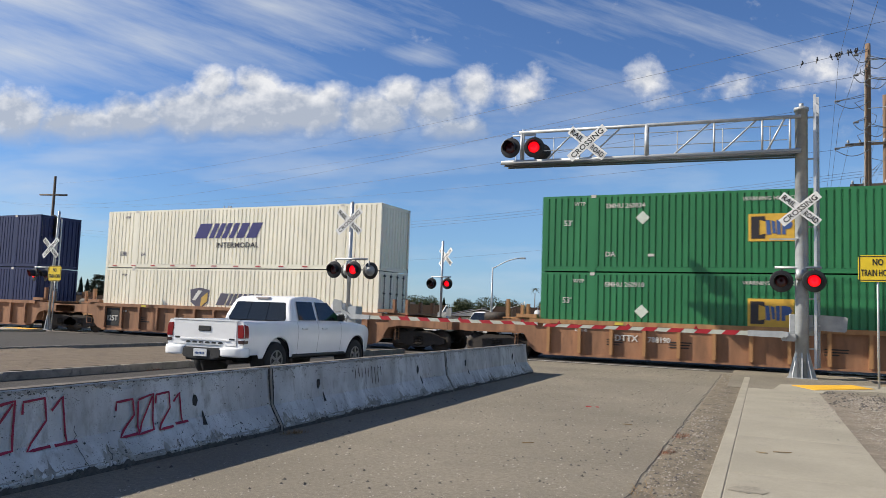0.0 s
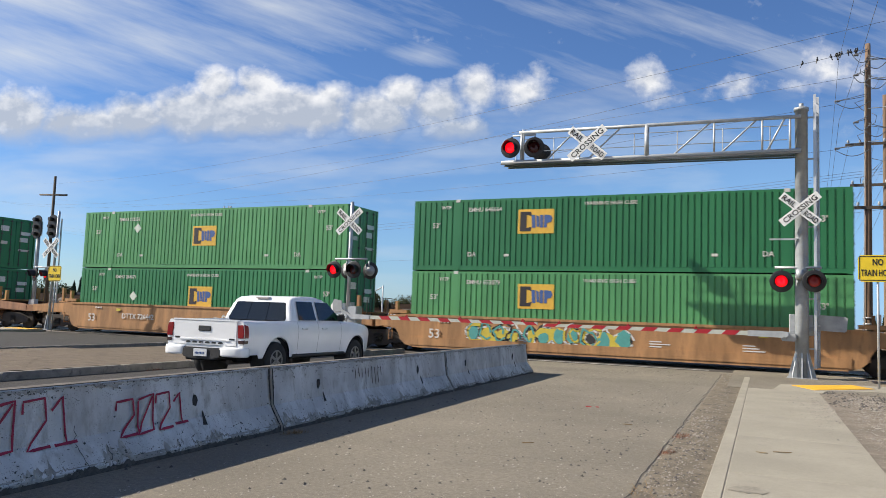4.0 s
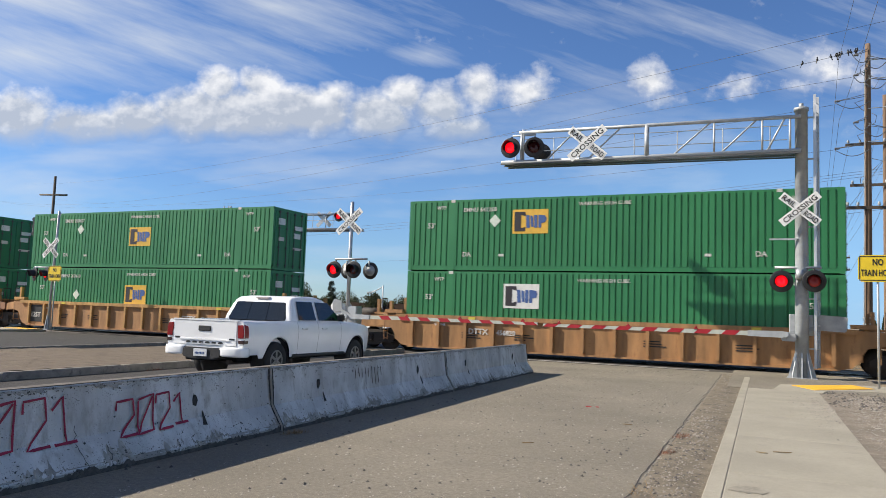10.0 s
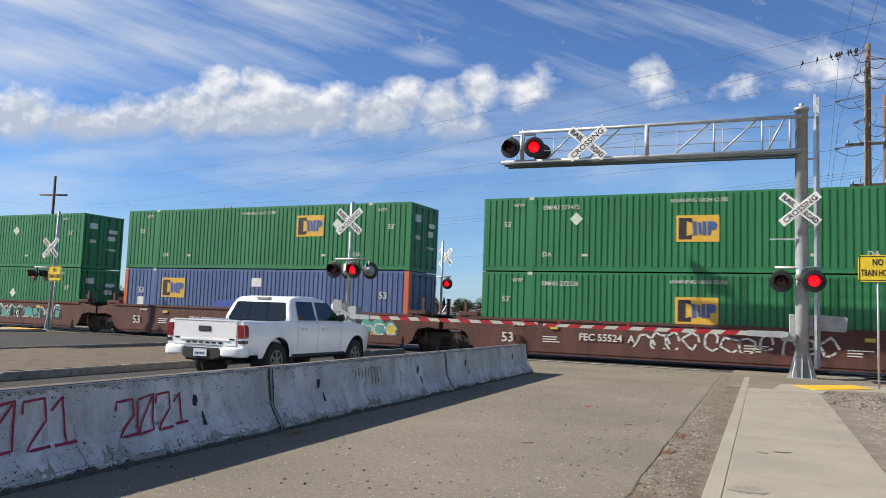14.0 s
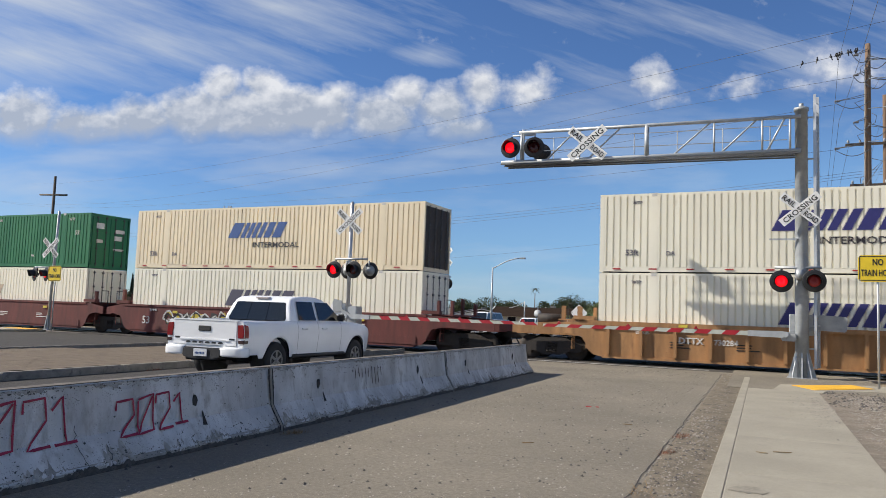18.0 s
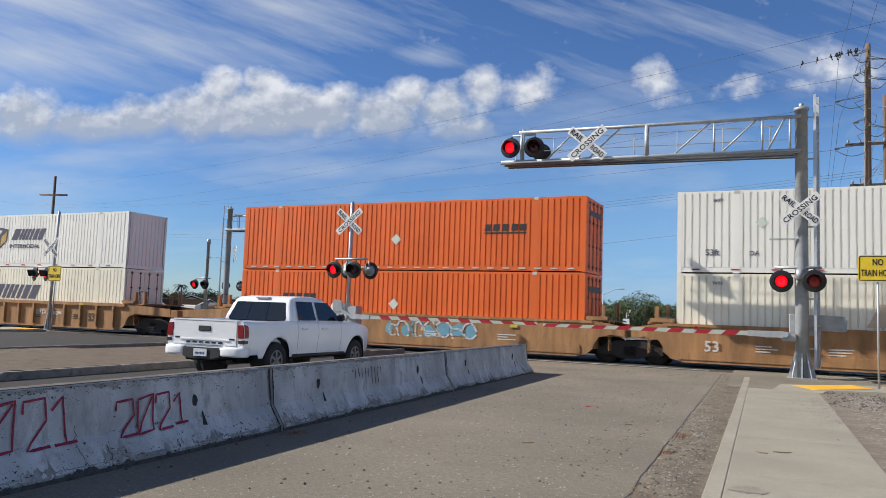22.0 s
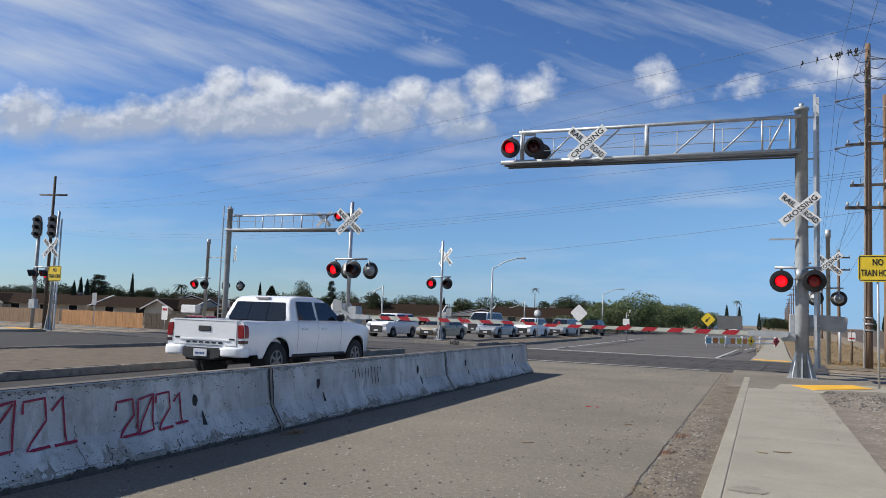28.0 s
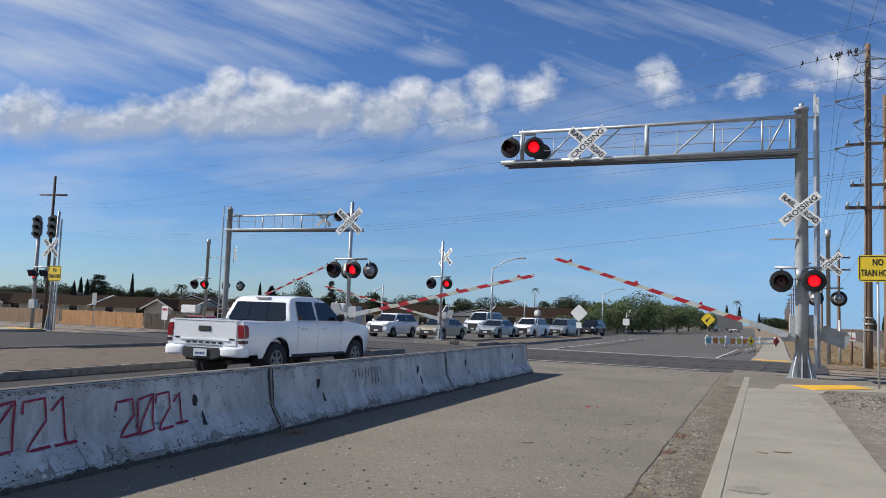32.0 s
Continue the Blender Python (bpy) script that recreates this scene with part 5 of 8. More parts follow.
def cantilever(x, y, reach, label, facing, thick=.19, top=8.32, chord=(7.0, 8.02), rise=.16, posts=(), braces=()):
    """A tall mast with a trussed arm over the lanes. facing: -1 when its lamps face the camera's side; the arm goes west for that one."""
    sig = thing("crossing_signal_cantilever", pose(x, y, 0), label, "crossing signal", "crossing signals")
    bm = bmesh.new()
    lathe(bm, [(thick * 1.05, .06), (thick, 3), (thick * .95, top - .1), (thick * 1.12, top - .1), (thick * 1.12, top), (0, top + .03)], "Z", 28)
    part("mast", bm, M_DULL, sig, "round galvanised steel mast")
    bm = bmesh.new()
    rod(bm, (0, 0, top), (0, 0, top + .14), .07, n=10)
    part("mast_cap", bm, M_GALV, sig)
    mast_base(sig, thick)
    w, z0, z1 = (-1 if facing < 0 else 1), chord[0], chord[1]
    front = -.33 if facing < 0 else .33

    def bar(name, xa, za, xb, zb, r, yy=front, label=""):
        bm = bmesh.new()
        rod(bm, (w * xa, yy, za + rise * xa / reach), (w * xb, yy, zb + rise * xb / reach), r, n=10)
        part(name, bm, M_GALV, sig, label)
    bar("truss_chord", 0, z0, reach, z0, .065, front, "round lower truss tube")
    bar("truss_chord", 0, z0, reach, z0, .05, -front, "round lower truss tube")
    bar("truss_chord", 0, z1, reach - .65, z1, .06, front, "round upper truss tube")
    for x, r in posts:
        bar("truss_post", x, z0, x, z1, r)
    for xa, xb in braces:
        bar("truss_brace", xa, z0, xb, z1, .03)
    bm = bmesh.new()
    for yy in (-.4, -.02, .36):
        prism(bm, [(0, z0 - .1), (w * reach, z0 - .1 + rise), (w * reach, z0 - .06 + rise), (0, z0 - .06)], yy, yy + .04)
    for i in range(180):
        xx = .1 + i * (reach - .15) / 180
        k = xx / reach * rise
        box(bm, *sorted((w * xx, w * (xx + .03))), -.36, .36, z0 - .085 + k, z0 - .068 + k)
    part("catwalk", bm, M_GRATING, sig, "grey steel catwalk")
    for z in (z0 + .5, z0 + .95):
        bm = bmesh.new()
        rod(bm, (w * .4, -front, z), (w * reach, -front, z + rise), .014, n=6)
        part("handrail", bm, M_ALU, sig)
    for i in range(7):
        bm = bmesh.new()
        xx = w * (.9 + i * (reach - 1.2) / 6)
        rod(bm, (xx, -front, z0), (xx, -front, z0 + .97 + rise * abs(xx) / reach), .02, n=6)
        part("handrail_post", bm, M_ALU, sig)
    return sig


# east side, near
S1 = cantilever(-.2, 25.85, 9.75, "tall galvanised crossing signal with trussed arm, red lamps and striped gate", -1, chord=(6.93, 7.98), rise=.13,
                posts=((.31, .035), (1.1, .035), (2.52, .035), (4.63, .075), (6.9, .035), (9.0, .05)), braces=((.97, .44), (2.33, 1.23), (3.8, 2.6), (6.6, 5.47), (8.1, 7.0)))
lamp(S1, -9.34, -.55, 7.52, "L", 0, 1.08)
lamp(S1, -8.46, -.55, 7.49, "R", 12, 1.08)
lamp(S1, -8.5, .45, 7.49, "L", 180, 1.0, None, M_BLACK)
bm = bmesh.new()
rod(bm, (-9.35, -.3, 8.0), (-8.5, -.3, 8.0), .035, n=8)
rod(bm, (-8.95, -.3, 7.1), (-8.95, -.3, 8.2), .05, n=8)
part("lamp_bracket", bm, M_GALV, S1)
crossbuck(S1, -6.6, -.48, 7.54, 1.58)
crossbuck(S1, -.04, -.32, 5.13, 1.36)
lamp(S1, -.56, -.32, 2.93, "L", 0, 1.0)
lamp(S1, .34, -.32, 2.95, "R", 0, 1.0, M_UNLIT_SUNLIT)
bm = bmesh.new()
rod(bm, (-.75, -.12, 3.36), (.55, -.12, 3.36), .04, n=8)
rod(bm, (-.06, -.2, 3.0), (-.06, -.2, 3.3), .11, n=10)
part("cross_arm", bm, M_GALV, S1)
bm = bmesh.new()
box(bm, -.9, -.12, -.2, -.14, 4.2, 4.25)
part("name_bracket", bm, M_GALV, S1)
ladder(S1, .42, .1, .35, 8.7, .36, 76)
bm = bmesh.new()
for z in (.9, 1.6, 2.4, 4.6, 6.7, 8.0):
    box(bm, .1, .5, .05, .1, z, z + .05)
part("ladder_bracket", bm, M_GALV, S1)
bm = bmesh.new()
box(bm, -.36, .32, .25, .75, 1.31, 1.95)
bmesh.ops.bevel(bm, geom=bm.edges, offset=.02, segments=1, affect="EDGES")
part("relay_box", bm, M_GALV, S1, "grey steel relay box")
gate(S1, -.45, -.45, 1.33, -1, 7.55, LIFT_R, 1.4, 1.0, (.89, 1.66, .15, .62))
# median, near
S2 = thing("crossing_signal", pose(-16.35, 25.85, .12), "aluminium crossing signal mast with white crossbuck, red lamps and gate", "crossing signal", "crossing signals")
bm = bmesh.new()
lathe(bm, [(.075, 0), (.075, 5.75), (.0, 5.78)], "Z", 16)
part("mast", bm, M_ALU, S2, "bright aluminium pole")
mast_base(S2, .07, .24)
crossbuck(S2, -.03, -.12, 4.97, 1.4)
for x, t, b in ((-.52, 0, "L"), (.38, 0, "R"), (-.25, 180, "R"), (.78, 180, "L")):
    lamp(S2, x, -.3 if t == 0 else .3, 3.05, b, t)
bm = bmesh.new()
rod(bm, (-.6, -.1, 3.48), (.85, -.1, 3.48), .04, n=8)
part("cross_arm", bm, M_ALU, S2)
gate(S2, .15, -.3, 1.24, 1, 7.75, LIFT_L, .6)
bm = bmesh.new()
box(bm, -.75, -.1, -.1, .5, .95, 1.75)
bmesh.ops.bevel(bm, geom=bm.edges, offset=.05, segments=2, affect="EDGES")
part("gate_motor", bm, M_WHITE, S2, "white gate motor housing")
# west side, near
S3 = thing("crossing_signal", pose(-34.1, 26.4, .1), "leaning aluminium signal mast with crossbuck and red lamps", "crossing signal", "crossing signals")
bm = bmesh.new()
lathe(bm, [(.065, 0), (.065, 5.9), (.0, 5.95)], "Z", 14)
part("mast", bm, M_GALV, S3, "galvanised steel pole", pose(0, 0, 0, 0, 2.2, 0))
mast_base(S3, .06, .18)
crossbuck(S3, -.02, -.15, 4.08, 1.35)
lamp(S3, -1.0, -.2, 2.75, "R", -20, 1.05)
lamp(S3, -.15, -.2, 2.75, "L", -20, 1.05)
bm = bmesh.new()
rod(bm, (-1.1, -.1, 3.1), (.1, -.1, 3.1), .04, n=8)
part("cross_arm", bm, M_GALV, S3)
# far side
S4 = cantilever(-33.85, 38.9, 9.9, "far galvanised cantilever signal facing the other way", 1, .17, 7.9, (6.5, 7.45), -.1, ((.5, .035), (2.4, .035), (3.9, .03), (5.4, .05), (7.2, .03), (9.1, .04)))
lamp(S4, 8.6, -.4, 7.15, "L", 0, .95)
lamp(S4, 9.6, -.4, 7.1, "R", 0, .95)
crossbuck(S4, 7.0, .4, 7.1, 1.3, 180, True)
crossbuck(S4, .75, -.2, 4.9, 1.4, -40)
lamp(S4, .9, .3, 2.9, "R", 180, .95)
lamp(S4, -.3, .3, 2.9, "L", 180, .95)
ladder(S4, -.45, .1, .3, 8.1)
gate(S4, .2, .5, 1.35, 1, 8.3, [(t, d * 1.26) for t, d in LIFT_R], .7, .8)
S5 = thing("crossing_signal", pose(-35.5, 38.9, .0), "slim grey signal mast with a pair of red lamps", "crossing signal", "crossing signals")
bm = bmesh.new()
lathe(bm, [(.1, 0), (.1, 5.6), (.13, 5.6), (.13, 5.9), (0, 5.92)], "Z", 14)
part("mast", bm, M_GALV, S5)
mast_base(S5, .09, .26)
lamp(S5, -.75, -.25, 2.95, "L", 0, .95)
lamp(S5, .1, -.25, 2.95, "R", 0, .95)
bm = bmesh.new()
rod(bm, (-.8, -.1, 3.35), (.4, -.1, 3.35), .04, n=8)
rod(bm, (-.2, 0, 4.7), (1.7, 0, 4.72), .03, n=6)
part("cross_arm", bm, M_ALU, S5)
bm = bmesh.new()
box(bm, -1.7, -.4, -.4, .1, 1.05, 1.6)
bmesh.ops.bevel(bm, geom=bm.edges, offset=.06, segments=2, affect="EDGES")
part("gate_mechanism", bm, M_WHITE, S5, "white gate mechanism housing")
S6 = thing("crossing_signal", pose(-18.55, 38.95, .14), "slim aluminium median signal with turned crossbuck and red lamps", "crossing signal", "crossing signals")
bm = bmesh.new()
lathe(bm, [(.07, 0), (.07, 5.5), (.0, 5.53)], "Z", 14)
part("mast", bm, M_ALU, S6)
mast_base(S6, .07, .22)
crossbuck(S6, .25, -.12, 4.62, 1.35, -25)
lamp(S6, -.5, -.28, 3.12, "L", 0, .93)
lamp(S6, .48, -.28, 3.12, "R", 0, .93)
bm = bmesh.new()
rod(bm, (-.6, -.1, 3.5), (.6, -.1, 3.5), .035, n=8)
part("cross_arm", bm, M_ALU, S6)
gate(S6, -.2, .35, 1.15, -1, 8.0, LIFT_L, .5, .8)
S7 = thing("crossing_signal", pose(.75, 37.6, 0), "slim galvanised signal mast seen from behind with crossbuck", "crossing signal", "crossing signals")
bm = bmesh.new()
lathe(bm, [(.09, 0), (.09, 5.5), (.12, 5.5), (.12, 5.85), (0, 5.87)], "Z", 14)
part("mast", bm, M_GALV, S7)
crossbuck(S7, .0, -.12, 4.35, 1.35)
lamp(S7, .42, .25, 2.85, "R", 180)
lamp(S7, -.5, .25, 2.85, "L", 180)
bm = bmesh.new()
rod(bm, (-.6, .1, 3.3), (.6, .1, 3.3), .035, n=8)
part("cross_arm", bm, M_GALV, S7)

for word in (("2", 1.62, .3, .29, .72), ("0", 2.0, .38, .29, .72), ("2", 2.45, .27, .29, .72), ("1", 2.75, .27, .3, .72), ("2", 3.42, .27, .27, .62), ("0", 3.7, .24, .27, .65), ("2", 3.97, .24, .28, .65), ("1", 4.24, .22, .31, .63)):
    digits(RUN[1], numeral(word[0], word[1] + (.06 if word[1] > 3.2 else -.02), *word[2:]))
rd = random.Random(8)
for i in range(9):
    y = 2.35 + i * .115
    ribbon(RUN[2], "painted_out_mark", [[(y + rd.gauss(0, .008), .66 - k * .07 + .02 * (i % 2)) for k in range(rd.randint(3, 5))]], M_GRIME, .011, "grey painted-out mark")

# ---- vehicles ----
M_WCAR = surface("white_car_paint", (0.82, 0.83, 0.84), 0.2, scale=1.5, vary=0.05, bump=0.0)
M_SILVER = surface("silver_car_paint", (0.36, 0.39, 0.42), 0.3, 0.4, scale=2, vary=0.08, bump=0.0)
M_CHAMP = surface("champagne_car_paint", (0.36, 0.32, 0.25), 0.3, 0.3, scale=2, vary=0.08, bump=0.0)
M_DARKCAR = surface("black_car_paint", (0.012, 0.013, 0.015), 0.2, scale=2, vary=0.1, bump=0.0)
M_REDCAR = surface("red_car_paint", (0.35, 0.03, 0.03), 0.3, scale=2, vary=0.1, bump=0.0)
M_TRIM = surface("black_plastic_trim", (0.025, 0.025, 0.026), 0.6, scale=8, vary=0.2)
M_MATT = surface("matt_black_rubber", (0.015, 0.015, 0.016), 0.95, scale=8, vary=0.2, spec=0.05)
M_RIM = plain("alloy_rim", (0.2, 0.205, 0.21), 0.4, 0.5)
M_TAIL = glass("red_tail_lens", (0.22, 0.004, 0.009), 0.15)
M_SMOKED = glass("smoked_tail_lens", (0.05, 0.03, 0.032), 0.1)
M_HEAD = glass("clear_headlamp", (0.55, 0.57, 0.6), 0.1)
M_TAILPALE = glass("pale_reverse_lens", (0.4, 0.34, 0.33), 0.12)
M_PLATE_W = plain("white_number_plate", (0.62, 0.64, 0.66), 0.5)
M_SEAM = plain("shut_line", (0.16, 0.16, 0.17), 0.8)
M_HOLLOW = plain("dark_wheel_hollow", (0.03, 0.03, 0.032), 0.8)


def arch(cx, r, z0, n=9):
    """A wheel opening in a side outline, from front to back."""
    a0 = math.asin(max(-1, min(1, (z0 - .37) / r)))
    return [(cx + r * math.cos(a), .37 + r * math.sin(a)) for a in [a0 + (math.pi - 2 * a0) * i / n for i in range(n + 1)]]


def hull(bm, outline, half, taper=None, soft=.05):
    """A body from its side outline of (y, z), with rounded edges; taper(y, z) scales the half width."""
    a = [bm.verts.new((-half, y, z)) for y, z in outline]
    b = [bm.verts.new((half, y, z)) for y, z in outline]
    n = len(a)
    fa, fb = bm.faces.new(a), bm.faces.new(b[::-1])
    for i in range(n):
        bm.faces.new((a[i], b[i], b[(i + 1) % n], a[(i + 1) % n]))
    if taper:
        for v in bm.verts:
            v.co.x *= taper(v.co.y, v.co.z)
    bmesh.ops.recalc_face_normals(bm, faces=bm.faces)
    edges = [e for e in bm.edges if fa in e.link_faces or fb in e.link_faces]
    bmesh.ops.bevel(bm, geom=edges, offset=soft, segments=3, profile=.6, affect="EDGES", clamp_overlap=True)
    for f in bm.faces:
        f.smooth = f.calc_area() < .6


def build_tyre(bm):
    lathe(bm, [(.25, -.11), (.36, -.12), (.385, -.09), (.39, 0), (.385, .09), (.36, .12), (.25, .11)], "X", 28)


def build_rim(bm):
    lathe(bm, [(.25, .03), (.25, .07), (.225, .075), (.215, .02)], "X", 24)
    lathe(bm, [(.065, .03), (.06, .075), (0, .08)], "X", 14)
    for i in range(6):
        m = Matrix.Rotation(i * math.pi / 3, 4, "X")
        box(bm, .03, .068, -.03, .03, .04, .23, m)


def build_dish(bm):
    lathe(bm, [(.25, .0), (.24, .015), (0, .015)], "X", 20)


def wheel(car, x, y, r=1.0):
    s = 1 if x > 0 else -1
    m = pose(x, y, .39 * r, 0, 0, 0 if s > 0 else 180) @ Matrix.Scale(r, 4)
    w = part("wheel", kept("tyre", build_tyre), M_RUBBER, car, "black tyre", m)
    part("rim", kept("rim", build_rim), M_RIM, w, "dull silver alloy rim", pose(.052, 0, 0) @ Matrix.Diagonal((1, .88, .88, 1)))
    # Solid dark disc; the shade behind the spokes is put into its colour.
    part("brake_disc", kept("dish", build_dish), M_HOLLOW, w, "dark disc standing in for the shaded hollow behind the spokes", pose(.035, 0, 0))


def pane(car, pts, name="window", material=None):
    """A window pane from four corners, a little thick."""
    bm = bmesh.new()
    ps = [Vector(p) for p in pts]
    nrm = (ps[1] - ps[0]).cross(ps[2] - ps[0]).normalized() * .006
    a = [bm.verts.new(p) for p in ps]
    b = [bm.verts.new(p + nrm) for p in ps]
    bm.faces.new(a[::-1]), bm.faces.new(b)
    for i in range(len(a)):
        bm.faces.new((a[i], a[(i + 1) % len(a)], b[(i + 1) % len(a)], b[i]))
    return part(name, bm, material or M_GLASS, car)


def pickup(m):
    t = thing("pickup_truck", m, "white four-door pickup truck waiting at the gate", "pickup truck")
    R, F = 1.22, 4.46
    low = .47
    sill = ((.4, .87), (.55, .905), (.72, .925), (.88, .945), (1.0, .935), (1.08, .915), (1.14, .885))

    def between(v, rows):
        for (a, p), (b, q) in zip(rows, rows[1:]):
            if v <= b:
                return p + (q - p) * max(0, v - a) / (b - a)
        return rows[-1][1]

    def flank(y, z):
        """Half width of the body: rounded sides, flared arches, a nose that draws in."""
        x = between(z, sill)
        for yc in (R, F):
            x += .028 * math.exp(-((math.hypot(y - yc, z - .4) - .48) / .075) ** 2) * (z < .98)
        x *= 1 - .17 * (max(0, y - 4.6) / .75) ** 2 - .03 * max(0, .3 - y)
        return x

    crest = ((.1, 1.125), (2.0, 1.15), (3.95, 1.13), (4.3, 1.12), (4.95, 1.06), (5.2, .98), (5.34, .84))
    bm = bmesh.new()
    rings = []
    for k in range(107):
        y = .1 + k * 5.24 / 106
        foot = .5 if y < .62 else .43
        for yc in (R, F):
            d = abs(y - yc)
            if d < .445:
                foot = max(foot, .39 + math.sqrt(.445 ** 2 - d * d))
        zt = between(y, crest)
        levels = [min(zt - .004 * (7 - q), max(z, foot + .012 * q)) for q, z in enumerate((foot, .5, .62, .74, .86, .97, 1.07, zt))]
        tray = .66 if .2 < y < 1.69 else zt + (.028 if y > 4 else .0)
        xt = flank(y, zt)
        side = [(flank(y, z), z) for z in levels] + [(xt - .03, zt + .012), (xt - .1, zt + .01), (xt - .105, tray), (0, tray + (.02 if y > 4 else 0))]
        rings.append([bm.verts.new((x, y, z)) for x, z in side] + [bm.verts.new((-x, y, z)) for x, z in side[-2::-1]])
    for a, b in zip(rings, rings[1:]):
        for q in range(len(a) - 1):
            bm.faces.new((a[q], a[q + 1], b[q + 1], b[q])).smooth = q not in (8, 9, 10, 11, 12, 13)
    bm.faces.new(rings[0]), bm.faces.new(rings[-1][::-1])
    part("body", bm, M_WCAR, t, "glossy white body")
    roof = [(1.7, 1.1), (1.76, 1.28), (1.84, 1.48), (1.91, 1.585), (2.03, 1.64), (2.35, 1.67), (2.65, 1.678), (2.95, 1.667), (3.2, 1.62), (3.45, 1.5), (3.75, 1.31), (4.04, 1.1)]
    bm = bmesh.new()
    tap = lambda y, z: 1 - .24 * max(0, z - 1.15) / .57
    hull(bm, roof, .88, tap, .06)
    part("cab", bm, M_WCAR, t, "white crew cab")

    def sx(z, out=.012):
        return .88 * (1 - .24 * (z - 1.15) / .57) + out
    for s in (1, -1):
        for ys in ((2.0, 2.68, 2.68, 2.06), (2.79, 3.78, 3.32, 2.79)):
            pts = [(s * sx(1.17), ys[0], 1.17), (s * sx(1.17), ys[1], 1.17), (s * sx(1.56), ys[2], 1.56), (s * sx(1.56), ys[3], 1.56)]
            pane(t, pts if s > 0 else pts[::-1])
    lie = Matrix.Translation((0, 1.7, 1.105)) @ Matrix.Rotation(radians(-22.0), 4, "X")

    def rounded(x0, x1, x2, x3, z0, z1, r):
        pts = []
        for (cx, cz), (ux, uz), (vx, vz) in (((x0, z0), (0, 1), (1, 0)), ((x1, z0), (-1, 0), (0, 1)), ((x2, z1), (0, -1), (-1, 0)), ((x3, z1), (1, 0), (0, -1))):
            for k in range(5):
                a = k / 4
                pts.append((cx + r * (ux * (1 - a) ** 2 + vx * a ** 2), cz + r * (uz * (1 - a) ** 2 + vz * a ** 2)))
        return pts
    bm = bmesh.new()
    prism(bm, rounded(-.735, .735, .65, -.65, .03, .455, .07), -.012, .0, lie)
    part("window_frame", bm, M_MATT, t, "black rear window frame")
    for x0, x1, x2, x3 in ((-.72, -.25, -.235, -.637), (-.24, .24, .225, -.225), (.25, .72, .637, .235)):
        bm = bmesh.new()
        prism(bm, rounded(x0, x1, x2, x3, .045, .445, .035), -.02, -.013, lie)
        part("rear_window", bm, M_GLASS, t)
    pane(t, [(-.7, 3.98, 1.2), (-.6, 3.36, 1.6), (.6, 3.36, 1.6), (.7, 3.98, 1.2)], "windscreen")
    bm = bmesh.new()
    box(bm, -.16, .16, 1.88, 1.98, 1.6, 1.635)
    part("high_brake_lamp", bm, M_TAILPALE, t, "pale high brake lamp")
    bm = bmesh.new()
    box(bm, -.77, .77, .085, .12, .66, 1.13)
    bmesh.ops.bevel(bm, geom=bm.edges, offset=.015, segments=2, affect="EDGES")
    gate_ = part("tailgate", bm, M_WCAR, t, "white tailgate")
    bm = bmesh.new()
    box(bm, -.15, .15, .07, .09, .93, 1.03)
    bmesh.ops.bevel(bm, geom=bm.edges, offset=.012, segments=2, affect="EDGES")
    part("tailgate_handle", bm, M_TRIM, gate_, "black handle")
    bm = bmesh.new()
    box(bm, -.78, .78, .08, .14, 1.13, 1.155)
    part("tailgate_cap", bm, M_WCAR, gate_, "white top lip")
    for x in steps(-.44, .34, 5):
        bm = bmesh.new()
        prism(bm, [(x, .7), (x + .1, .7), (x + .11, .712), (x + .09, .735), (x + .015, .735), (x - .008, .712)], .078, .086)
        part("name_bar", bm, M_LETTER, gate_)
    bm = bmesh.new()
    prism(bm, [(-.62, .765), (-.56, .785), (.56, .785), (.62, .765), (.6, .758), (-.6, .758)], .07, .09)
    part("pressed_ridge", bm, M_WCAR, gate_)
    for x in (-.72, .6):
        bm = bmesh.new()
        box(bm, x, x + .12, .078, .086, .78, .81)
        part("name_bar", bm, M_LETTER, gate_)
    for s in (1, -1):
        bm = bmesh.new()
        prism(bm, [(s * .78, .8), (s * .95, .8), (s * .95, .95), (s * .93, 1.06), (s * .9, 1.09), (s * .765, 1.09), (s * .765, 1.0)], .082, .24)
        bmesh.ops.recalc_face_normals(bm, faces=bm.faces)
        bmesh.ops.bevel(bm, geom=bm.edges, offset=.025, segments=3, affect="EDGES")
        tl = part("tail_light", bm, M_TAIL, t, "red tail light")
        bm = bmesh.new()
        prism(bm, [(s * .8, .7), (s * .938, .7), (s * .95, .8), (s * .78, .8)], .084, .235)
        bmesh.ops.recalc_face_normals(bm, faces=bm.faces)
        bmesh.ops.bevel(bm, geom=bm.edges, offset=.02, segments=2, affect="EDGES")
        part("reverse_lens", bm, M_SMOKED, tl, "smoked lower lens")
        bm = bmesh.new()
        way = [(.42, .03, .85), (.5, .0, .95), (.66, .0, 1), (.8, .01, 1), (.89, .035, 1), (.94, .08, 1), (.955, .14, 1), (.955, .2, 1), (.945, .27, .95), (.9, .3, .85)]
        rings = []
        for i, (px, py, k) in enumerate(way):
            a, b = way[max(0, i - 1)], way[min(len(way) - 1, i + 1)]
            d = Vector((b[0] - a[0], b[1] - a[1])).normalized()
            out = Vector((d.y, -d.x))
            ring = []
            for off, z in ((-.1, .475), (-.012, .468), (.002, .48), (.007, .51), (.007, .6), (.0, .635), (-.014, .645), (-.1, .65)):
                ring.append(bm.verts.new((s * (px + out.x * off), py + out.y * off, .55 + (z - .55) * k)))
            rings.append(ring)
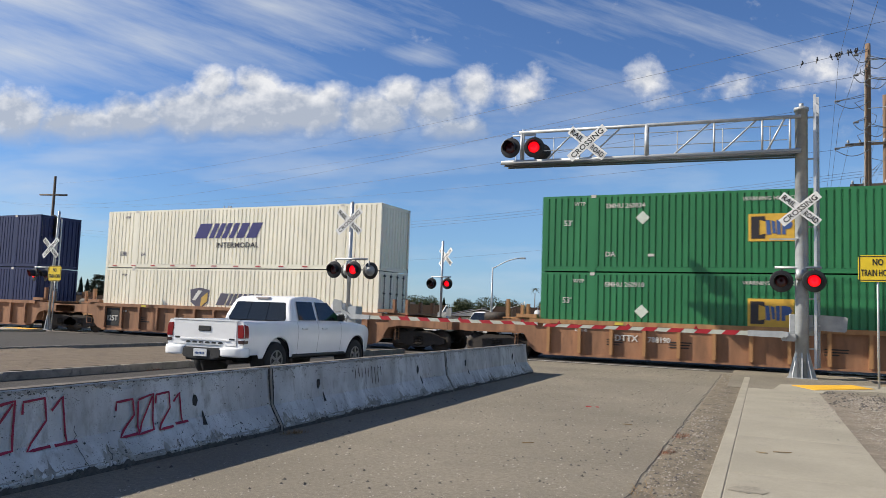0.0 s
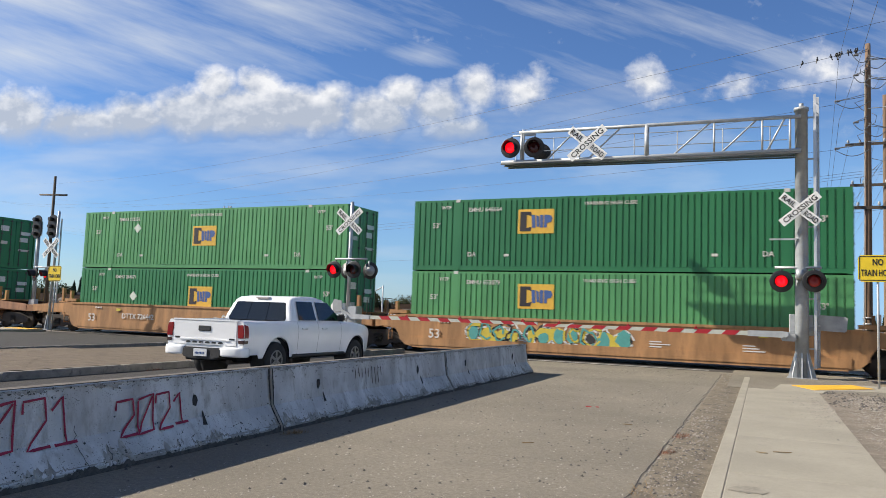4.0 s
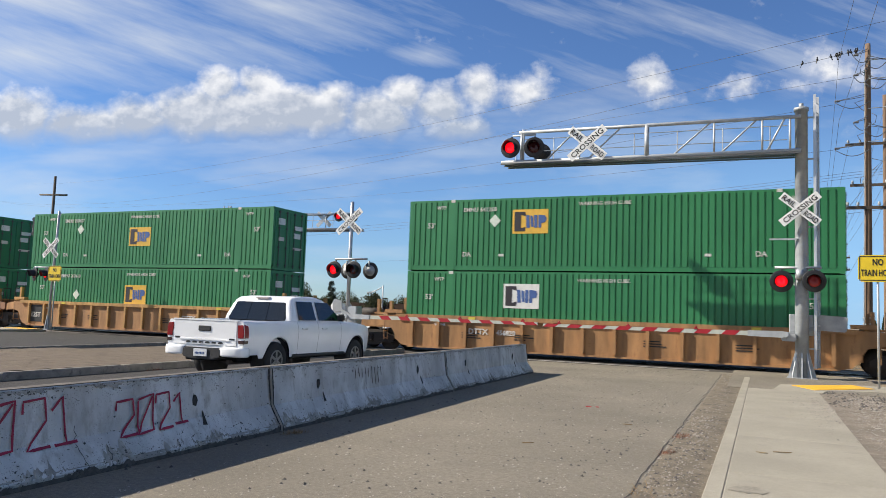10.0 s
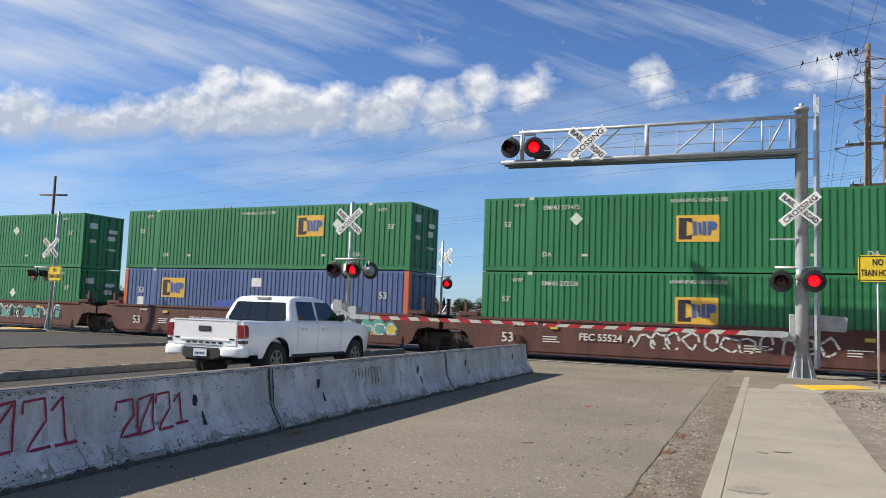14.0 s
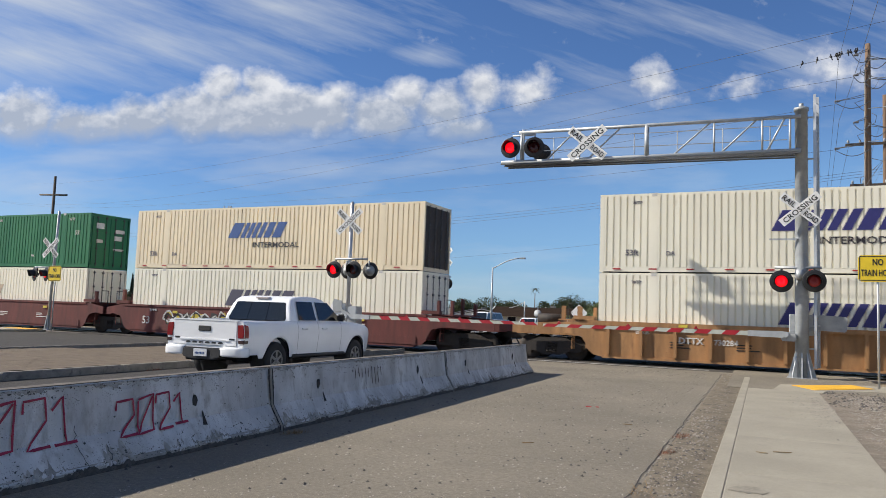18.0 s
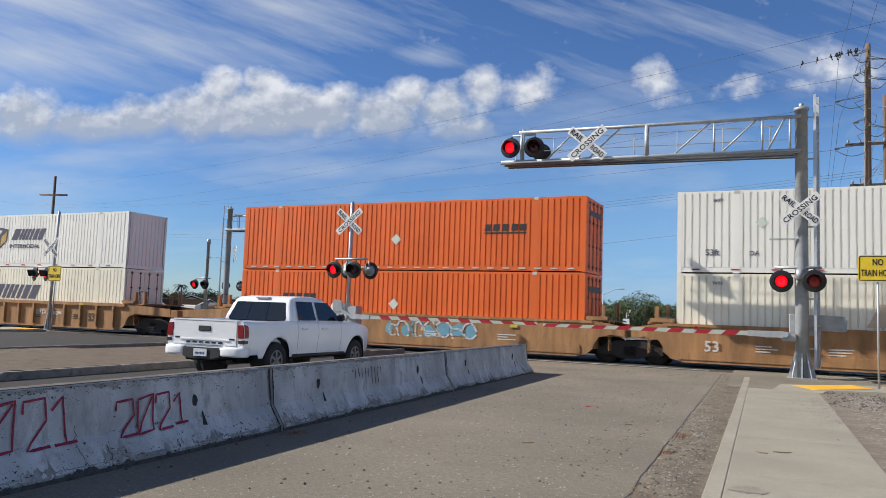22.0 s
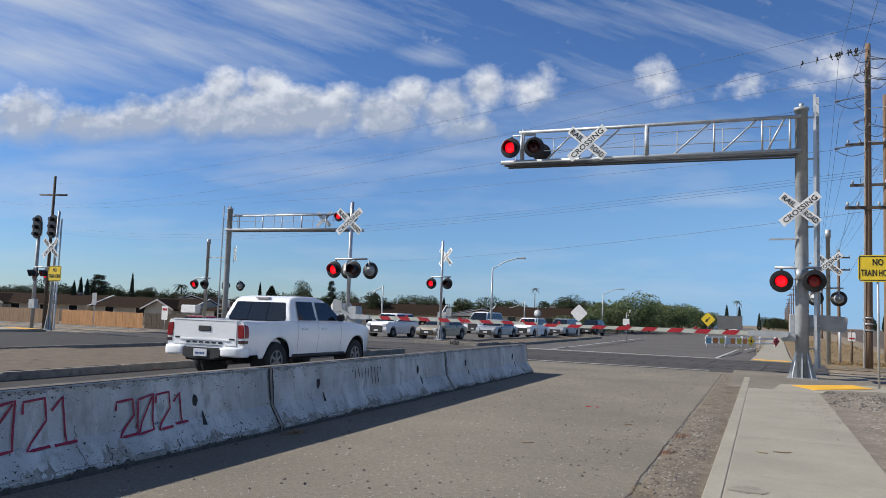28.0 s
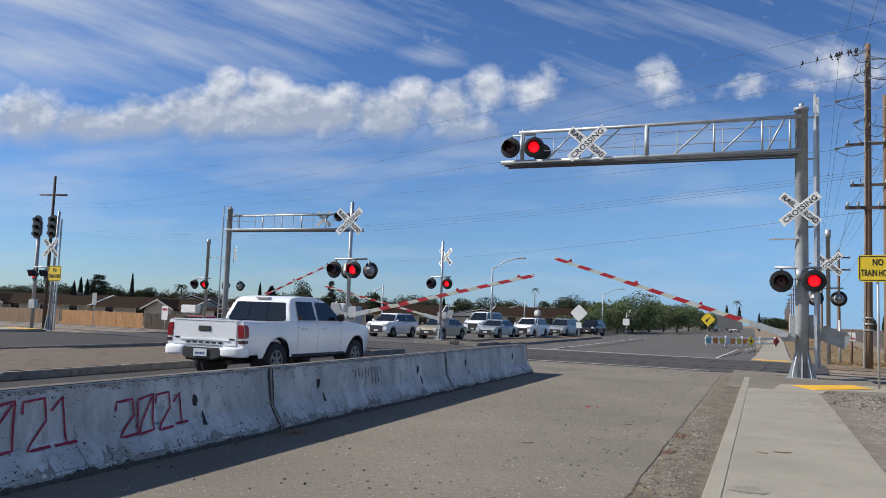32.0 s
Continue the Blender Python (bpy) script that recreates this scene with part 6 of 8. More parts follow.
        for a, b in zip(rings, rings[1:]):
            for i in range(7):
                bm.faces.new((a[i], b[i], b[i + 1], a[i + 1]) if s > 0 else (a[i + 1], b[i + 1], b[i], a[i])).smooth = True
        bm.faces.new(rings[0]), bm.faces.new(rings[-1][::-1])
        part("bumper_corner", bm, M_WCAR, t, "white bumper corner")
        bm = bmesh.new()
        box(bm, *sorted((s * .92, s * 1.09)), 3.5, 3.62, 1.16, 1.32)
        bmesh.ops.bevel(bm, geom=bm.edges, offset=.03, segments=2, affect="EDGES")
        part("door_mirror", bm, M_TRIM, t, "black door mirror")
        for y in (2.06, 2.86):
            bm = bmesh.new()
            rod(bm, (s * .95, y, 1.0), (s * .95, y + .2, 1.0), .018, n=8)
            part("door_handle", bm, M_WCAR, t)
        for y in (1.93, 2.73, 3.72):
            bm = bmesh.new()
            cut = [(y + (.1 * max(0, .75 - z) if y < 2 else 0), z) for z in steps(.46, 1.13, 12)]
            for (ya, za), (yb, zb) in zip(cut, cut[1:]):
                bm.faces.new([bm.verts.new((s * (flank(yy, zz) + .003), yy + dy, zz)) for yy, zz, dy in ((ya, za, 0), (ya, za, .009), (yb, zb, .009), (yb, zb, 0))])
            part("door_seam", bm, M_SEAM, t)
        bm = bmesh.new()
        rod(bm, (s * .88, 1.8, .44), (s * .88, 3.95, .44), .04, n=8)
        part("side_step", bm, M_TRIM, t, "black side step")
        wheel(t, s * .8, R, .95), wheel(t, s * .8, F, .95)
        for y in (R, F):
            bm = bmesh.new()
            lathe(bm, [(.43, 0), (.43, .1), (0, .1)], "X", 18, (-.68 if s < 0 else .58, y, .39))
            ring = [[bm.verts.new((s * x, y + .44 * math.cos(math.pi * q / 16), .39 + .44 * math.sin(math.pi * q / 16))) for q in range(-1, 18)] for x in (.58, .9)]
            for q in range(18):
                bm.faces.new((ring[0][q], ring[0][q + 1], ring[1][q + 1], ring[1][q]))
            part("wheel_well", bm, M_HOLLOW, t, "dark wheel well")
    bm = bmesh.new()
    prism(bm, [(-.46, .45), (-.3, .4), (.3, .4), (.46, .45), (.46, .62), (-.46, .62)], .0, .3)
    bmesh.ops.bevel(bm, geom=bm.edges, offset=.02, segments=2, affect="EDGES")
    part("bumper_step", bm, M_TRIM, t, "black bumper step")
    bm = bmesh.new()
    box(bm, -.16, .16, -.02, -.008, .46, .6)
    plate = part("number_plate", bm, M_PLATE_W, t, "white number plate with dark bars")
    for x in steps(-.12, .08, 6):
        bm = bmesh.new()
        box(bm, x, x + .012, -.026, -.018, .5, .54)
        part("plate_bar", bm, M_LOGOB, plate)
    bm = bmesh.new()
    box(bm, -.62, .62, .3, 4.9, .36, .52)
    part("chassis", bm, M_MATT, t)
    bm = bmesh.new()
    rod(bm, (.5, .18, .36), (.5, .9, .36), .04, n=10)
    part("exhaust", bm, M_TRUCK, t, "dark exhaust pipe")
    bm = bmesh.new()
    rod(bm, (-.7, R, .34), (.7, R, .34), .06, n=10)
    part("rear_axle", bm, M_TRUCK, t)
    return t


pickup(pose(-10.91, 11.91, .1, 0, 0, 2.6) @ Matrix.Diagonal((1.02, 1.03, 1.05, 1)))


def saloon(name, m, paint, label, kind, group="cars queued beyond the tracks"):
    """A road car that faces +y in its own space; kind: (long, half width, bonnet, waist, roof, windscreen foot, roof front, roof rear, rear foot)."""
    L_, hw, bon, waist, top, a, b, c, d = kind
    t = thing(name, m, label, "car", group)
    F, R = L_ - .85, .85
    outline = [(.05, .55), (.02, .8), (.08, waist - .08), (d, waist), (a, waist - .02), (L_ - .3, bon), (L_ - .05, bon - .18), (L_, .55), (L_ - .1, .27)] + arch(F, .4, .3) + [(F - .45, .26), (R + .45, .26)] + arch(R, .4, .3) + [(.15, .3)]
    bm = bmesh.new()
    hull(bm, outline, hw, lambda y, z: (1 - .1 * max(0, z - .7)) * (1 - .1 * max(0, y - L_ + .7) ** 1.4), .06)
    part("body", bm, paint, t)
    bm = bmesh.new()
    hull(bm, [(d - .02, waist - .03), (c, top - .05), (c + .25, top), (b - .25, top), (b, top - .05), (a + .02, waist - .04)], hw * .93, lambda y, z: 1 - .22 * max(0, z - waist) / max(.3, top - waist), .05)
    part("cabin", bm, paint, t)
    g = lambda z, o=.012: hw * .93 * (1 - .22 * (z - waist) / (top - waist)) + o
    z0, z1 = waist + .03, top - .09
    mid = (b + c) / 2

    def yy(z, foot, head):
        return foot + (head - foot) * (z - waist) / (top - waist)
    for s in (1, -1):
        for y0, y1, y2, y3 in ((yy(z0, d, c) + .12, mid - .04, mid - .04, yy(z1, d, c) + .12), (mid + .04, yy(z0, a, b) - .1, yy(z1, a, b) - .1, mid + .04)):
            pts = [(s * g(z0), y0, z0), (s * g(z0), y1, z0), (s * g(z1), y2, z1), (s * g(z1), y3, z1)]
            pane(t, pts if s > 0 else pts[::-1])
        wheel(t, s * (hw - .1), F, .84), wheel(t, s * (hw - .1), R, .84)
        for y in (F, R):
            bm = bmesh.new()
            lathe(bm, [(.38, 0), (.38, .1), (0, .1)], "X", 16, (-hw + .22 if s < 0 else hw - .32, y, .36))
            part("wheel_well", bm, M_HOLLOW, t)
        bm = bmesh.new()
        box(bm, *sorted((s * (hw - .42), s * (hw - .1))), L_ - .16, L_ + .005, bon - .3, bon - .13)
        bmesh.ops.bevel(bm, geom=bm.edges, offset=.03, segments=2, affect="EDGES")
        part("headlight", bm, M_HEAD, t, "clear headlight")
        bm = bmesh.new()
        box(bm, *sorted((s * hw, s * (hw + .18))), a - .15, a - .05, waist, waist + .14)
        bmesh.ops.bevel(bm, geom=bm.edges, offset=.03, segments=2, affect="EDGES")
        part("door_mirror", bm, paint, t)
    w = g(z0, -.08), g(z1, -.1)
    pane(t, [(-w[0], yy(z0, a, b) + .015, z0), (-w[1], yy(z1, a, b) + .015, z1), (w[1], yy(z1, a, b) + .015, z1), (w[0], yy(z0, a, b) + .015, z0)], "windscreen")
    bm = bmesh.new()
    box(bm, -.5, .5, L_ - .05, L_ + .015, .36, bon - .24)
    bmesh.ops.bevel(bm, geom=bm.edges, offset=.02, segments=1, affect="EDGES")
    part("grille", bm, M_TRIM, t, "dark grille")
    bm = bmesh.new()
    box(bm, -.16, .16, L_ + .012, L_ + .025, .42, .54)
    part("number_plate", bm, M_PLATE_W, t)
    return t


SEDAN = (4.6, .88, .88, .95, 1.44, 3.5, 2.75, 1.35, .55)
SUV = (4.4, .9, 1.05, 1.08, 1.66, 3.35, 2.75, .55, .12)
WAGON = (4.9, .92, .92, 1.02, 1.7, 3.85, 2.95, .5, .1)
VAN = (5.4, 1.0, 1.2, 1.25, 2.05, 4.3, 3.6, .3, .08)


def queue(x, y):
    return pose(x, y, -.15, 0, 0, 180 - 2)


saloon("white_suv", queue(-26.6, 50.4), M_WCAR, "white compact crossover waiting beyond the tracks", SUV)
saloon("gold_sedan", queue(-23.1, 51.3), M_CHAMP, "champagne four-door sedan waiting beyond the tracks", SEDAN)
saloon("white_van", queue(-28.2, 72), M_WCAR, "white passenger van in the queue", VAN)
saloon("silver_sedan", queue(-22.3, 59.8), M_SILVER, "silver four-door sedan in the queue", SEDAN)
saloon("white_crossover", queue(-21.55, 65.7), M_WCAR, "white crossover with a black roof in the queue", SUV)
saloon("silver_minivan", queue(-21.4, 75.25), M_SILVER, "silver minivan in the queue", WAGON)
saloon("black_car", queue(-21.3, 85.8), M_DARKCAR, "black car near the end of the queue", SUV)
saloon("red_car", pose(-50.4, 57, -1.1, 0, 0, 95), M_REDCAR, "red car parked beyond the crossing", WAGON, "parked cars")
saloon("far_white_car", pose(-14, 175, -.15, 0, 0, 178), M_WCAR, "white car far down the road", SEDAN, "cars far down the road")
saloon("far_silver_car", pose(-20, 190, -.15, 0, 0, 178), M_SILVER, "silver car far down the road", SUV, "cars far down the road")
for i in range(3):
    saloon("far_white_pickup", pose(60 + i * 16, 420 + i * 6, -.15, 0, 0, 90), M_WCAR, "white vehicle parked across the field", SUV, "vehicles across the field")

# ---- signs, lamps, poles ----
def post_sign(x, y, z, high, label, category, plate=None, post=None, r=.03):
    t = thing(category.replace(" ", "_"), pose(x, y, z), label, category)
    bm = bmesh.new()
    rod(bm, (0, 0, 0), (0, 0, high), r, n=8)
    part("post", bm, post or M_GALV, t)
    return t


def plate(t, w, h, z, material, corner=.05, y=-.05, tilt=0, name="sign_plate", label="", turn=0):
    bm = bmesh.new()
    box(bm, -w / 2, w / 2, -.004, .004, -h / 2, h / 2)
    bmesh.ops.bevel(bm, geom=[e for e in bm.edges if abs(e.verts[0].co.y - e.verts[1].co.y) > .005], offset=corner, segments=4, affect="EDGES")
    return part(name, bm, material, t, label, pose(0, y, z, 0, 0, turn) @ Matrix.Rotation(radians(tilt), 4, "Y"))


def no_horn(x, y, z, w, h, mid, turn=0):
    t = post_sign(x, y, z, mid + h / 2, "yellow plate on a steel post lettered NO TRAIN HORN", "road sign")
    p = plate(t, w, h, mid, M_YELLOW, .06, turn=turn)
    bm = bmesh.new()
    e = .022
    for a in ((-w / 2 + .03, w / 2 - .03, h / 2 - .05, h / 2 - .05 + e), (-w / 2 + .03, w / 2 - .03, -h / 2 + .03, -h / 2 + .03 + e)):
        box(bm, a[0], a[1], -.007, -.004, a[2], a[3])
    for xx in (-w / 2 + .03, w / 2 - .03 - e):
        box(bm, xx, xx + e, -.007, -.004, -h / 2 + .03, h / 2 - .03)
    part("border", bm, M_LETTER, p)
    part("lettering", letters("NO", h * .34, .002, "CENTER", .006, 1.0, w * .27), M_LETTER, p, "", pose(0, -.008, h * .12))
    part("lettering", letters("TRAIN HORN", h * .34, .002, "CENTER", .004, 1.0, w * .84), M_LETTER, p, "", pose(0, -.008, -h * .28))


no_horn(1.62, 23.02, 0.02, .92, .7, 3.14)
no_horn(-33.3, 26.0, .1, .9, .75, 2.78)
t = post_sign(-50.4, 43.0, -1.1, 3.35, "grey plate on a post beside the fence", "road sign")
plate(t, .5, .95, 2.9, M_DULL, .05)
t = post_sign(-39.4, 39.4, -.9, 2.3, "small white notice plate with red bars", "road sign")
p = plate(t, .55, .95, 1.9, M_WHITE, .03)
bm = bmesh.new()
box(bm, -.2, .2, -.01, -.004, .15, .3)
part("notice_bar", bm, M_RED, p)
t = post_sign(-16.45, 60, -.12, 2.6, "back of a diamond warning sign on the median", "road sign")
plate(t, 1.0, 1.0, 2.15, M_WHITE, .06, -.05, 45, label="pale diamond plate")
plate(t, .45, .45, 1.2, M_WHITE, .03)
t = post_sign(-19.2, 58, -.12, 2.4, "round pale sign on the median", "road sign")
bm = bmesh.new()
lathe(bm, [(0, -.004), (.3, -.004), (.3, .004), (0, .004)], "Y", 24)
part("sign_plate", bm, M_DULL, t, "", pose(0, -.05, 2.0))
t = post_sign(-14.0, 66, -.15, 2.4, "small white plate on a thin post", "road sign")
plate(t, .55, .55, 1.6, M_WHITE, .03)
t = post_sign(-9.55, 85, -.15, 2.4, "yellow diamond sign with a black arrow", "road sign")
p = plate(t, 1.05, 1.05, 2.15, M_YELLOW, .06, -.05, 45)
bm = bmesh.new()
prism(bm, [(-.3, -.05), (.3, -.05), (.3, .05), (-.1, .05), (-.1, .18), (-.38, 0), (-.1, -.18), (-.1, -.05)], -.012, -.004)
part("arrow", bm, M_LETTER, p, "", Matrix.Rotation(radians(-90), 4, "Y"))
t = post_sign(1.25, 39.5, .0, 1.95, "grey steel post with a small plate", "road sign", r=.06)
t = post_sign(1.75, 40.2, .0, 1.5, "timber post with a small orange and white plate", "marker post", post=M_POLE, r=.06)
plate(t, .32, .4, 1.2, M_WHITE, .03)
bm = bmesh.new()
box(bm, -.12, .12, -.065, -.055, 1.1, 1.16)
part("notice_bar", bm, M_RED, t)


def street_lamp(x, y, high, arm, z=0.0):
    t = thing("street_lamp", pose(x, y, z), "galvanised street lamp with a curved arm", "street lamp", "street lamps")
    bm = bmesh.new()
    rod(bm, (0, 0, 0), (0, 0, high), .1, .06, n=10)
    part("pole", bm, M_GALV, t)
    pts = [(arm * k, 0, high - .1 + arm * .36 * math.sin(k * math.pi / 2)) for k in (0, .2, .4, .6, .8, 1)]
    bm = bmesh.new()
    tube(bm, pts, .045, 8)
    part("arm", bm, M_GALV, t)
    bm = bmesh.new()
    box(bm, arm - .05, arm + .5, -.12, .12, pts[-1][2] - .06, pts[-1][2] + .07)
    bmesh.ops.bevel(bm, geom=bm.edges, offset=.04, segments=2, affect="EDGES")
    part("lamp_head", bm, M_GALV, t)


street_lamp(-23.9, 60, 5.75, 2.4, -.15)
street_lamp(-23.1, 95, 4.85, 2.2, -.15)
street_lamp(-35.0, 100, 4.3, -2.2, -.6)
street_lamp(-35.5, 62, 4.6, -1.6, -.6)


def insulator(t, x, y, z):
    bm = bmesh.new()
    lathe(bm, [(.03, 0), (.07, .03), (.04, .06), (.07, .09), (.04, .12), (.05, .15), (0, .17)], "Z", 8, (x, y, z))
    part("insulator", bm, M_DULL, t)


def utility_pole(x, y, high, label, arms=(), r=.19, lean=0, detail=True):
    t = thing("utility_pole", pose(x, y, lift(x, y), 0, lean, 0), label, "utility pole", "utility poles")
    bm = bmesh.new()
    lathe(bm, [(r * (1 - .4 * i / 10), high * i / 10) for i in range(11)] + [(0, high)], "Z", 12)
    part("pole", bm, M_POLE, t, "weathered brown timber pole")
    for z, half, off in arms:
        bm = bmesh.new()
        box(bm, off - half, off + half, -.15, -.18, z - .07, z + .07)
        part("crossarm", bm, M_TIE if detail else M_POLE, t, "grey timber crossarm")
        for k in (-.9, -.45, .45, .9):
            insulator(t, off + half * k, -.24, z + .07)
    return t


P1 = utility_pole(2.17, 36, 13.5, "tall weathered timber utility pole with brackets and wires", ((6.55, .85, .0),), .17, .4)
bm = bmesh.new()
for z in (12.75, 11.95, 10.7, 9.3):
    rod(bm, (0, -.16, z), (.75 if z > 10 else .4, -.18, z + .02), .018, n=6)
part("bracket", bm, M_DULL, P1, "thin steel stand-off pins")


M_TRIMGREY = plain("dark_insulator_grey", (0.11, 0.11, 0.12), 0.5)


def dead_end(t, side, z, reach):
    """A pair of line wires ending in an insulator string beside the pole, with a slack jumper below."""
    tip = side * reach
    for k, rise in enumerate((.0, .1)):
        bm = bmesh.new()
        far = (0, -.14, z + .16 + rise)
        tube(bm, [(tip, -.2, z), (tip * .5 + far[0] * .5, -.2, z * .5 + far[2] * .5 - .02), far], .013, 5)
        part("line_wire", bm, M_WIRE, t)
    bm = bmesh.new()
    lathe(bm, [(.02, 0), (.06, .03), (.03, .07), (.06, .1), (.03, .14), (.06, .17), (.02, .2), (.0, .21)], "X", 8, (tip, -.2, z))
    part("insulator", bm, M_TRIMGREY, t, "dark insulator string")
    bm = bmesh.new()
    end = -side * .12
    tube(bm, [(tip + (end - tip) * k / 10, -.22, z - .05 - .3 * math.sin(math.pi * k / 10)) for k in range(11)], .016, 5)
    part("jumper_wire", bm, M_WIRE, t, "slack dark jumper wire")


for z in (13.0, 12.14, 10.13):
    dead_end(P1, -1, z, .55)
    dead_end(P1, 1, z - .3, .7)
for z in (11.08, 9.06):
    dead_end(P1, -1, z, 1.25)
for i, z in enumerate((12.6, 12.0, 11.1, 10.5, 9.7, 8.6, 7.9)):
    bm = bmesh.new()
    s = 1 if i % 2 else -1
    tube(bm, [(s * .14, -.1, z), (s * (.3 + .1 * (i % 3)), -.16, z - .12), (s * .26, -.16, z - .4), (s * .13, -.12, z - .5)], .014, 5)
    part("drop_cable", bm, M_WIRE, P1, "looped dark cable")
bm = bmesh.new()
for z in (1.5, 1.75, 2.0):
    lathe(bm, [(.205, 0), (.205, .06)], "Z", 14, (0, 0, z))
part("metal_band", bm, M_GALV, P1)
bm = bmesh.new()
rod(bm, (-.17, -.16, 0), (-.12, -.14, 12.5), .025, n=6)
part("conduit", bm, M_DULL, P1)
utility_pole(3.5, 44, 13.5, "tall timber utility pole at the field's edge", ((11.0, 1.2, -.6), (8.9, 1.1, -.5)), .17)
utility_pole(2.62, 85, 9.4, "timber utility pole with two crossarms", ((8.6, 1.0, 0), (7.4, 1.0, 0)), .17)
for i in range(12):
    y = 120 + i * 42
    utility_pole(2.4 - .031 * (y - 36) - .6, y, 11.5, "distant timber utility pole", ((10.6, 1.1, 0), (9.4, 1.0, 0)), .17, 0, False)
    if i % 2 == 0:
        utility_pole(4.6 - .033 * (y - 36), y + 18, 12.5, "distant timber utility pole", ((11.4, 1.2, 0),), .17, 0, False)


def wire(a, b, sag, r=.012, label="thin dark overhead wire"):
    bm = bmesh.new()
    a, b = Vector(a), Vector(b)
    n = 24
    pts = [a.lerp(b, i / n) - Vector((0, 0, sag * 4 * (i / n) * (1 - i / n))) for i in range(n + 1)]
    tube(bm, pts, r * .52, 5)
    solid("overhead_wire", bm, M_WIRE, label, "overhead wire", group="overhead wires")


BIRDLINE = (2.08, 36, 13.28), (-134.1, 92, 19.4), 2.9
wire((2.94, 36, 14.41), (-128.3, 92, 22.3), 1.9, .015)
wire(*BIRDLINE, .016)
wire((1.67, 36, 12.13), (-92.85, 92, 20.5), .3, .013)
wire((.96, 36, 11.0), (-134.1, 92, 19.25), 2.5, .014)
wire((.95, 36, 9.05), (-119, 92, 19.2), 1.6, .013)
for dz in (0, -.14, -.28):
    wire((3.51, 44, 9.65 + dz), (-141.7, 110, 17.0 + dz * 4.2), 2.5, .015)
wire((2.85, 36, 6.5), (-60, 92, 8.5), .7, .014)
for k, (x, z) in enumerate(((-1.0, 12.9), (.9, 11.6), (-1.0, 10.3), (-.6, 6.7), (.6, 6.7))):
    wire((2.17 + x, 36, z), (1.6 + x * .7, 85, min(z - 1.2, 8.7)), .9, .014)
    wire((2.17 + x, 36, z), (3.5 + x, -5, z + .6), .6, .014)
for x, z in ((-1.6, 11.1), (.4, 11.1), (0, 9.0), (-.8, 9.0)):
    wire((3.5 + x, 44, z), (1.9 + x * .6, 120, 10.8), 1.2, .014)
for x in (-.9, .9):
    wire((-.75 + x, 120, 10.7), (-14 + x, 540, 10.7), 3, .03)


# railway signal behind the western mast
t = thing("railway_signal", pose(-38.4, 29.3, -.1), "dark railway signal mast with black oval heads and a ladder", "railway signal")
bm = bmesh.new()
rod(bm, (-.75, 0, 0), (-.75, 0, 6.0), .1, n=12)
part("mast", bm, M_DULL, t)
bm = bmesh.new()
rod(bm, (0.25, 0, 0), (.25, 0, 8.6), .1, .07, n=12)
rod(bm, (-.9, 0, 7.6), (1.3, 0, 7.5), .05, n=8)
part("pole", bm, M_TIE, t, "dark timber pole with a crossarm")
for x in (-.75, .5):
    bm = bmesh.new()
    prism(bm, [(x + .36 * math.cos(a), 5.75 + .36 * math.sin(a) + (.3 if math.sin(a) > 0 else -.3)) for a in [i * math.pi / 10 for i in range(20)]], -.15, -.1)
    head = part("signal_head", bm, M_BLACK, t, "black oval signal head")
    for z in (5.35, 5.75, 6.15):
        bm = bmesh.new()
        lathe(bm, [(.1, -.4), (.11, -.16)], "Y", 12, (x, 0, z))
        part("visor", bm, M_BLACK, head)
    bm = bmesh.new()
    box(bm, x - .5, x - .1, -.05, .3, 5.3, 6.1)
    part("signal_case", bm, M_GALV, t)
ladder(t, .75, .1, 0, 6.2, .35)
bm = bmesh.new()
box(bm, -.95, -.5, -.15, .1, 1.2, 1.7)
part("junction_box", bm, M_GALV, t)

# white rail barricade and its painted boards
t = thing("road_barricade", pose(0, 0, -.15), "white two-rail barricade with small painted boards", "barricade")
a, b = Vector((-6.9, 60, 0)), Vector((-2.35, 66, 0))
for z in (.33, .68):
    bm = bmesh.new()
    rod(bm, a + Vector((0, 0, z)), b + Vector((0, 0, z)), .075, n=8)
    part("rail", bm, M_WHITE, t, "white painted rail")
for k in (0.02, .27, .5, .76, .99):
    bm = bmesh.new()
    p = a.lerp(b, k)
    rod(bm, p, p + Vector((0, 0, .85)), .07, n=8)
    part("post", bm, M_WHITE, t)
d = (b - a).normalized()
turn = math.degrees(math.atan2(d.y, d.x))
for k, w, mat, tilt in ((.03, .6, "pale_blue_spray", 0), (.12, .6, "orange_spray", 0), (.21, .6, "yellow_spray", 0), (.29, .5, "white_spray", 0), (.36, .6, "orange_spray", 0), (.45, .6, "yellow_spray", 0), (.53, .5, "orange_spray", 0), (.62, .55, "yellow", 45), (.99, .5, "redmark", 45)):
    mm = {"pale_blue_spray": SPRAY[1], "orange_spray": SPRAY[5], "yellow_spray": SPRAY[2], "white_spray": SPRAY[0], "red": M_RED, "yellow": M_YELLOW, "redmark": M_RED}[mat]
    p = a.lerp(b, k)
    bm = bmesh.new()
    box(bm, -w / 2, w / 2, -.02, .0, -.28, .28)
    ob = part("painted_board", bm, M_WHITE if not tilt else mm, t, "small painted board", pose(p.x + .06, p.y - .1, .5, 0, 0, turn) @ Matrix.Rotation(radians(tilt), 4, "Y"))
    bm = bmesh.new()
    prism(bm, [(-w * .42, -.2), (w * .3, -.24), (w * .44, .02), (w * .36, .22), (-w * .1, .14), (-w * .4, .24)] if not tilt else [(-.1, -.1), (.12, -.06), (.08, .1), (-.12, .08)], -.03, -.02)
    part("painted_blot", bm, mm if not tilt else M_LETTER, ob)
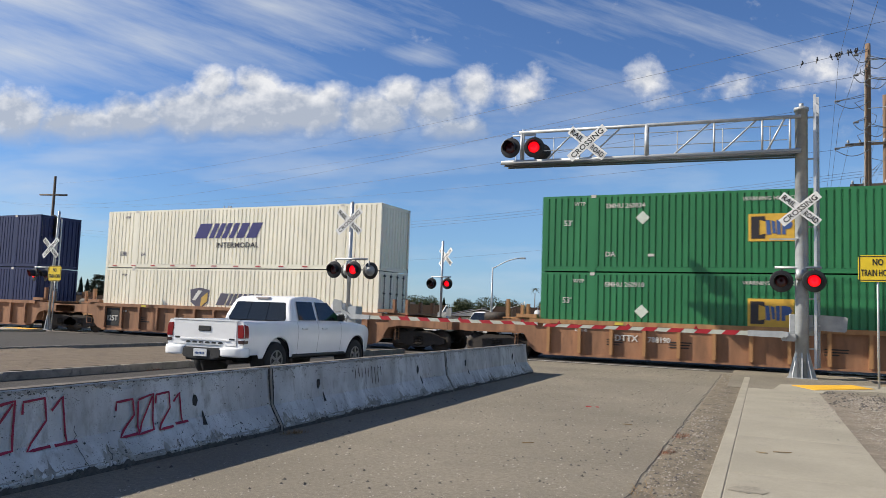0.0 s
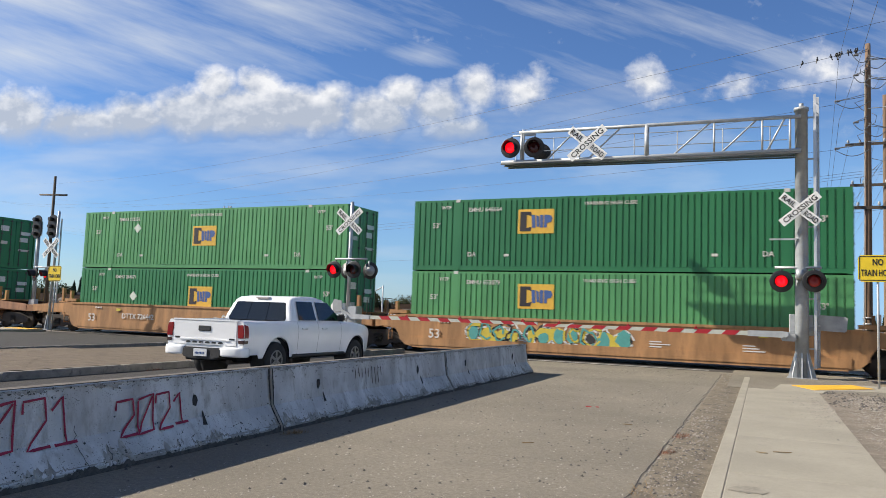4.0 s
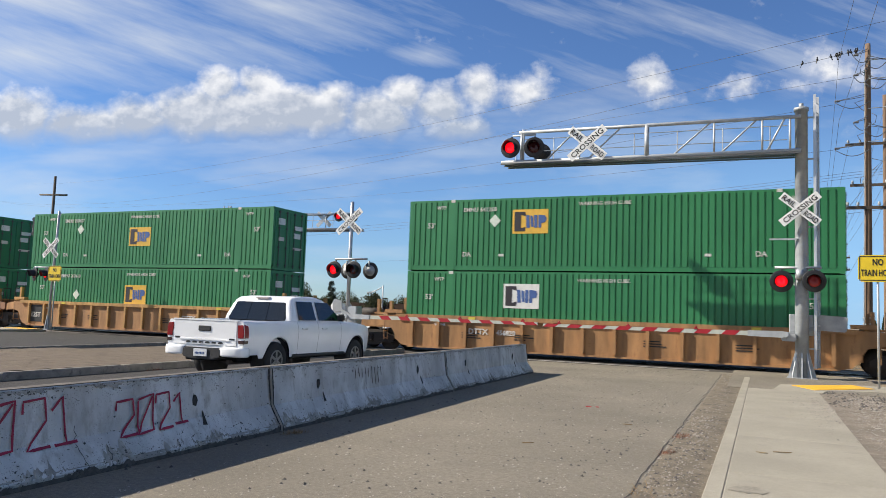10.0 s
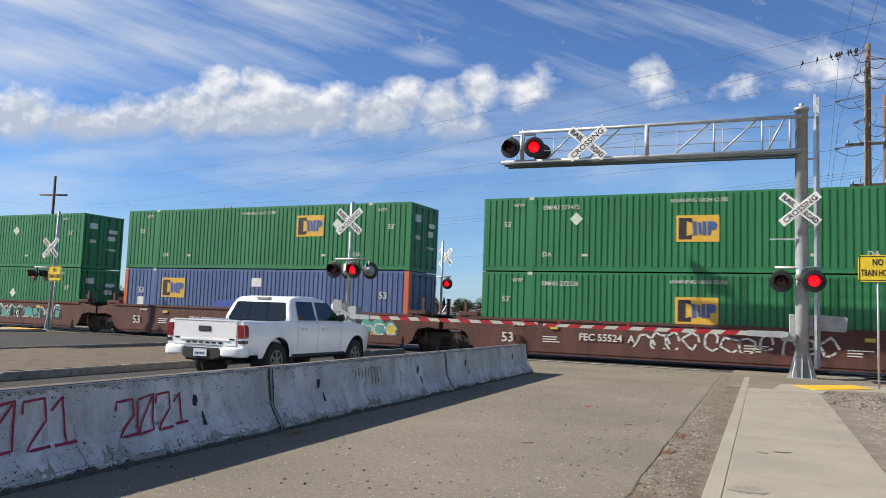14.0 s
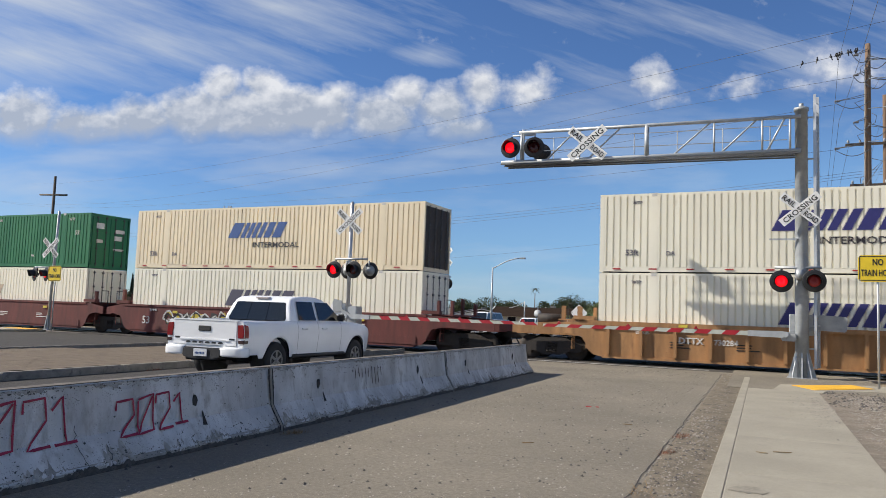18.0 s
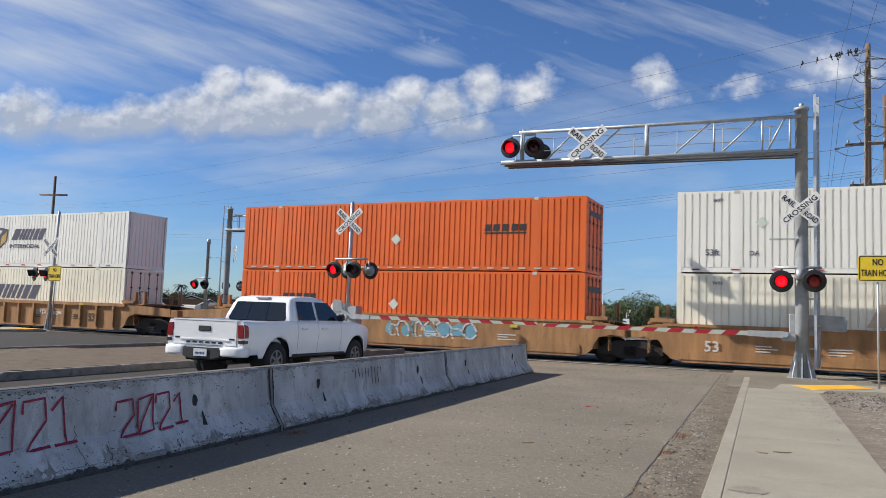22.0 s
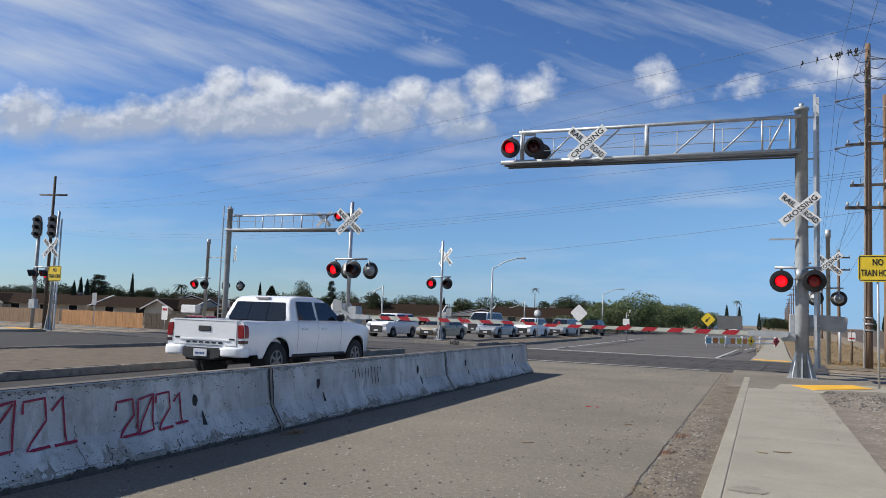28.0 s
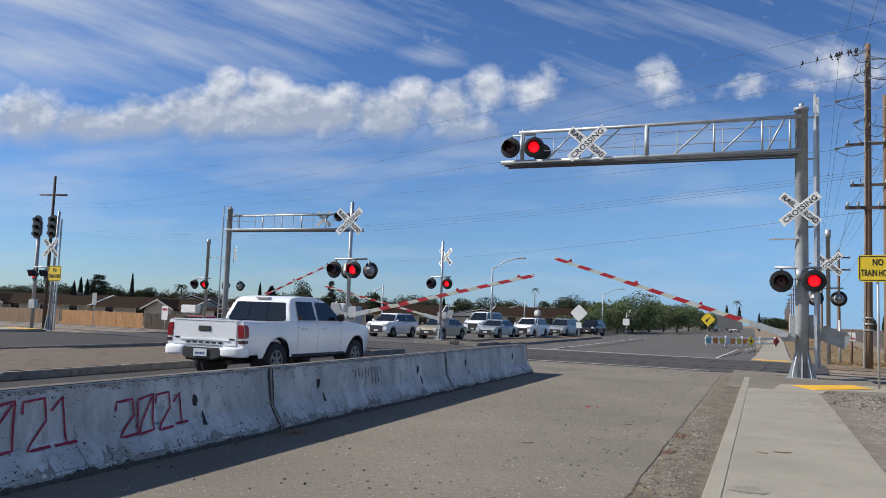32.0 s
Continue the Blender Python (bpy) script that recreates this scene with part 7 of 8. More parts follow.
bm = bmesh.new()
box(bm, -14.2, -10.2, 139.9, 140.1, .75, 3.0)
t = solid("billboard", bm, surface("grey_board_paint", (0.13, 0.135, 0.14), 0.8, scale=0.6, vary=0.12, bump=0.05), "grey back of a low billboard", "billboard")
for x in (-13.5, -10.9):
    bm = bmesh.new()
    box(bm, x - .1, x + .1, 140.1, 140.3, -.15, 2.9)
    part("post", bm, M_DULL, t)

# ---- timber fence ----
M_BOARD = surface("fresh_fence_board", (0.5, 0.27, 0.12), 0.85, scale=2, vary=0.25, stretch=(4, 4, .5), bump=0.2, piece=0.35)
M_GREYBOARD = surface("grey_fence_board", (0.3, 0.205, 0.13), 0.9, scale=2, vary=0.3, stretch=(4, 4, .5), bump=0.2, piece=0.4)


def fence(p, q, material, label, z=-1.1, high=1.65, board=.17):
    p, q = Vector((*p, z)), Vector((*q, z))
    long = (q - p).length
    d = (q - p).normalized()
    t = thing("timber_fence", pose(p.x, p.y, z, 0, 0, math.degrees(math.atan2(d.y, d.x))), label, "fence")
    mesh = bmesh.new()
    prism(mesh, [(0, 0), (board - .012, 0), (board - .012, high - .03), (board * .8, high), (board * .2, high), (0, high - .03)], -.012, .012)
    shared = finish(mesh, "board")
    n = int(long / board)
    for i in range(n):
        part("board", shared, material, t, at=pose(i * board, random.uniform(-.008, .008), random.uniform(-.03, .03)))
    for i in range(int(long / 2.4) + 1):
        bm = bmesh.new()
        box(bm, i * 2.4 - .05, i * 2.4 + .05, .02, .12, 0, high - .1)
        part("post", bm, material, t)


fence((-101, 62), (-78.2, 62.0), M_GREYBOARD, "weathered grey-brown timber fence")
fence((-78.0, 62.1), (-65.2, 62.1), M_BOARD, "fresh orange-brown timber fence")
fence((-65.0, 62.1), (-57, 62.1), M_TIE, "dark stained timber fence")

# ---- houses ----
M_ROOF = surface("brown_shingle_roof", (0.038, 0.026, 0.019), 0.97, spec=0.03, scale=1.2, vary=0.25, stretch=(1, 1, 5), bump=0.4, grain=12, piece=0.2)
M_STUCCO = surface("pale_stucco", (0.5, 0.46, 0.38), 0.9, scale=1, vary=0.12, bump=0.3, piece=0.3)
M_STUCCO2 = surface("white_stucco", (0.68, 0.67, 0.63), 0.9, scale=1, vary=0.1, bump=0.3)


def house(x, y, z, turn, long, deep, eave, ridge, wall, label, gable=True, fronts=()):
    t = thing("ranch_house", pose(x, y, z, 0, 0, turn), label, "house", "houses beyond the tracks")
    bm = bmesh.new()
    box(bm, -long / 2, long / 2, -deep / 2, deep / 2, 0, eave)
    part("wall", bm, wall, t)
    over = .6
    hip = 0 if gable else deep / 2
    bm = bmesh.new()
    L_, D_ = long / 2 + over, deep / 2 + over
    low = [bm.verts.new(v) for v in ((-L_, -D_, eave - .12), (L_, -D_, eave - .12), (L_, D_, eave - .12), (-L_, D_, eave - .12))]
    rid = [bm.verts.new(v) for v in ((-L_ + hip, 0, ridge), (L_ - hip, 0, ridge))]
    for f in ((low[0], low[1], rid[1], rid[0]), (low[2], low[3], rid[0], rid[1]), (low[1], low[2], rid[1]), (low[3], low[0], rid[0]), (low[3], low[2], low[1], low[0])):
        bm.faces.new(f)
    part("roof", bm, M_ROOF, t, "brown shingle roof")
    if gable:
        for s in (-1, 1):
            bm = bmesh.new()
            prism(bm, [(-deep / 2, eave), (deep / 2, eave), (0, ridge - .25)], -.02, .02, Matrix.Translation((s * (L_ + .01), 0, 0)) @ Matrix.Rotation(radians(90), 4, "Z"))
            part("gable_wall", bm, wall, t)
            bm = bmesh.new()
            for e in (-1, 1):
                rod(bm, (s * (L_ + .05), e * D_, eave - .1), (s * (L_ + .05), 0, ridge + .02), .09, n=4)
            part("barge_board", bm, M_STUCCO2, t, "white barge board")
    for i in range(max(2, int(long / 4))):
        xx = -long / 2 + (i + .5) * long / max(2, int(long / 4))
        bm = bmesh.new()
        box(bm, xx - .6, xx + .6, -deep / 2 - .03, -deep / 2 + .02, 1.0, 2.1)
        w = part("window", bm, M_GLASS, t)
        bm = bmesh.new()
        for a, b, c, e in ((-.68, .68, .92, 1.0), (-.68, .68, 2.1, 2.18), (-.68, -.6, 1.0, 2.1), (.6, .68, 1.0, 2.1)):
            box(bm, xx + a, xx + b, -deep / 2 - .06, -deep / 2 + .02, c, e)
        part("window_frame", bm, M_STUCCO2, w)
    for fx, fw in fronts:
        rz = eave + (ridge - eave) * .8
        y0, y1 = -deep / 2 - 1.5, -deep * .1
        bm = bmesh.new()
        prism(bm, [(fx - fw / 2, 0), (fx + fw / 2, 0), (fx + fw / 2, eave), (fx, rz - .1), (fx - fw / 2, eave)], y0 + .4, y1)
        part("front_gable", bm, wall, t, "stucco front gable")
        bm = bmesh.new()
        prism(bm, [(fx - fw / 2 - .5, eave - .3), (fx, rz - .12), (fx + fw / 2 + .5, eave - .3), (fx + fw / 2 + .5, eave - .12), (fx, rz + .08), (fx - fw / 2 - .5, eave - .12)], y0, y1)
        part("gable_roof", bm, M_ROOF, t, "brown shingle gable roof")
        bm = bmesh.new()
        prism(bm, [(fx - fw / 2 - .5, eave - .32), (fx, rz - .16), (fx + fw / 2 + .5, eave - .32), (fx + fw / 2 + .5, eave - .12), (fx, rz + .06), (fx - fw / 2 - .5, eave - .12)], y0 - .05, y0 - .005)
        part("barge_board", bm, M_STUCCO2, t, "pale barge board")
    bm = bmesh.new()
    box(bm, long * .18, long * .18 + .7, .4, 1.1, eave, ridge + .3)
    part("chimney", bm, M_BARE, t)


house(-95, 74, -1.1, 16, 17, 9, 2.3, 3.6, M_STUCCO, "low ranch house with a brown shingle roof and white gable", True, ((-5.5, 4.5),))
house(-78, 77, -1.1, 14, 13, 9, 2.2, 3.5, M_STUCCO, "low ranch house with a brown shingle roof", True, ((3.2, 3.6),))
house(-84, 92, -1.1, -70, 9, 10, 2.6, 4.1, M_STUCCO, "ranch house gable end behind the fence")
house(-60, 80, -1.1, 16, 17, 10, 2.2, 3.7, M_STUCCO2, "ranch house with a long brown roof", False)
house(-58, 104, -1.1, 15, 16, 9, 2.5, 4.0, M_STUCCO, "ranch house with a brown roof behind the queue")
house(-47, 112, -1.1, -60, 10, 10, 2.5, 3.6, M_STUCCO2, "white-gabled ranch house behind the queue")
house(-43, 128, -1.1, 12, 16, 9, 2.5, 4.0, M_STUCCO2, "ranch house with a brown roof")
house(-36, 108, -.6, 8, 11, 8, 2.3, 3.6, M_STUCCO, "ranch house with a brown roof beyond the median")
house(-29.5, 112, -.15, 8, 11, 8, 2.2, 3.2, M_STUCCO, "ranch house with a tan wall beyond the median")
house(-125, 62, -1.1, 30, 22, 9, 2.4, 3.4, M_STUCCO, "low ranch house at the edge of the estate")
bm = bmesh.new()
box(bm, -30, -29.8, 104, 190, -.15, 1.3)
solid("garden_wall", bm, M_GREYBOARD, "grey-brown garden fence along the far road", "fence")
# ---- trees ----
def foliage(name, c):
    w = Nodes(name)
    geo = w.add("ShaderNodeNewGeometry")
    col = w.mix(geo.outputs["Random Per Island"], rgb(c, .5), rgb(c, 1.45))
    info = w.add("ShaderNodeObjectInfo")
    col = w.mix(w.math("MULTIPLY", info.outputs["Random"], .4), col, rgb((c[0] * 1.3, c[1] * .9, c[2] * .7), .7))
    w.put(w.bsdf.inputs["Base Color"], col)
    w.bsdf.inputs["Roughness"].default_value = .7
    w.bsdf.inputs["Specular IOR Level"].default_value = .25
    return w.mat


M_LEAF = foliage("dark_green_leaves", (0.052, 0.07, 0.03))
M_LEAF2 = foliage("bright_green_leaves", (0.125, 0.17, 0.075))
M_CYPRESS = foliage("cypress_needles", (0.022, 0.036, 0.02))
M_PALM = foliage("palm_fronds", (0.07, 0.085, 0.035))
M_BARK = surface("grey_brown_bark", (0.12, 0.09, 0.065), 0.95, scale=4, vary=0.3, bump=0.5)


def leaf(bm, r, p, size):
    a = Vector((r.gauss(0, 1), r.gauss(0, 1), r.gauss(0, .6))).normalized()
    b = a.orthogonal().normalized()
    b.rotate(Matrix.Rotation(r.uniform(0, 6.28), 3, a))
    c = a.cross(b)
    s = size * r.uniform(.6, 1.3)
    bm.faces.new([bm.verts.new(p + b * s), bm.verts.new(p + c * s * .6 + a * s * .2), bm.verts.new(p - b * s), bm.verts.new(p - c * s * .6 + a * s * .2)])


def crown_mesh(seed, lobes, leaves, size, flat=1.0):
    """A crown one unit high and wide, of many leaf clumps gathered on several lobes."""
    r = random.Random(seed)
    bm = bmesh.new()
    cs = [(Vector((r.uniform(-.3, .3), r.uniform(-.3, .3), r.uniform(.25, .8))), r.uniform(.16, .3)) for _ in range(lobes)]
    for _ in range(leaves):
        c, q = r.choice(cs)
        d = Vector((r.gauss(0, 1), r.gauss(0, 1), r.gauss(0, 1))).normalized()
        leaf(bm, r, c + d * q * (r.random() ** .35) * Vector((1, 1, flat)).z, size)
    return finish(bm, "crown")


CROWNS = [crown_mesh(40 + i, 13 + i, 6500, .021) for i in range(5)]
r0 = random.Random(5)
bm = bmesh.new()
for _ in range(900):
    h = r0.random()
    a = r0.uniform(0, 6.28)
    w = .5 * (1 - h) ** .6 * min(1, h * 6 + .3) * r0.uniform(.6, 1)
    leaf(bm, r0, Vector((w * math.cos(a), w * math.sin(a), h)), .07)
SPIRE = finish(bm, "crown")
bm = bmesh.new()
for k in range(26):
    a, up = r0.uniform(0, 6.28), r0.uniform(-.6, 1.0)
    for j in range(7):
        f0, f1 = j / 7, (j + 1) / 7
        bend = lambda f: Vector((math.cos(a) * f * .5, math.sin(a) * f * .5, .5 + (up * f - 1.0 * f * f) * .45))
        p, q = bend(f0), bend(f1)
        side = Vector((-math.sin(a), math.cos(a), 0)) * .045 * (1 - f0 * .7)
        bm.faces.new([bm.verts.new(v) for v in (p + side, q + side * .8 + Vector((0, 0, -.02)), q, p)])
        bm.faces.new([bm.verts.new(v) for v in (p, q, q - side * .8 + Vector((0, 0, -.02)), p - side)])
FRONDS = finish(bm, "crown")


def tree(x, y, z, high, wide, kind="round", bright=False, n=[0]):
    n[0] += 1
    names = {"round": ("broadleaf_tree", "leafy green tree with an uneven rounded crown"), "spire": ("cypress", "slim dark green cypress"), "palm": ("palm_tree", "tall palm with a small feathery crown"), "pine": ("pine_tree", "layered dark pine tree")}
    t = thing(names[kind][0], pose(x, y, z, 0, 0, n[0] * 47 % 360), names[kind][1], "tree", "trees on the skyline")
    bm = bmesh.new()
    th = high * {"round": .45, "spire": .3, "palm": .9, "pine": .8}[kind]
    thick = .5 if kind == "palm" else 1.0
    rod(bm, (0, 0, 0), (0, 0, th), (high * .022 + .06) * thick, (high * .012 + .03) * thick, n=8)
    if kind == "round":
        for i in range(4):
            a = i * 1.7 + n[0]
            rod(bm, (0, 0, th * .7), (math.cos(a) * wide * .25, math.sin(a) * wide * .25, high * .65), high * .012, high * .006, n=6)
    part("trunk", bm, M_BARK, t)
    if kind == "round":
        part("crown", CROWNS[n[0] % 5], M_LEAF2 if bright else M_LEAF, t, "", Matrix.Translation((0, 0, 0)) @ Matrix.Diagonal((wide, wide, high, 1)))
    elif kind == "spire":
        part("crown", SPIRE, M_CYPRESS, t, "", pose(0, 0, high * .06) @ Matrix.Diagonal((wide, wide, high * .95, 1)))
    elif kind == "palm":
        part("crown", FRONDS, M_PALM, t, "", pose(0, 0, high - wide * .55) @ Matrix.Diagonal((wide, wide, wide, 1)))
    else:
        for i in range(6):
            k = i / 6
            part("crown", CROWNS[(n[0] + i) % 4], M_CYPRESS, t, "", pose(0, 0, high * (.3 + .11 * i)) @ Matrix.Diagonal((wide * (1 - k * .75), wide * (1 - k * .75), high * .16, 1)))


# ---- birds on the wire ----
def bird(p, turn):
    t = thing("small_bird", Matrix.Translation(p) @ pose(0, 0, -.02, 0, -48, turn) @ Matrix.Scale(.72, 4), "small dark bird perched on the wire", "bird", "birds on the wire")
    bm = bmesh.new()
    lathe(bm, [(.0, -.12), (.05, -.08), (.075, 0), (.06, .07), (.0, .12)], "X", 10, (0, 0, .1))
    part("body", bm, M_BLACK, t)
    bm = bmesh.new()
    lathe(bm, [(.0, -.05), (.04, -.02), (.04, .02), (.0, .05)], "X", 8, (.11, 0, .18))
    part("head", bm, M_BLACK, t)
    bm = bmesh.new()
    prism(bm, [(-.1, .09), (-.26, .03), (-.25, .0), (-.08, .06)], -.03, .03)
    part("tail", bm, M_BLACK, t)


def on_wire(k):
    a, b, sag = Vector(BIRDLINE[0]), Vector(BIRDLINE[1]), BIRDLINE[2]
    return a.lerp(b, k) - Vector((0, 0, sag * 4 * k * (1 - k)))


for i, k in enumerate((.0166, .0125, .009, .0075, .0069, .0061, .0055, .0041, .0036, .0021, .0013)):
    bird(on_wire(k), (i * 67) % 360)


def skyline():
    rr = random.Random(12)

    def at(px, d):
        """Place d metres off at a bearing given in degrees east of the camera's axis."""
        a = YAW + radians(px)
        return d * math.sin(a), d * math.cos(a)
    rows = [(-29.3, 3.6, 4, "round"), (-28.2, 4.0, 5, "round"), (-26.7, 5.2, 6, "round"), (-25.9, 4.8, 5, "round"), (-25.4, 5.2, 1.5, "spire"), (-25.0, 5.6, 1.5, "spire"), (-24.6, 5.4, 1.5, "spire"), (-24.2, 5.1, 1.5, "spire"), (-23.9, 6.4, 6, "pine"),
            (-22.8, 4.7, 4, "round"), (-21.8, 6.6, 1.1, "spire"), (-20.9, 5.0, 5, "round"), (-19.8, 4.5, 5, "round"), (-18.6, 5.3, 2.6, "palm"), (-17.6, 4.6, 5, "round"), (-16.3, 4.6, 5, "round"), (-13.2, 6.2, 1.2, "spire"), (-12.4, 5.3, 4, "spire"), (-11.3, 5.1, 5, "round"),
            (-9.8, 6.6, 4.6, "round"), (-8.7, 5.0, 5, "round"), (-8.1, 7.2, 3.0, "pine"), (-7.0, 5.2, 5, "round"), (-5.2, 6.2, 5.5, "round"), (-3.8, 4.6, 4, "round"), (-2.5, 5.6, 7, "round"), (-1.2, 5.2, 5, "round"), (.2, 4.8, 1.4, "spire"), (1.2, 5.3, 5, "round"), (2.2, 4.5, 5, "round"),
            (3.6, 5.5, 6, "round"), (4.8, 5.1, 5, "round"), (5.8, 5.0, 5, "round"), (6.9, 7.2, 1.5, "palm"), (8.0, 5.2, 5, "round"), (9.4, 6.6, 7, "round"), (10.4, 6.2, 7, "round"), (11.4, 5.4, 4, "pine"), (12.4, 4.8, 6, "round")]
    for b, h, w, kind in rows:
        d = 128 + rr.uniform(-10, 14)
        x, y = at(b, d)
        low = lift(x, y)
        k = d / 122
        tree(x, y, low, (h * .86 + (.9 if low < -.5 else -.3)) * k, w * k * .95, kind)
        if kind == "round":
            x, y = at(b + .6, d + 14)
            tree(x, y, lift(x, y), (h * .62 + .5) * k, w * 1.1 * k, "round")
    for x, y, h, w in ((-21.8, 88, 2.6, 4), (-21.2, 93, 3.0, 5), (-21.0, 99, 3.9, 6), (-20.2, 106, 4.8, 7), (-20.0, 115, 6.4, 7), (-19.4, 125, 5.9, 7), (-19.0, 136, 6.0, 7), (-18.6, 148, 5.8, 7), (-18.4, 162, 5.6, 7), (-18.2, 180, 5.6, 7), (-18.6, 200, 5.5, 7)):
        tree(x - 3.5, y, -.15, h * .9, w, "round", True)
    tree(-19.5, 215, -.15, 6.5, 1.6, "spire"), tree(-18.0, 236, -.15, 6.5, 1.8, "spire"), tree(-16.2, 205, -.15, 7.5, 2.4, "palm"), tree(-13, 240, -.15, 5, 1.4, "spire")
    for i in range(9):
        tree(-14.5 + i * 1.6, 330 + i * 9, -.15, 5.6 - i * .3, 8, "round")
    for i in range(12):
        tree(30 + i * 9.5, 470 + (i * 37) % 40, -.15, 9 + (i * 13) % 5, 5 if i % 3 else 8, "spire" if i % 3 else "round")
    for i in range(26):
        x, y = at(-33 + i * 1.75, 230 + (i * 53) % 60)
        if x < -30:
            tree(x, y, lift(x, y), 4.6 + (i * 29) % 30 / 12, 12, "round")


skyline()

# ---- gravel, weeds, litter ----
def pebbles(name, count, place, size, material, label, seed):
    r = random.Random(seed)
    verts, faces = [], []
    for _ in range(count):
        x, y, z = place(r)
        s = size * (.35 + 1.1 * r.random() ** 2)
        a = r.uniform(0, 6.28)
        b = len(verts)
        for i in range(5):
            k = a + i * 1.257
            verts.append((x + s * math.cos(k) * r.uniform(.7, 1.2), y + s * math.sin(k) * r.uniform(.7, 1.2), z))
        verts.append((x + s * .2 * r.uniform(-1, 1), y, z + s * r.uniform(.5, 1.0)))
        faces += [(b + i, b + (i + 1) % 5, b + 5) for i in range(5)]
    data = bpy.data.meshes.new(name)
    data.from_pydata(verts, [], faces)
    data.materials.append(material)
    return tagged(new(name, data), label, "gravel", kind="stuff")


M_DARKSTONE = surface("dark_ballast_stone", (0.1, 0.09, 0.08), 0.9, scale=4, vary=0.4, bump=0.3)
M_PALESTONE = surface("pale_grit", (0.38, 0.345, 0.295), 0.9, scale=4, vary=0.3)


def gutter(r):
    y = r.uniform(4, 26) if r.random() < .5 else r.uniform(5, 14)
    k = min(1, max(0, r.gauss(.45, .28)))
    x = -1.08 - .053 * y + .6 * k
    return (x, y, drift_height(x, y) - .002)


def drift_height(x, y):
    """Height of the soil that has drifted into the gutter."""
    k = (x + 1.08 + .053 * y) / .62
    band = max(0, 1 - abs(k - .55 - .25 * noise.noise(Vector((1.3, y * .7, 2)))) * 2.1)
    rough = .5 + .9 * noise.noise(Vector((x * 3, y * 1.6, 4))) + .45 * noise.noise(Vector((x * 13, y * 9, 1)))
    return .0095 + max(0, .03 * band * rough)


bm = bmesh.new()
drift = [[bm.verts.new((-1.1 - .053 * y + .7 * k / 16, y, drift_height(-1.1 - .053 * y + .7 * k / 16, y) if k else -.01)) for k in range(17)] for y in steps(5.5, 26, 420)]
for a, b in zip(drift, drift[1:]):
    for k in range(16):
        bm.faces.new((a[k], a[k + 1], b[k + 1], b[k])).smooth = True
M_SOIL = surface("gutter_soil", (0.205, 0.175, 0.133), 0.97, scale=3, vary=0.35, stain=(0.11, 0.09, 0.066), amount=0.25, bump=0.8, grain=45, spec=0.1, speck=0.5, pits=0.6)
solid("soil_drift", bm, M_SOIL, "brown soil and grit drifted along the kerb", "soil", kind="structure")
pebbles("gutter_grit", 2200, gutter, .006, M_PALESTONE, "pale grit along the gutter", 11)
pebbles("gutter_stones", 800, gutter, .018, M_DARKSTONE, "dark small stones along the gutter", 12)
pebbles("gutter_gravel", 1700, gutter, .016, M_STONE, "loose gravel and grit along the gutter", 1)
pebbles("verge_gravel", 9000, lambda r: (lambda y: (1.2 - .05 * y + abs(r.gauss(0, 1.4)), y, .028))(r.uniform(6, 21)), .02, M_STONE, "loose gravel beside the footpath", 2)
pebbles("verge_stones", 420, lambda r: (lambda y: (.36 + r.random() ** 1.5 * 2.2, y, .025))(r.uniform(17, 21)), .045, M_DARKSTONE, "broken dark stones at the edge of the footpath", 6)
pebbles("lane_grit", 2600, lambda r: (lambda y: (r.uniform(-5.2, -1.3) + ROADSLOPE * y * .5, y, .004))(4.5 + 21 * r.random() ** 1.4), .0105, M_PALESTONE, "scattered pale grit on the lane", 3)
pebbles("lane_stones", 1100, lambda r: (lambda y: (-1.5 - .053 * y - 4.6 * r.random() ** 1.5, y, .004))(r.uniform(5, 26)), .017, M_DARKSTONE, "scattered dark pebbles on the lane", 4)
pebbles("path_gravel", 900, lambda r: (lambda y: (1.24 - .05 * y - abs(r.gauss(0, .3)), y, .051))(r.gauss(16.5, 1.6)), .014, M_STONE, "gravel spilled over the footpath edge", 14)
pebbles("track_ballast", 9000, lambda r: (r.uniform(-48, -33.3), r.uniform(26.4, 32.5), -.09), .05, M_DARKSTONE, "crushed stone ballast beside the rails", 5)
pebbles("track_ballast_east", 5000, lambda r: (r.uniform(1.6, 8), r.uniform(27, 37.5), -.1), .05, M_DARKSTONE, "crushed stone ballast east of the road", 7)
M_WEED = foliage("dry_red_weed", (0.2, 0.085, 0.05))
M_STRAW = foliage("straw_grass", (0.27, 0.195, 0.1))


def weeds(name, count, place, high, material, label, seed):
    r = random.Random(seed)
    verts, faces = [], []
    for _ in range(count):
        x, y, z = place(r)
        a, h = r.uniform(0, 6.28), high * r.uniform(.4, 1.2)
        lean = h * r.uniform(.3, 2.2 if high < .1 else .9)
        b = len(verts)
        w = .004 + high * .012
        verts += [(x - w * math.sin(a), y + w * math.cos(a), z), (x + w * math.sin(a), y - w * math.cos(a), z), (x + lean * math.cos(a), y + lean * math.sin(a), z + h)]
        faces.append((b, b + 1, b + 2))
    data = bpy.data.meshes.new(name)
    data.from_pydata(verts, [], faces)
    data.materials.append(material)
    return tagged(new(name, data), label, "weeds", kind="stuff")


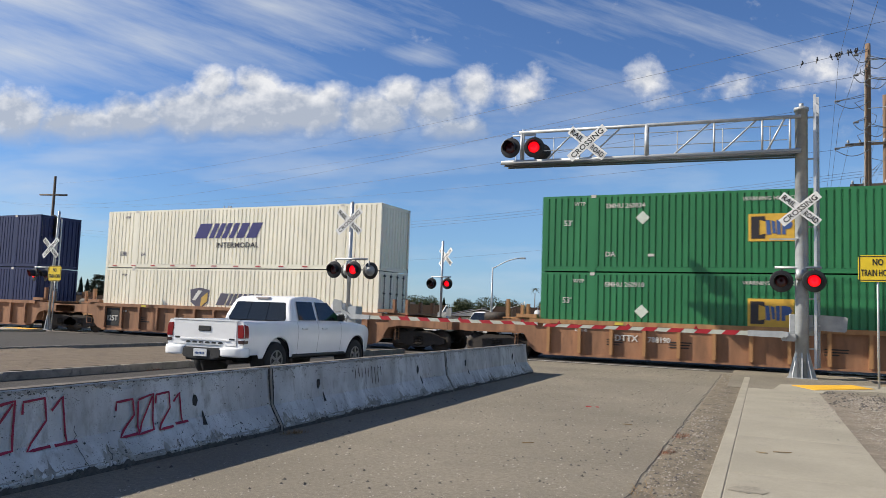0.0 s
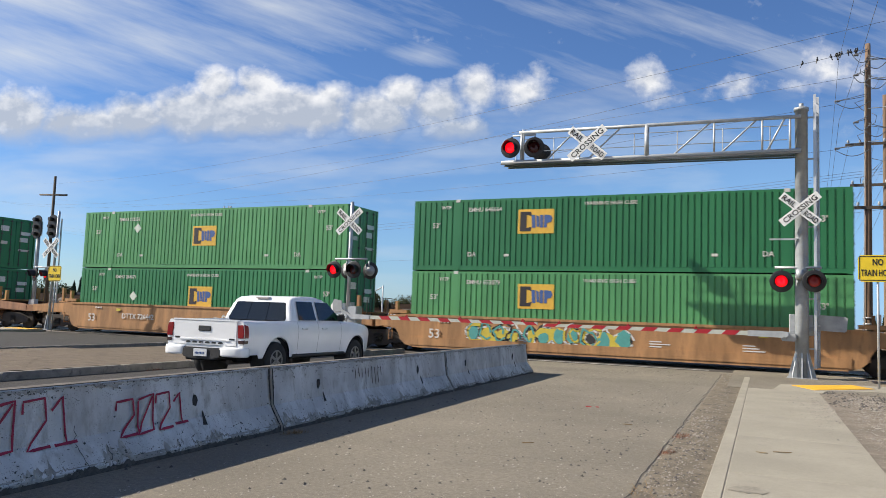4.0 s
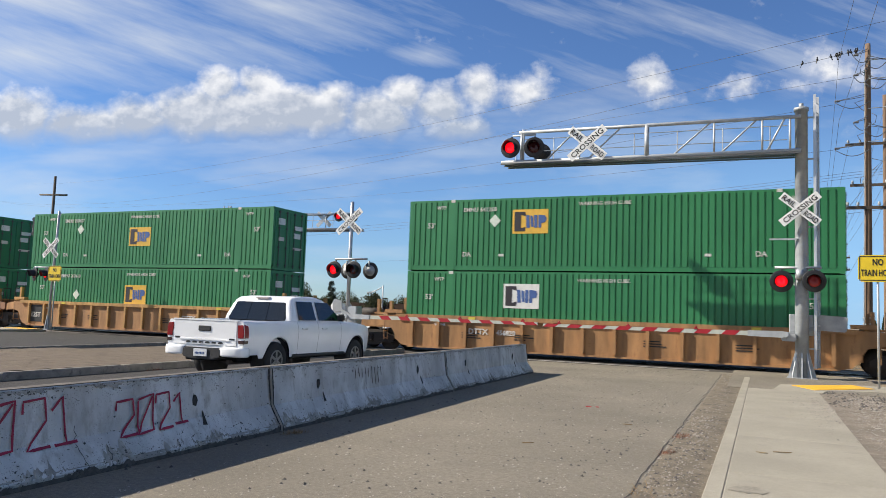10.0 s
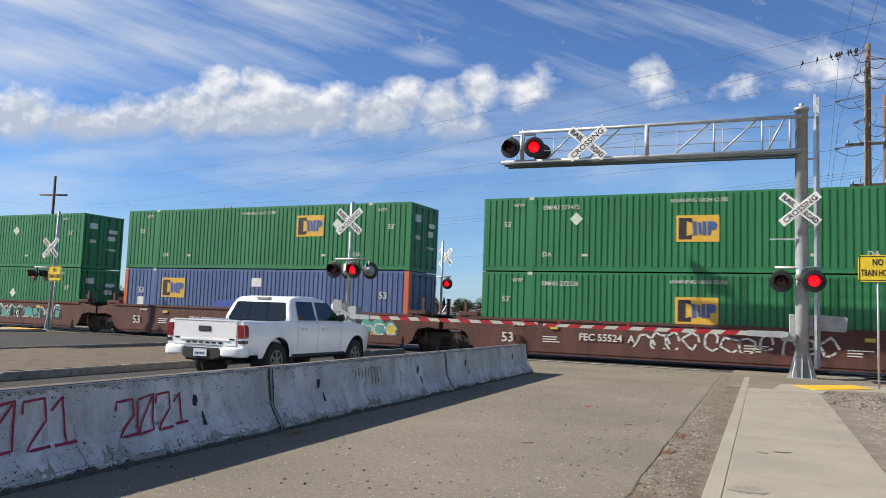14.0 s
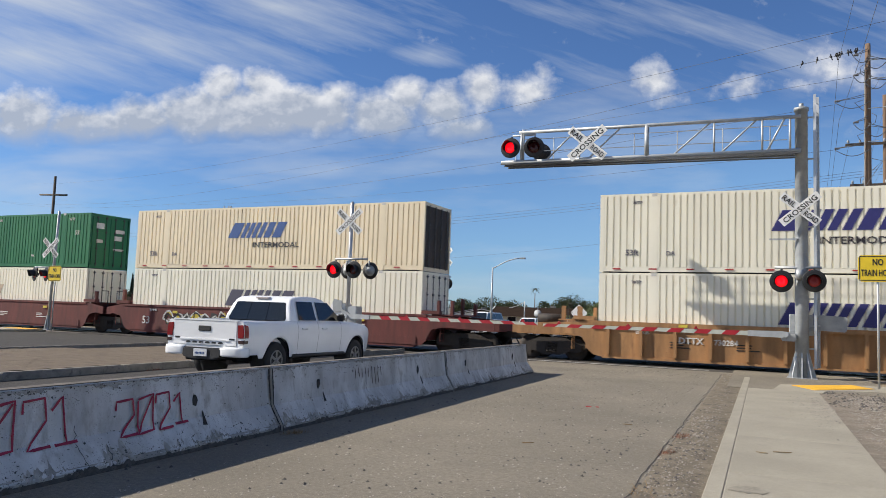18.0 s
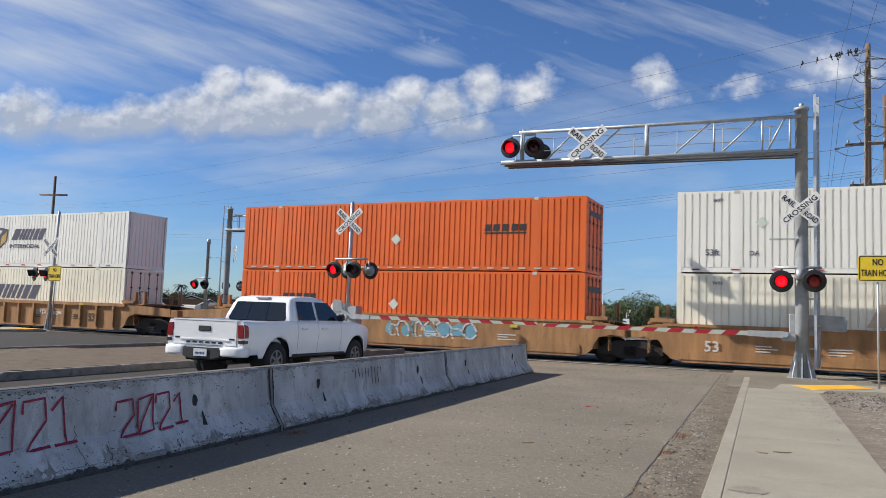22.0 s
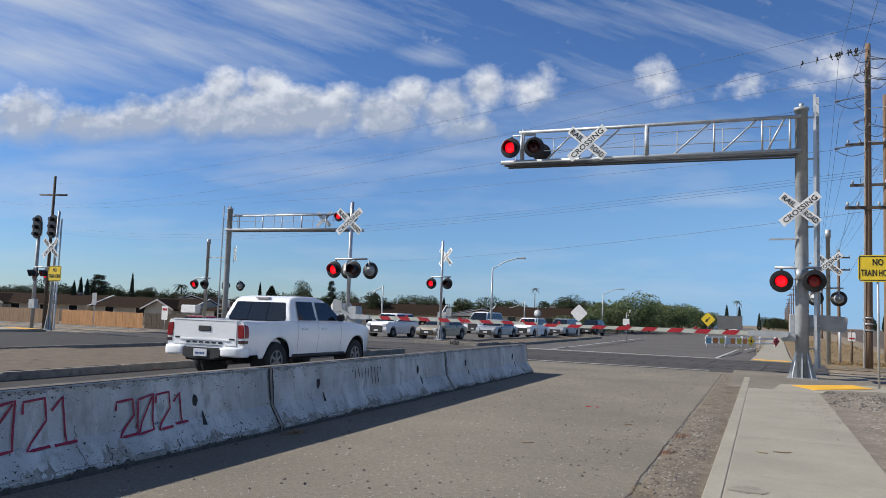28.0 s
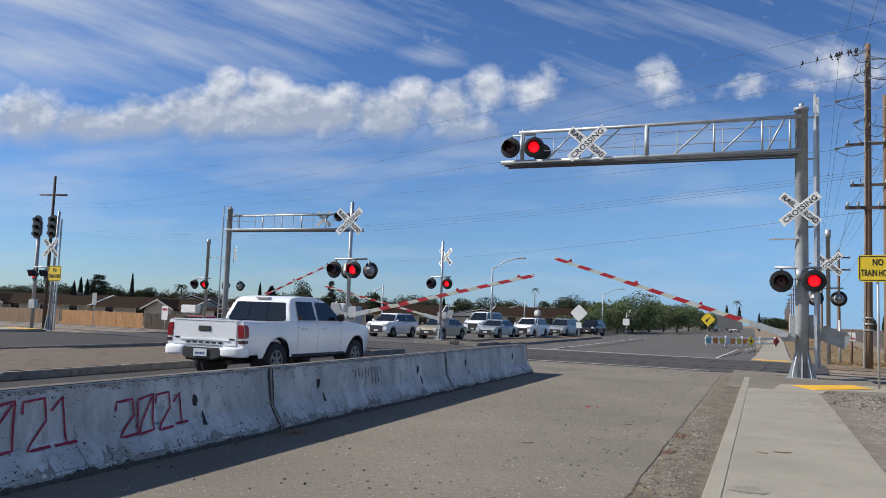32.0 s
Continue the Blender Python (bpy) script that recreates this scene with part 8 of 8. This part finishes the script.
for k, (x, y, s, n) in enumerate(((-1.56, 9.7, .1, 110), (-1.6, 11.2, .12, 110), (-1.4, 7.3, .16, 70), (-5.9, 8.25, .1, 140), (-13.3, 13.0, .2, 120))):
    weeds("dry_weed", n, lambda r: (r.gauss(x, s * .5), r.gauss(y, s), lift(x, y)), .05, M_WEED if k < 2 or k == 4 else M_STRAW, "clump of dry reddish weed in the joint" if k < 2 else "clump of dry straw weed", 20 + k)
weeds("dry_grass", 16000, lambda r: (lambda y: (1.3 + r.random() * 4.5 - .03 * y + .6, y, lift(0, y) - .03))(38.5 + 70 * r.random() ** 2), .17, M_STRAW, "dry straw-coloured grass along the verge", 31)
weeds("bank_grass", 7000, lambda r: (lambda x, y: (x, y, lift(x, y) - .03))(r.uniform(-84, -36), r.uniform(40, 62)), .12, M_STRAW, "thin dry grass on the bank", 32)
for x, y, c, w in ((-3.6, 13.9, M_RED, .05), (-3.45, 13.95, M_RED, .03)):
    bm = bmesh.new()
    prism(bm, [(-w, -w * .4), (w * .8, -w * .5), (w, w * .3), (-w * .6, w * .5)], .0, .012, Matrix(((1, 0, 0, 0), (0, 0, 1, 0), (0, 1, 0, 0), (0, 0, 0, 1))))
    solid("plastic_scrap", bm, M_RED, "scrap of broken red plastic on the lane", "litter", pose(x, y, .006))
M_CRACK = surface("tar_crack", (0.05, 0.045, 0.04), 0.9, scale=8, vary=0.3)


def crack(p, q, w, seed, label="dark crack in the asphalt"):
    r = random.Random(seed)
    p, q = Vector((*p, .0)), Vector((*q, 0))
    d = (q - p).normalized()
    s = Vector((-d.y, d.x, 0))
    n = 90
    pts = [p.lerp(q, i / n) + s * (r.gauss(0, .008) + .05 * noise.noise(Vector((i * .35, seed, 0)))) for i in range(n + 1)]
    bm = bmesh.new()
    a = [bm.verts.new(v + s * w * r.uniform(.3, 1) + Vector((0, 0, .008))) for v in pts]
    b = [bm.verts.new(v - s * w * r.uniform(.3, 1) + Vector((0, 0, .008))) for v in pts]
    for i in range(n):
        bm.faces.new((a[i], a[i + 1], b[i + 1], b[i]))
    solid("pavement_crack", bm, M_CRACK, label, "crack", kind="structure")


crack((-1.46, 6.5), (-2.51, 26.2), .009, 1, "dark joint between lane and gutter")
crack((-3.9, 8.2), (-1.7, 8.65), .006, 2)
crack((-7.0, 24.0), (-2.3, 23.6), .012, 4)

for x, y, w, a in ((-.3, 10.39, .11, 20), (-.52, 10.2, .07, -12), (-3.2, 9.4, .08, 40), (-2.5, 12.0, .07, 10), (-7.6, 9.6, .1, 30)):
    bm = bmesh.new()
    prism(bm, [(-w, 0), (-w * .4, .012), (w * .5, .014), (w, .004), (w * .4, -.012), (-w * .5, -.01)], .0, .008, Matrix(((1, 0, 0, 0), (0, 0, 1, 0), (0, 1, 0, 0), (0, 0, 0, 1))))
    solid("dry_leaf", bm, M_STRAW, "curled dry leaf lying on the ground", "litter", pose(x, y, .055 if x > -1 else .006 + lift(x, y), 0, 0, a))
# ---- clouds ----
def cloud_dome():
    bm = bmesh.new()
    uv = bm.loops.layers.uv.new("sky")
    right = Vector((math.cos(YAW), -math.sin(YAW), 0))
    fwd = (AIM - EYE).normalized()
    up = right.cross(fwd)
    c, s = math.cos(radians(LEAN)), math.sin(radians(LEAN))
    right, up = right * c + up * s, up * c - right * s
    grid = []
    for j in range(31):
        el = radians(-1 + j * 1.4)
        row = []
        for i in range(57):
            az = YAW + radians(-56 + i * 2)
            d = Vector((math.sin(az) * math.cos(el), math.cos(az) * math.cos(el), math.sin(el)))
            row.append((bm.verts.new(d * 3200), (7.84 + 13.66 * d.dot(right) / d.dot(fwd), 4.41 - 13.66 * d.dot(up) / d.dot(fwd))))
        grid.append(row)
    for a, b in zip(grid, grid[1:]):
        for i in range(56):
            cs = (a[i], a[i + 1], b[i + 1], b[i])
            f = bm.faces.new([v for v, _ in cs])
            for loop, (_, at) in zip(f.loops, cs):
                loop[uv].uv = at
    w = Nodes("cloud_vapour")
    at = w.add("ShaderNodeTexCoord").outputs["UV"]

    def blobs(rows):
        total = None
        for cx, cy, rx, ry, amp in rows:
            sub = w.n.new("ShaderNodeVectorMath")
            sub.operation = "SUBTRACT"
            w.put(sub.inputs[0], at)
            sub.inputs[1].default_value = (cx, cy, 0)
            div = w.n.new("ShaderNodeVectorMath")
            div.operation = "DIVIDE"
            w.put(div.inputs[0], sub.outputs[0])
            div.inputs[1].default_value = (rx, ry, 1)
            ln = w.n.new("ShaderNodeVectorMath")
            ln.operation = "LENGTH"
            w.put(ln.inputs[0], div.outputs[0])
            v = w.math("MULTIPLY", w.math("SUBTRACT", 1.0, ln.outputs["Value"], True), amp)
            total = v if total is None else w.math("MAXIMUM", total, v)
        return total
    heap = blobs([(.25, 2.05, .9, .72, 1.35), (-.8, 2.1, 1.2, .75, 1.3), (1.4, 2.2, 1.4, .5, 1.15), (2.4, 2.1, 1.0, .55, 1.15), (3.4, 1.98, 1.2, .68, 1.35), (3.8, 1.52, .55, .48, 1.25), (4.55, 1.5, .55, .48, 1.25), (4.4, 1.98, 1.7, .68, 1.5), (5.4, 1.98, 1.4, .62, 1.35), (5.8, 1.68, .55, .36, 1.0), (6.6, 2.05, 1.1, .6, 1.2),
                  (7.1, 1.68, .6, .5, 1.15), (7.7, 1.9, .8, .6, 1.15), (8.4, 1.6, .5, .55, 1.05), (8.0, 2.3, .9, .45, .9), (9.25, 1.6, .75, .5, .85), (9.5, 1.3, .3, .3, .6), (11.45, 1.42, .55, .48, .9), (11.65, 1.75, .5, .32, .5), (13.0, 1.52, .75, .3, .6), (14.55, 1.2, .85, .55, .7), (14.3, 1.5, .7, .3, .5), (15.3, 1.3, .7, .5, .5)])
    veil = blobs([(.1, -.2, 6.5, 1.5, .95), (2.2, .75, 4.6, 1.0, .8), (.3, .9, 4.0, 1.2, .9), (4.8, .1, 4.2, .9, .65), (4.8, 2.35, 6.5, .8, .75), (.4, 3.3, 2.4, .55, .9), (1.0, 2.8, 2.8, .5, .65), (5.0, 2.95, 4.4, .55, .75), (7.7, 2.65, 2.8, .8, .75), (10.4, 2.3, 3.4, .9, .7), (12.6, 3.55, 1.9, .2, .9), (10.6, 3.0, 2.4, .5, .65),
                  (11.2, 1.75, 3.0, .7, .5), (14.6, 1.25, 2.2, 1.1, .5), (7.5, .95, .8, .3, .6), (7, 4.5, 9, .3, .3), (9.3, 4.95, 12, .3, .4), (12, 5.1, 5, .4, .45), (2.4, 3.9, 6, .5, .35), (12.3, .5, 5.0, .7, .3)])
    soft = w.stretch(at, 1, 1.2, 1)
    puff = w.noise(soft, 1.7, 7.0, .52)
    puff2 = w.noise(soft, 4.6, 5.0, .6)
    moved = w.n.new("ShaderNodeVectorMath")
    moved.operation = "ADD"
    w.put(moved.inputs[0], soft)
    moved.inputs[1].default_value = (-.07, -.15, 0)
    above = w.noise(moved.outputs[0], 1.7, 7.0, .52)
    lumps = w.math("ADD", w.math("MULTIPLY", w.math("SUBTRACT", puff, .5), 1.15), w.math("MULTIPLY", w.math("SUBTRACT", puff2, .5), .6))
    body = w.math("ADD", w.math("MULTIPLY", heap, 1.18), lumps)
    down = w.n.new("ShaderNodeSeparateXYZ")
    w.put(down.inputs[0], at)
    floor_ = w.ramp(w.math("ADD", down.outputs["Y"], w.math("MULTIPLY", w.math("SUBTRACT", puff2, .5), .35)), 2.85, 2.2)
    dense = w.math("MULTIPLY", w.ramp(body, .14, .88), w.math("ADD", w.math("MULTIPLY", floor_, .8), .2))
    slant = w.n.new("ShaderNodeMapping")
    w.put(slant.inputs[0], at)
    slant.inputs["Rotation"].default_value = (0, 0, radians(-19))
    streak = w.noise(w.stretch(slant.outputs[0], .2, 1.5, 1), 1.2, 9.0, .6)
    level = w.noise(w.stretch(at, .35, 1.6, 1), 1.3, 6.0, .55)
    high = w.ramp(down.outputs["Y"], 2.2, 1.2)
    grain = w.math("ADD", w.math("MULTIPLY", streak, high), w.math("MULTIPLY", level, w.math("SUBTRACT", 1.0, high)))
    thin = w.ramp(w.math("ADD", veil, w.math("MULTIPLY", w.math("SUBTRACT", grain, .5), 2.3)), .1, 1.15)
    haze = w.math("MULTIPLY", thin, w.math("ADD", w.math("MULTIPLY", high, .24), .46))
    cover = w.math("MAXIMUM", w.math("MULTIPLY", dense, .85), haze, True)
    # Sunlit tops and grey undersides are put into the cloud's colour.
    height = w.math("MULTIPLY", w.math("SUBTRACT", 1.85, down.outputs["Y"]), .3)
    shade = w.math("ADD", w.math("ADD", w.math("MULTIPLY", w.math("SUBTRACT", puff, above), .9), height), w.math("MULTIPLY", w.math("SUBTRACT", puff2, .5), .25))
    edge = w.math("MULTIPLY", w.ramp(body, 1.5, .4), .06)
    lit = w.ramp(w.math("ADD", shade, edge), -.06, .26)
    tint = w.mix(lit, (.43, .48, .57, 1), (.86, .88, .91, 1))
    tint = w.mix(w.ramp(w.math("SUBTRACT", w.math("MULTIPLY", dense, 2.0), haze), .0, .4), (.6, .66, .74, 1), tint)
    # Added blue glow that brightens the sky low on the right.
    low = w.math("MULTIPLY", w.math("MULTIPLY", w.ramp(down.outputs["Y"], 1.6, 4.6), w.ramp(down.outputs["X"], 5.0, 13.5)), .72)
    tint = w.mix(w.math("DIVIDE", cover, w.math("ADD", w.math("ADD", cover, low), .001), True), (.27, .53, .88, 1), tint)
    cover = w.math("SUBTRACT", 1.0, w.math("MULTIPLY", w.math("SUBTRACT", 1.0, cover), w.math("SUBTRACT", 1.0, low)), True)
    glow_ = w.add("ShaderNodeEmission", Color=tint, Strength=.81)
    clear = w.add("ShaderNodeBsdfTransparent")
    mixed = w.n.new("ShaderNodeMixShader")
    w.put(mixed.inputs[0], cover), w.put(mixed.inputs[1], clear.outputs[0]), w.put(mixed.inputs[2], glow_.outputs[0])
    w.put(w.n["Material Output"].inputs["Surface"], mixed.outputs[0])
    return solid("cloud_backdrop", bm, w.mat, "scattered white cumulus and thin high cloud, with an added blue glow low on the right", "clouds", kind="structure")


CLOUDS = cloud_dome()


def fill_dome():
    """An unseen glowing cloud sheet added behind as fill light, clear round the sun."""
    bm = bmesh.new()
    grid = []
    for j in range(14):
        el = radians(3 + j * 5.3)
        row = []
        for i in range(40):
            az = YAW + radians(152 + i * 2.5)
            row.append(bm.verts.new(Vector((math.sin(az) * math.cos(el), math.cos(az) * math.cos(el), math.sin(el))) * 3300))
        grid.append(row)
    for a, b in zip(grid, grid[1:]):
        for i in range(39):
            bm.faces.new((a[i], a[i + 1], b[i + 1], b[i]))
    w = Nodes("unseen_fill_glow")
    at = w.add("ShaderNodeTexCoord").outputs["Object"]
    cover = w.math("MULTIPLY", w.ramp(w.noise(w.stretch(at, 1, 1, 2.2), .0011, 6.0, .55), .38, .6), .85)
    # Emission of the added sheet; it lifts faces turned towards the camera.
    glow_ = w.add("ShaderNodeEmission", Color=(.94, .95, .97, 1), Strength=0.52)
    clear = w.add("ShaderNodeBsdfTransparent")
    mixed = w.n.new("ShaderNodeMixShader")
    w.put(mixed.inputs[0], cover), w.put(mixed.inputs[1], clear.outputs[0]), w.put(mixed.inputs[2], glow_.outputs[0])
    w.put(w.n["Material Output"].inputs["Surface"], mixed.outputs[0])
    return solid("fill_dome", bm, w.mat, "unseen glowing cloud sheet added behind the view as fill light", "clouds", kind="structure")


fill_dome()
pavers()


# ---- movement ----
PLACE = [(0, 257.07), (1, 235.18), (2, 213.38), (3, 191.52), (3.5, 180.69), (4.5, 158.7), (5.5, 136.75), (6, 126.01), (7, 104.56), (8, 83.33), (9, 62.42), (10, 41.32), (11, 21.15), (12, 0.29), (13, -20.41), (14, -40.99),
         (14.5, -51.22), (15.5, -71.59), (16.5, -91.86), (17, -102.14), (18, -122.3), (19, -142.3), (20, -162.16), (21, -181.9), (22, -201.61), (23, -220.6), (24, -240.03), (25, -259.3), (26, -278.3), (28, -316.2), (30, -353.9), (32, -391.4)]


BEAT, PHASE = 1.1905, 0.445  # the lamps' beat: the eastern lamp of each pair is lit in its first half


def motions():
    for ob in BOXES + CARS:
        x, y, z = ob.location
        walk(ob, [(t, pose(x + d, y, z)) for t, d in PLACE])
    walk(CLOUDS, [(0, pose(0, 0, 0)), (16, pose(0, 0, 0, 0, 0, -.42)), (32, pose(0, 0, 0, 0, 0, -.85))])
    for arm, (x, y, z), way, turns in GATES:
        walk(arm, [(t, pose(x, y, z, 0, -way * d, 0)) for t, d in turns])
    for drum, beat, turn in PAIRS:
        x, y, z = drum.location
        rows, k, shown = [], 0, 0
        first = BEAT * (1 - PHASE)
        t, on_right = first - BEAT / 2 * 2, True
        while t < 33:
            lit = on_right == (beat == "R")
            goal = 0 if lit else 180
            if not rows:
                rows.append((0, goal))
                base = goal
            else:
                while base % 360 != goal:
                    for step in (0, 60, 120, 180):
                        rows.append((max(0, t - .03 + step / 1800), base + step))
                    base += 180
            t += BEAT / 2
            on_right = not on_right
        rows = [r for r in rows if r[0] <= 32] + [(32, [r for r in rows if r[0] <= 32][-1][1])]
        seen = {}
        for t, d in rows:
            seen[frame(t)] = (t, d)
        walk(drum, [(t, pose(x, y, z, 0, 0, turn + d)) for t, d in sorted(seen.values())])


motions()
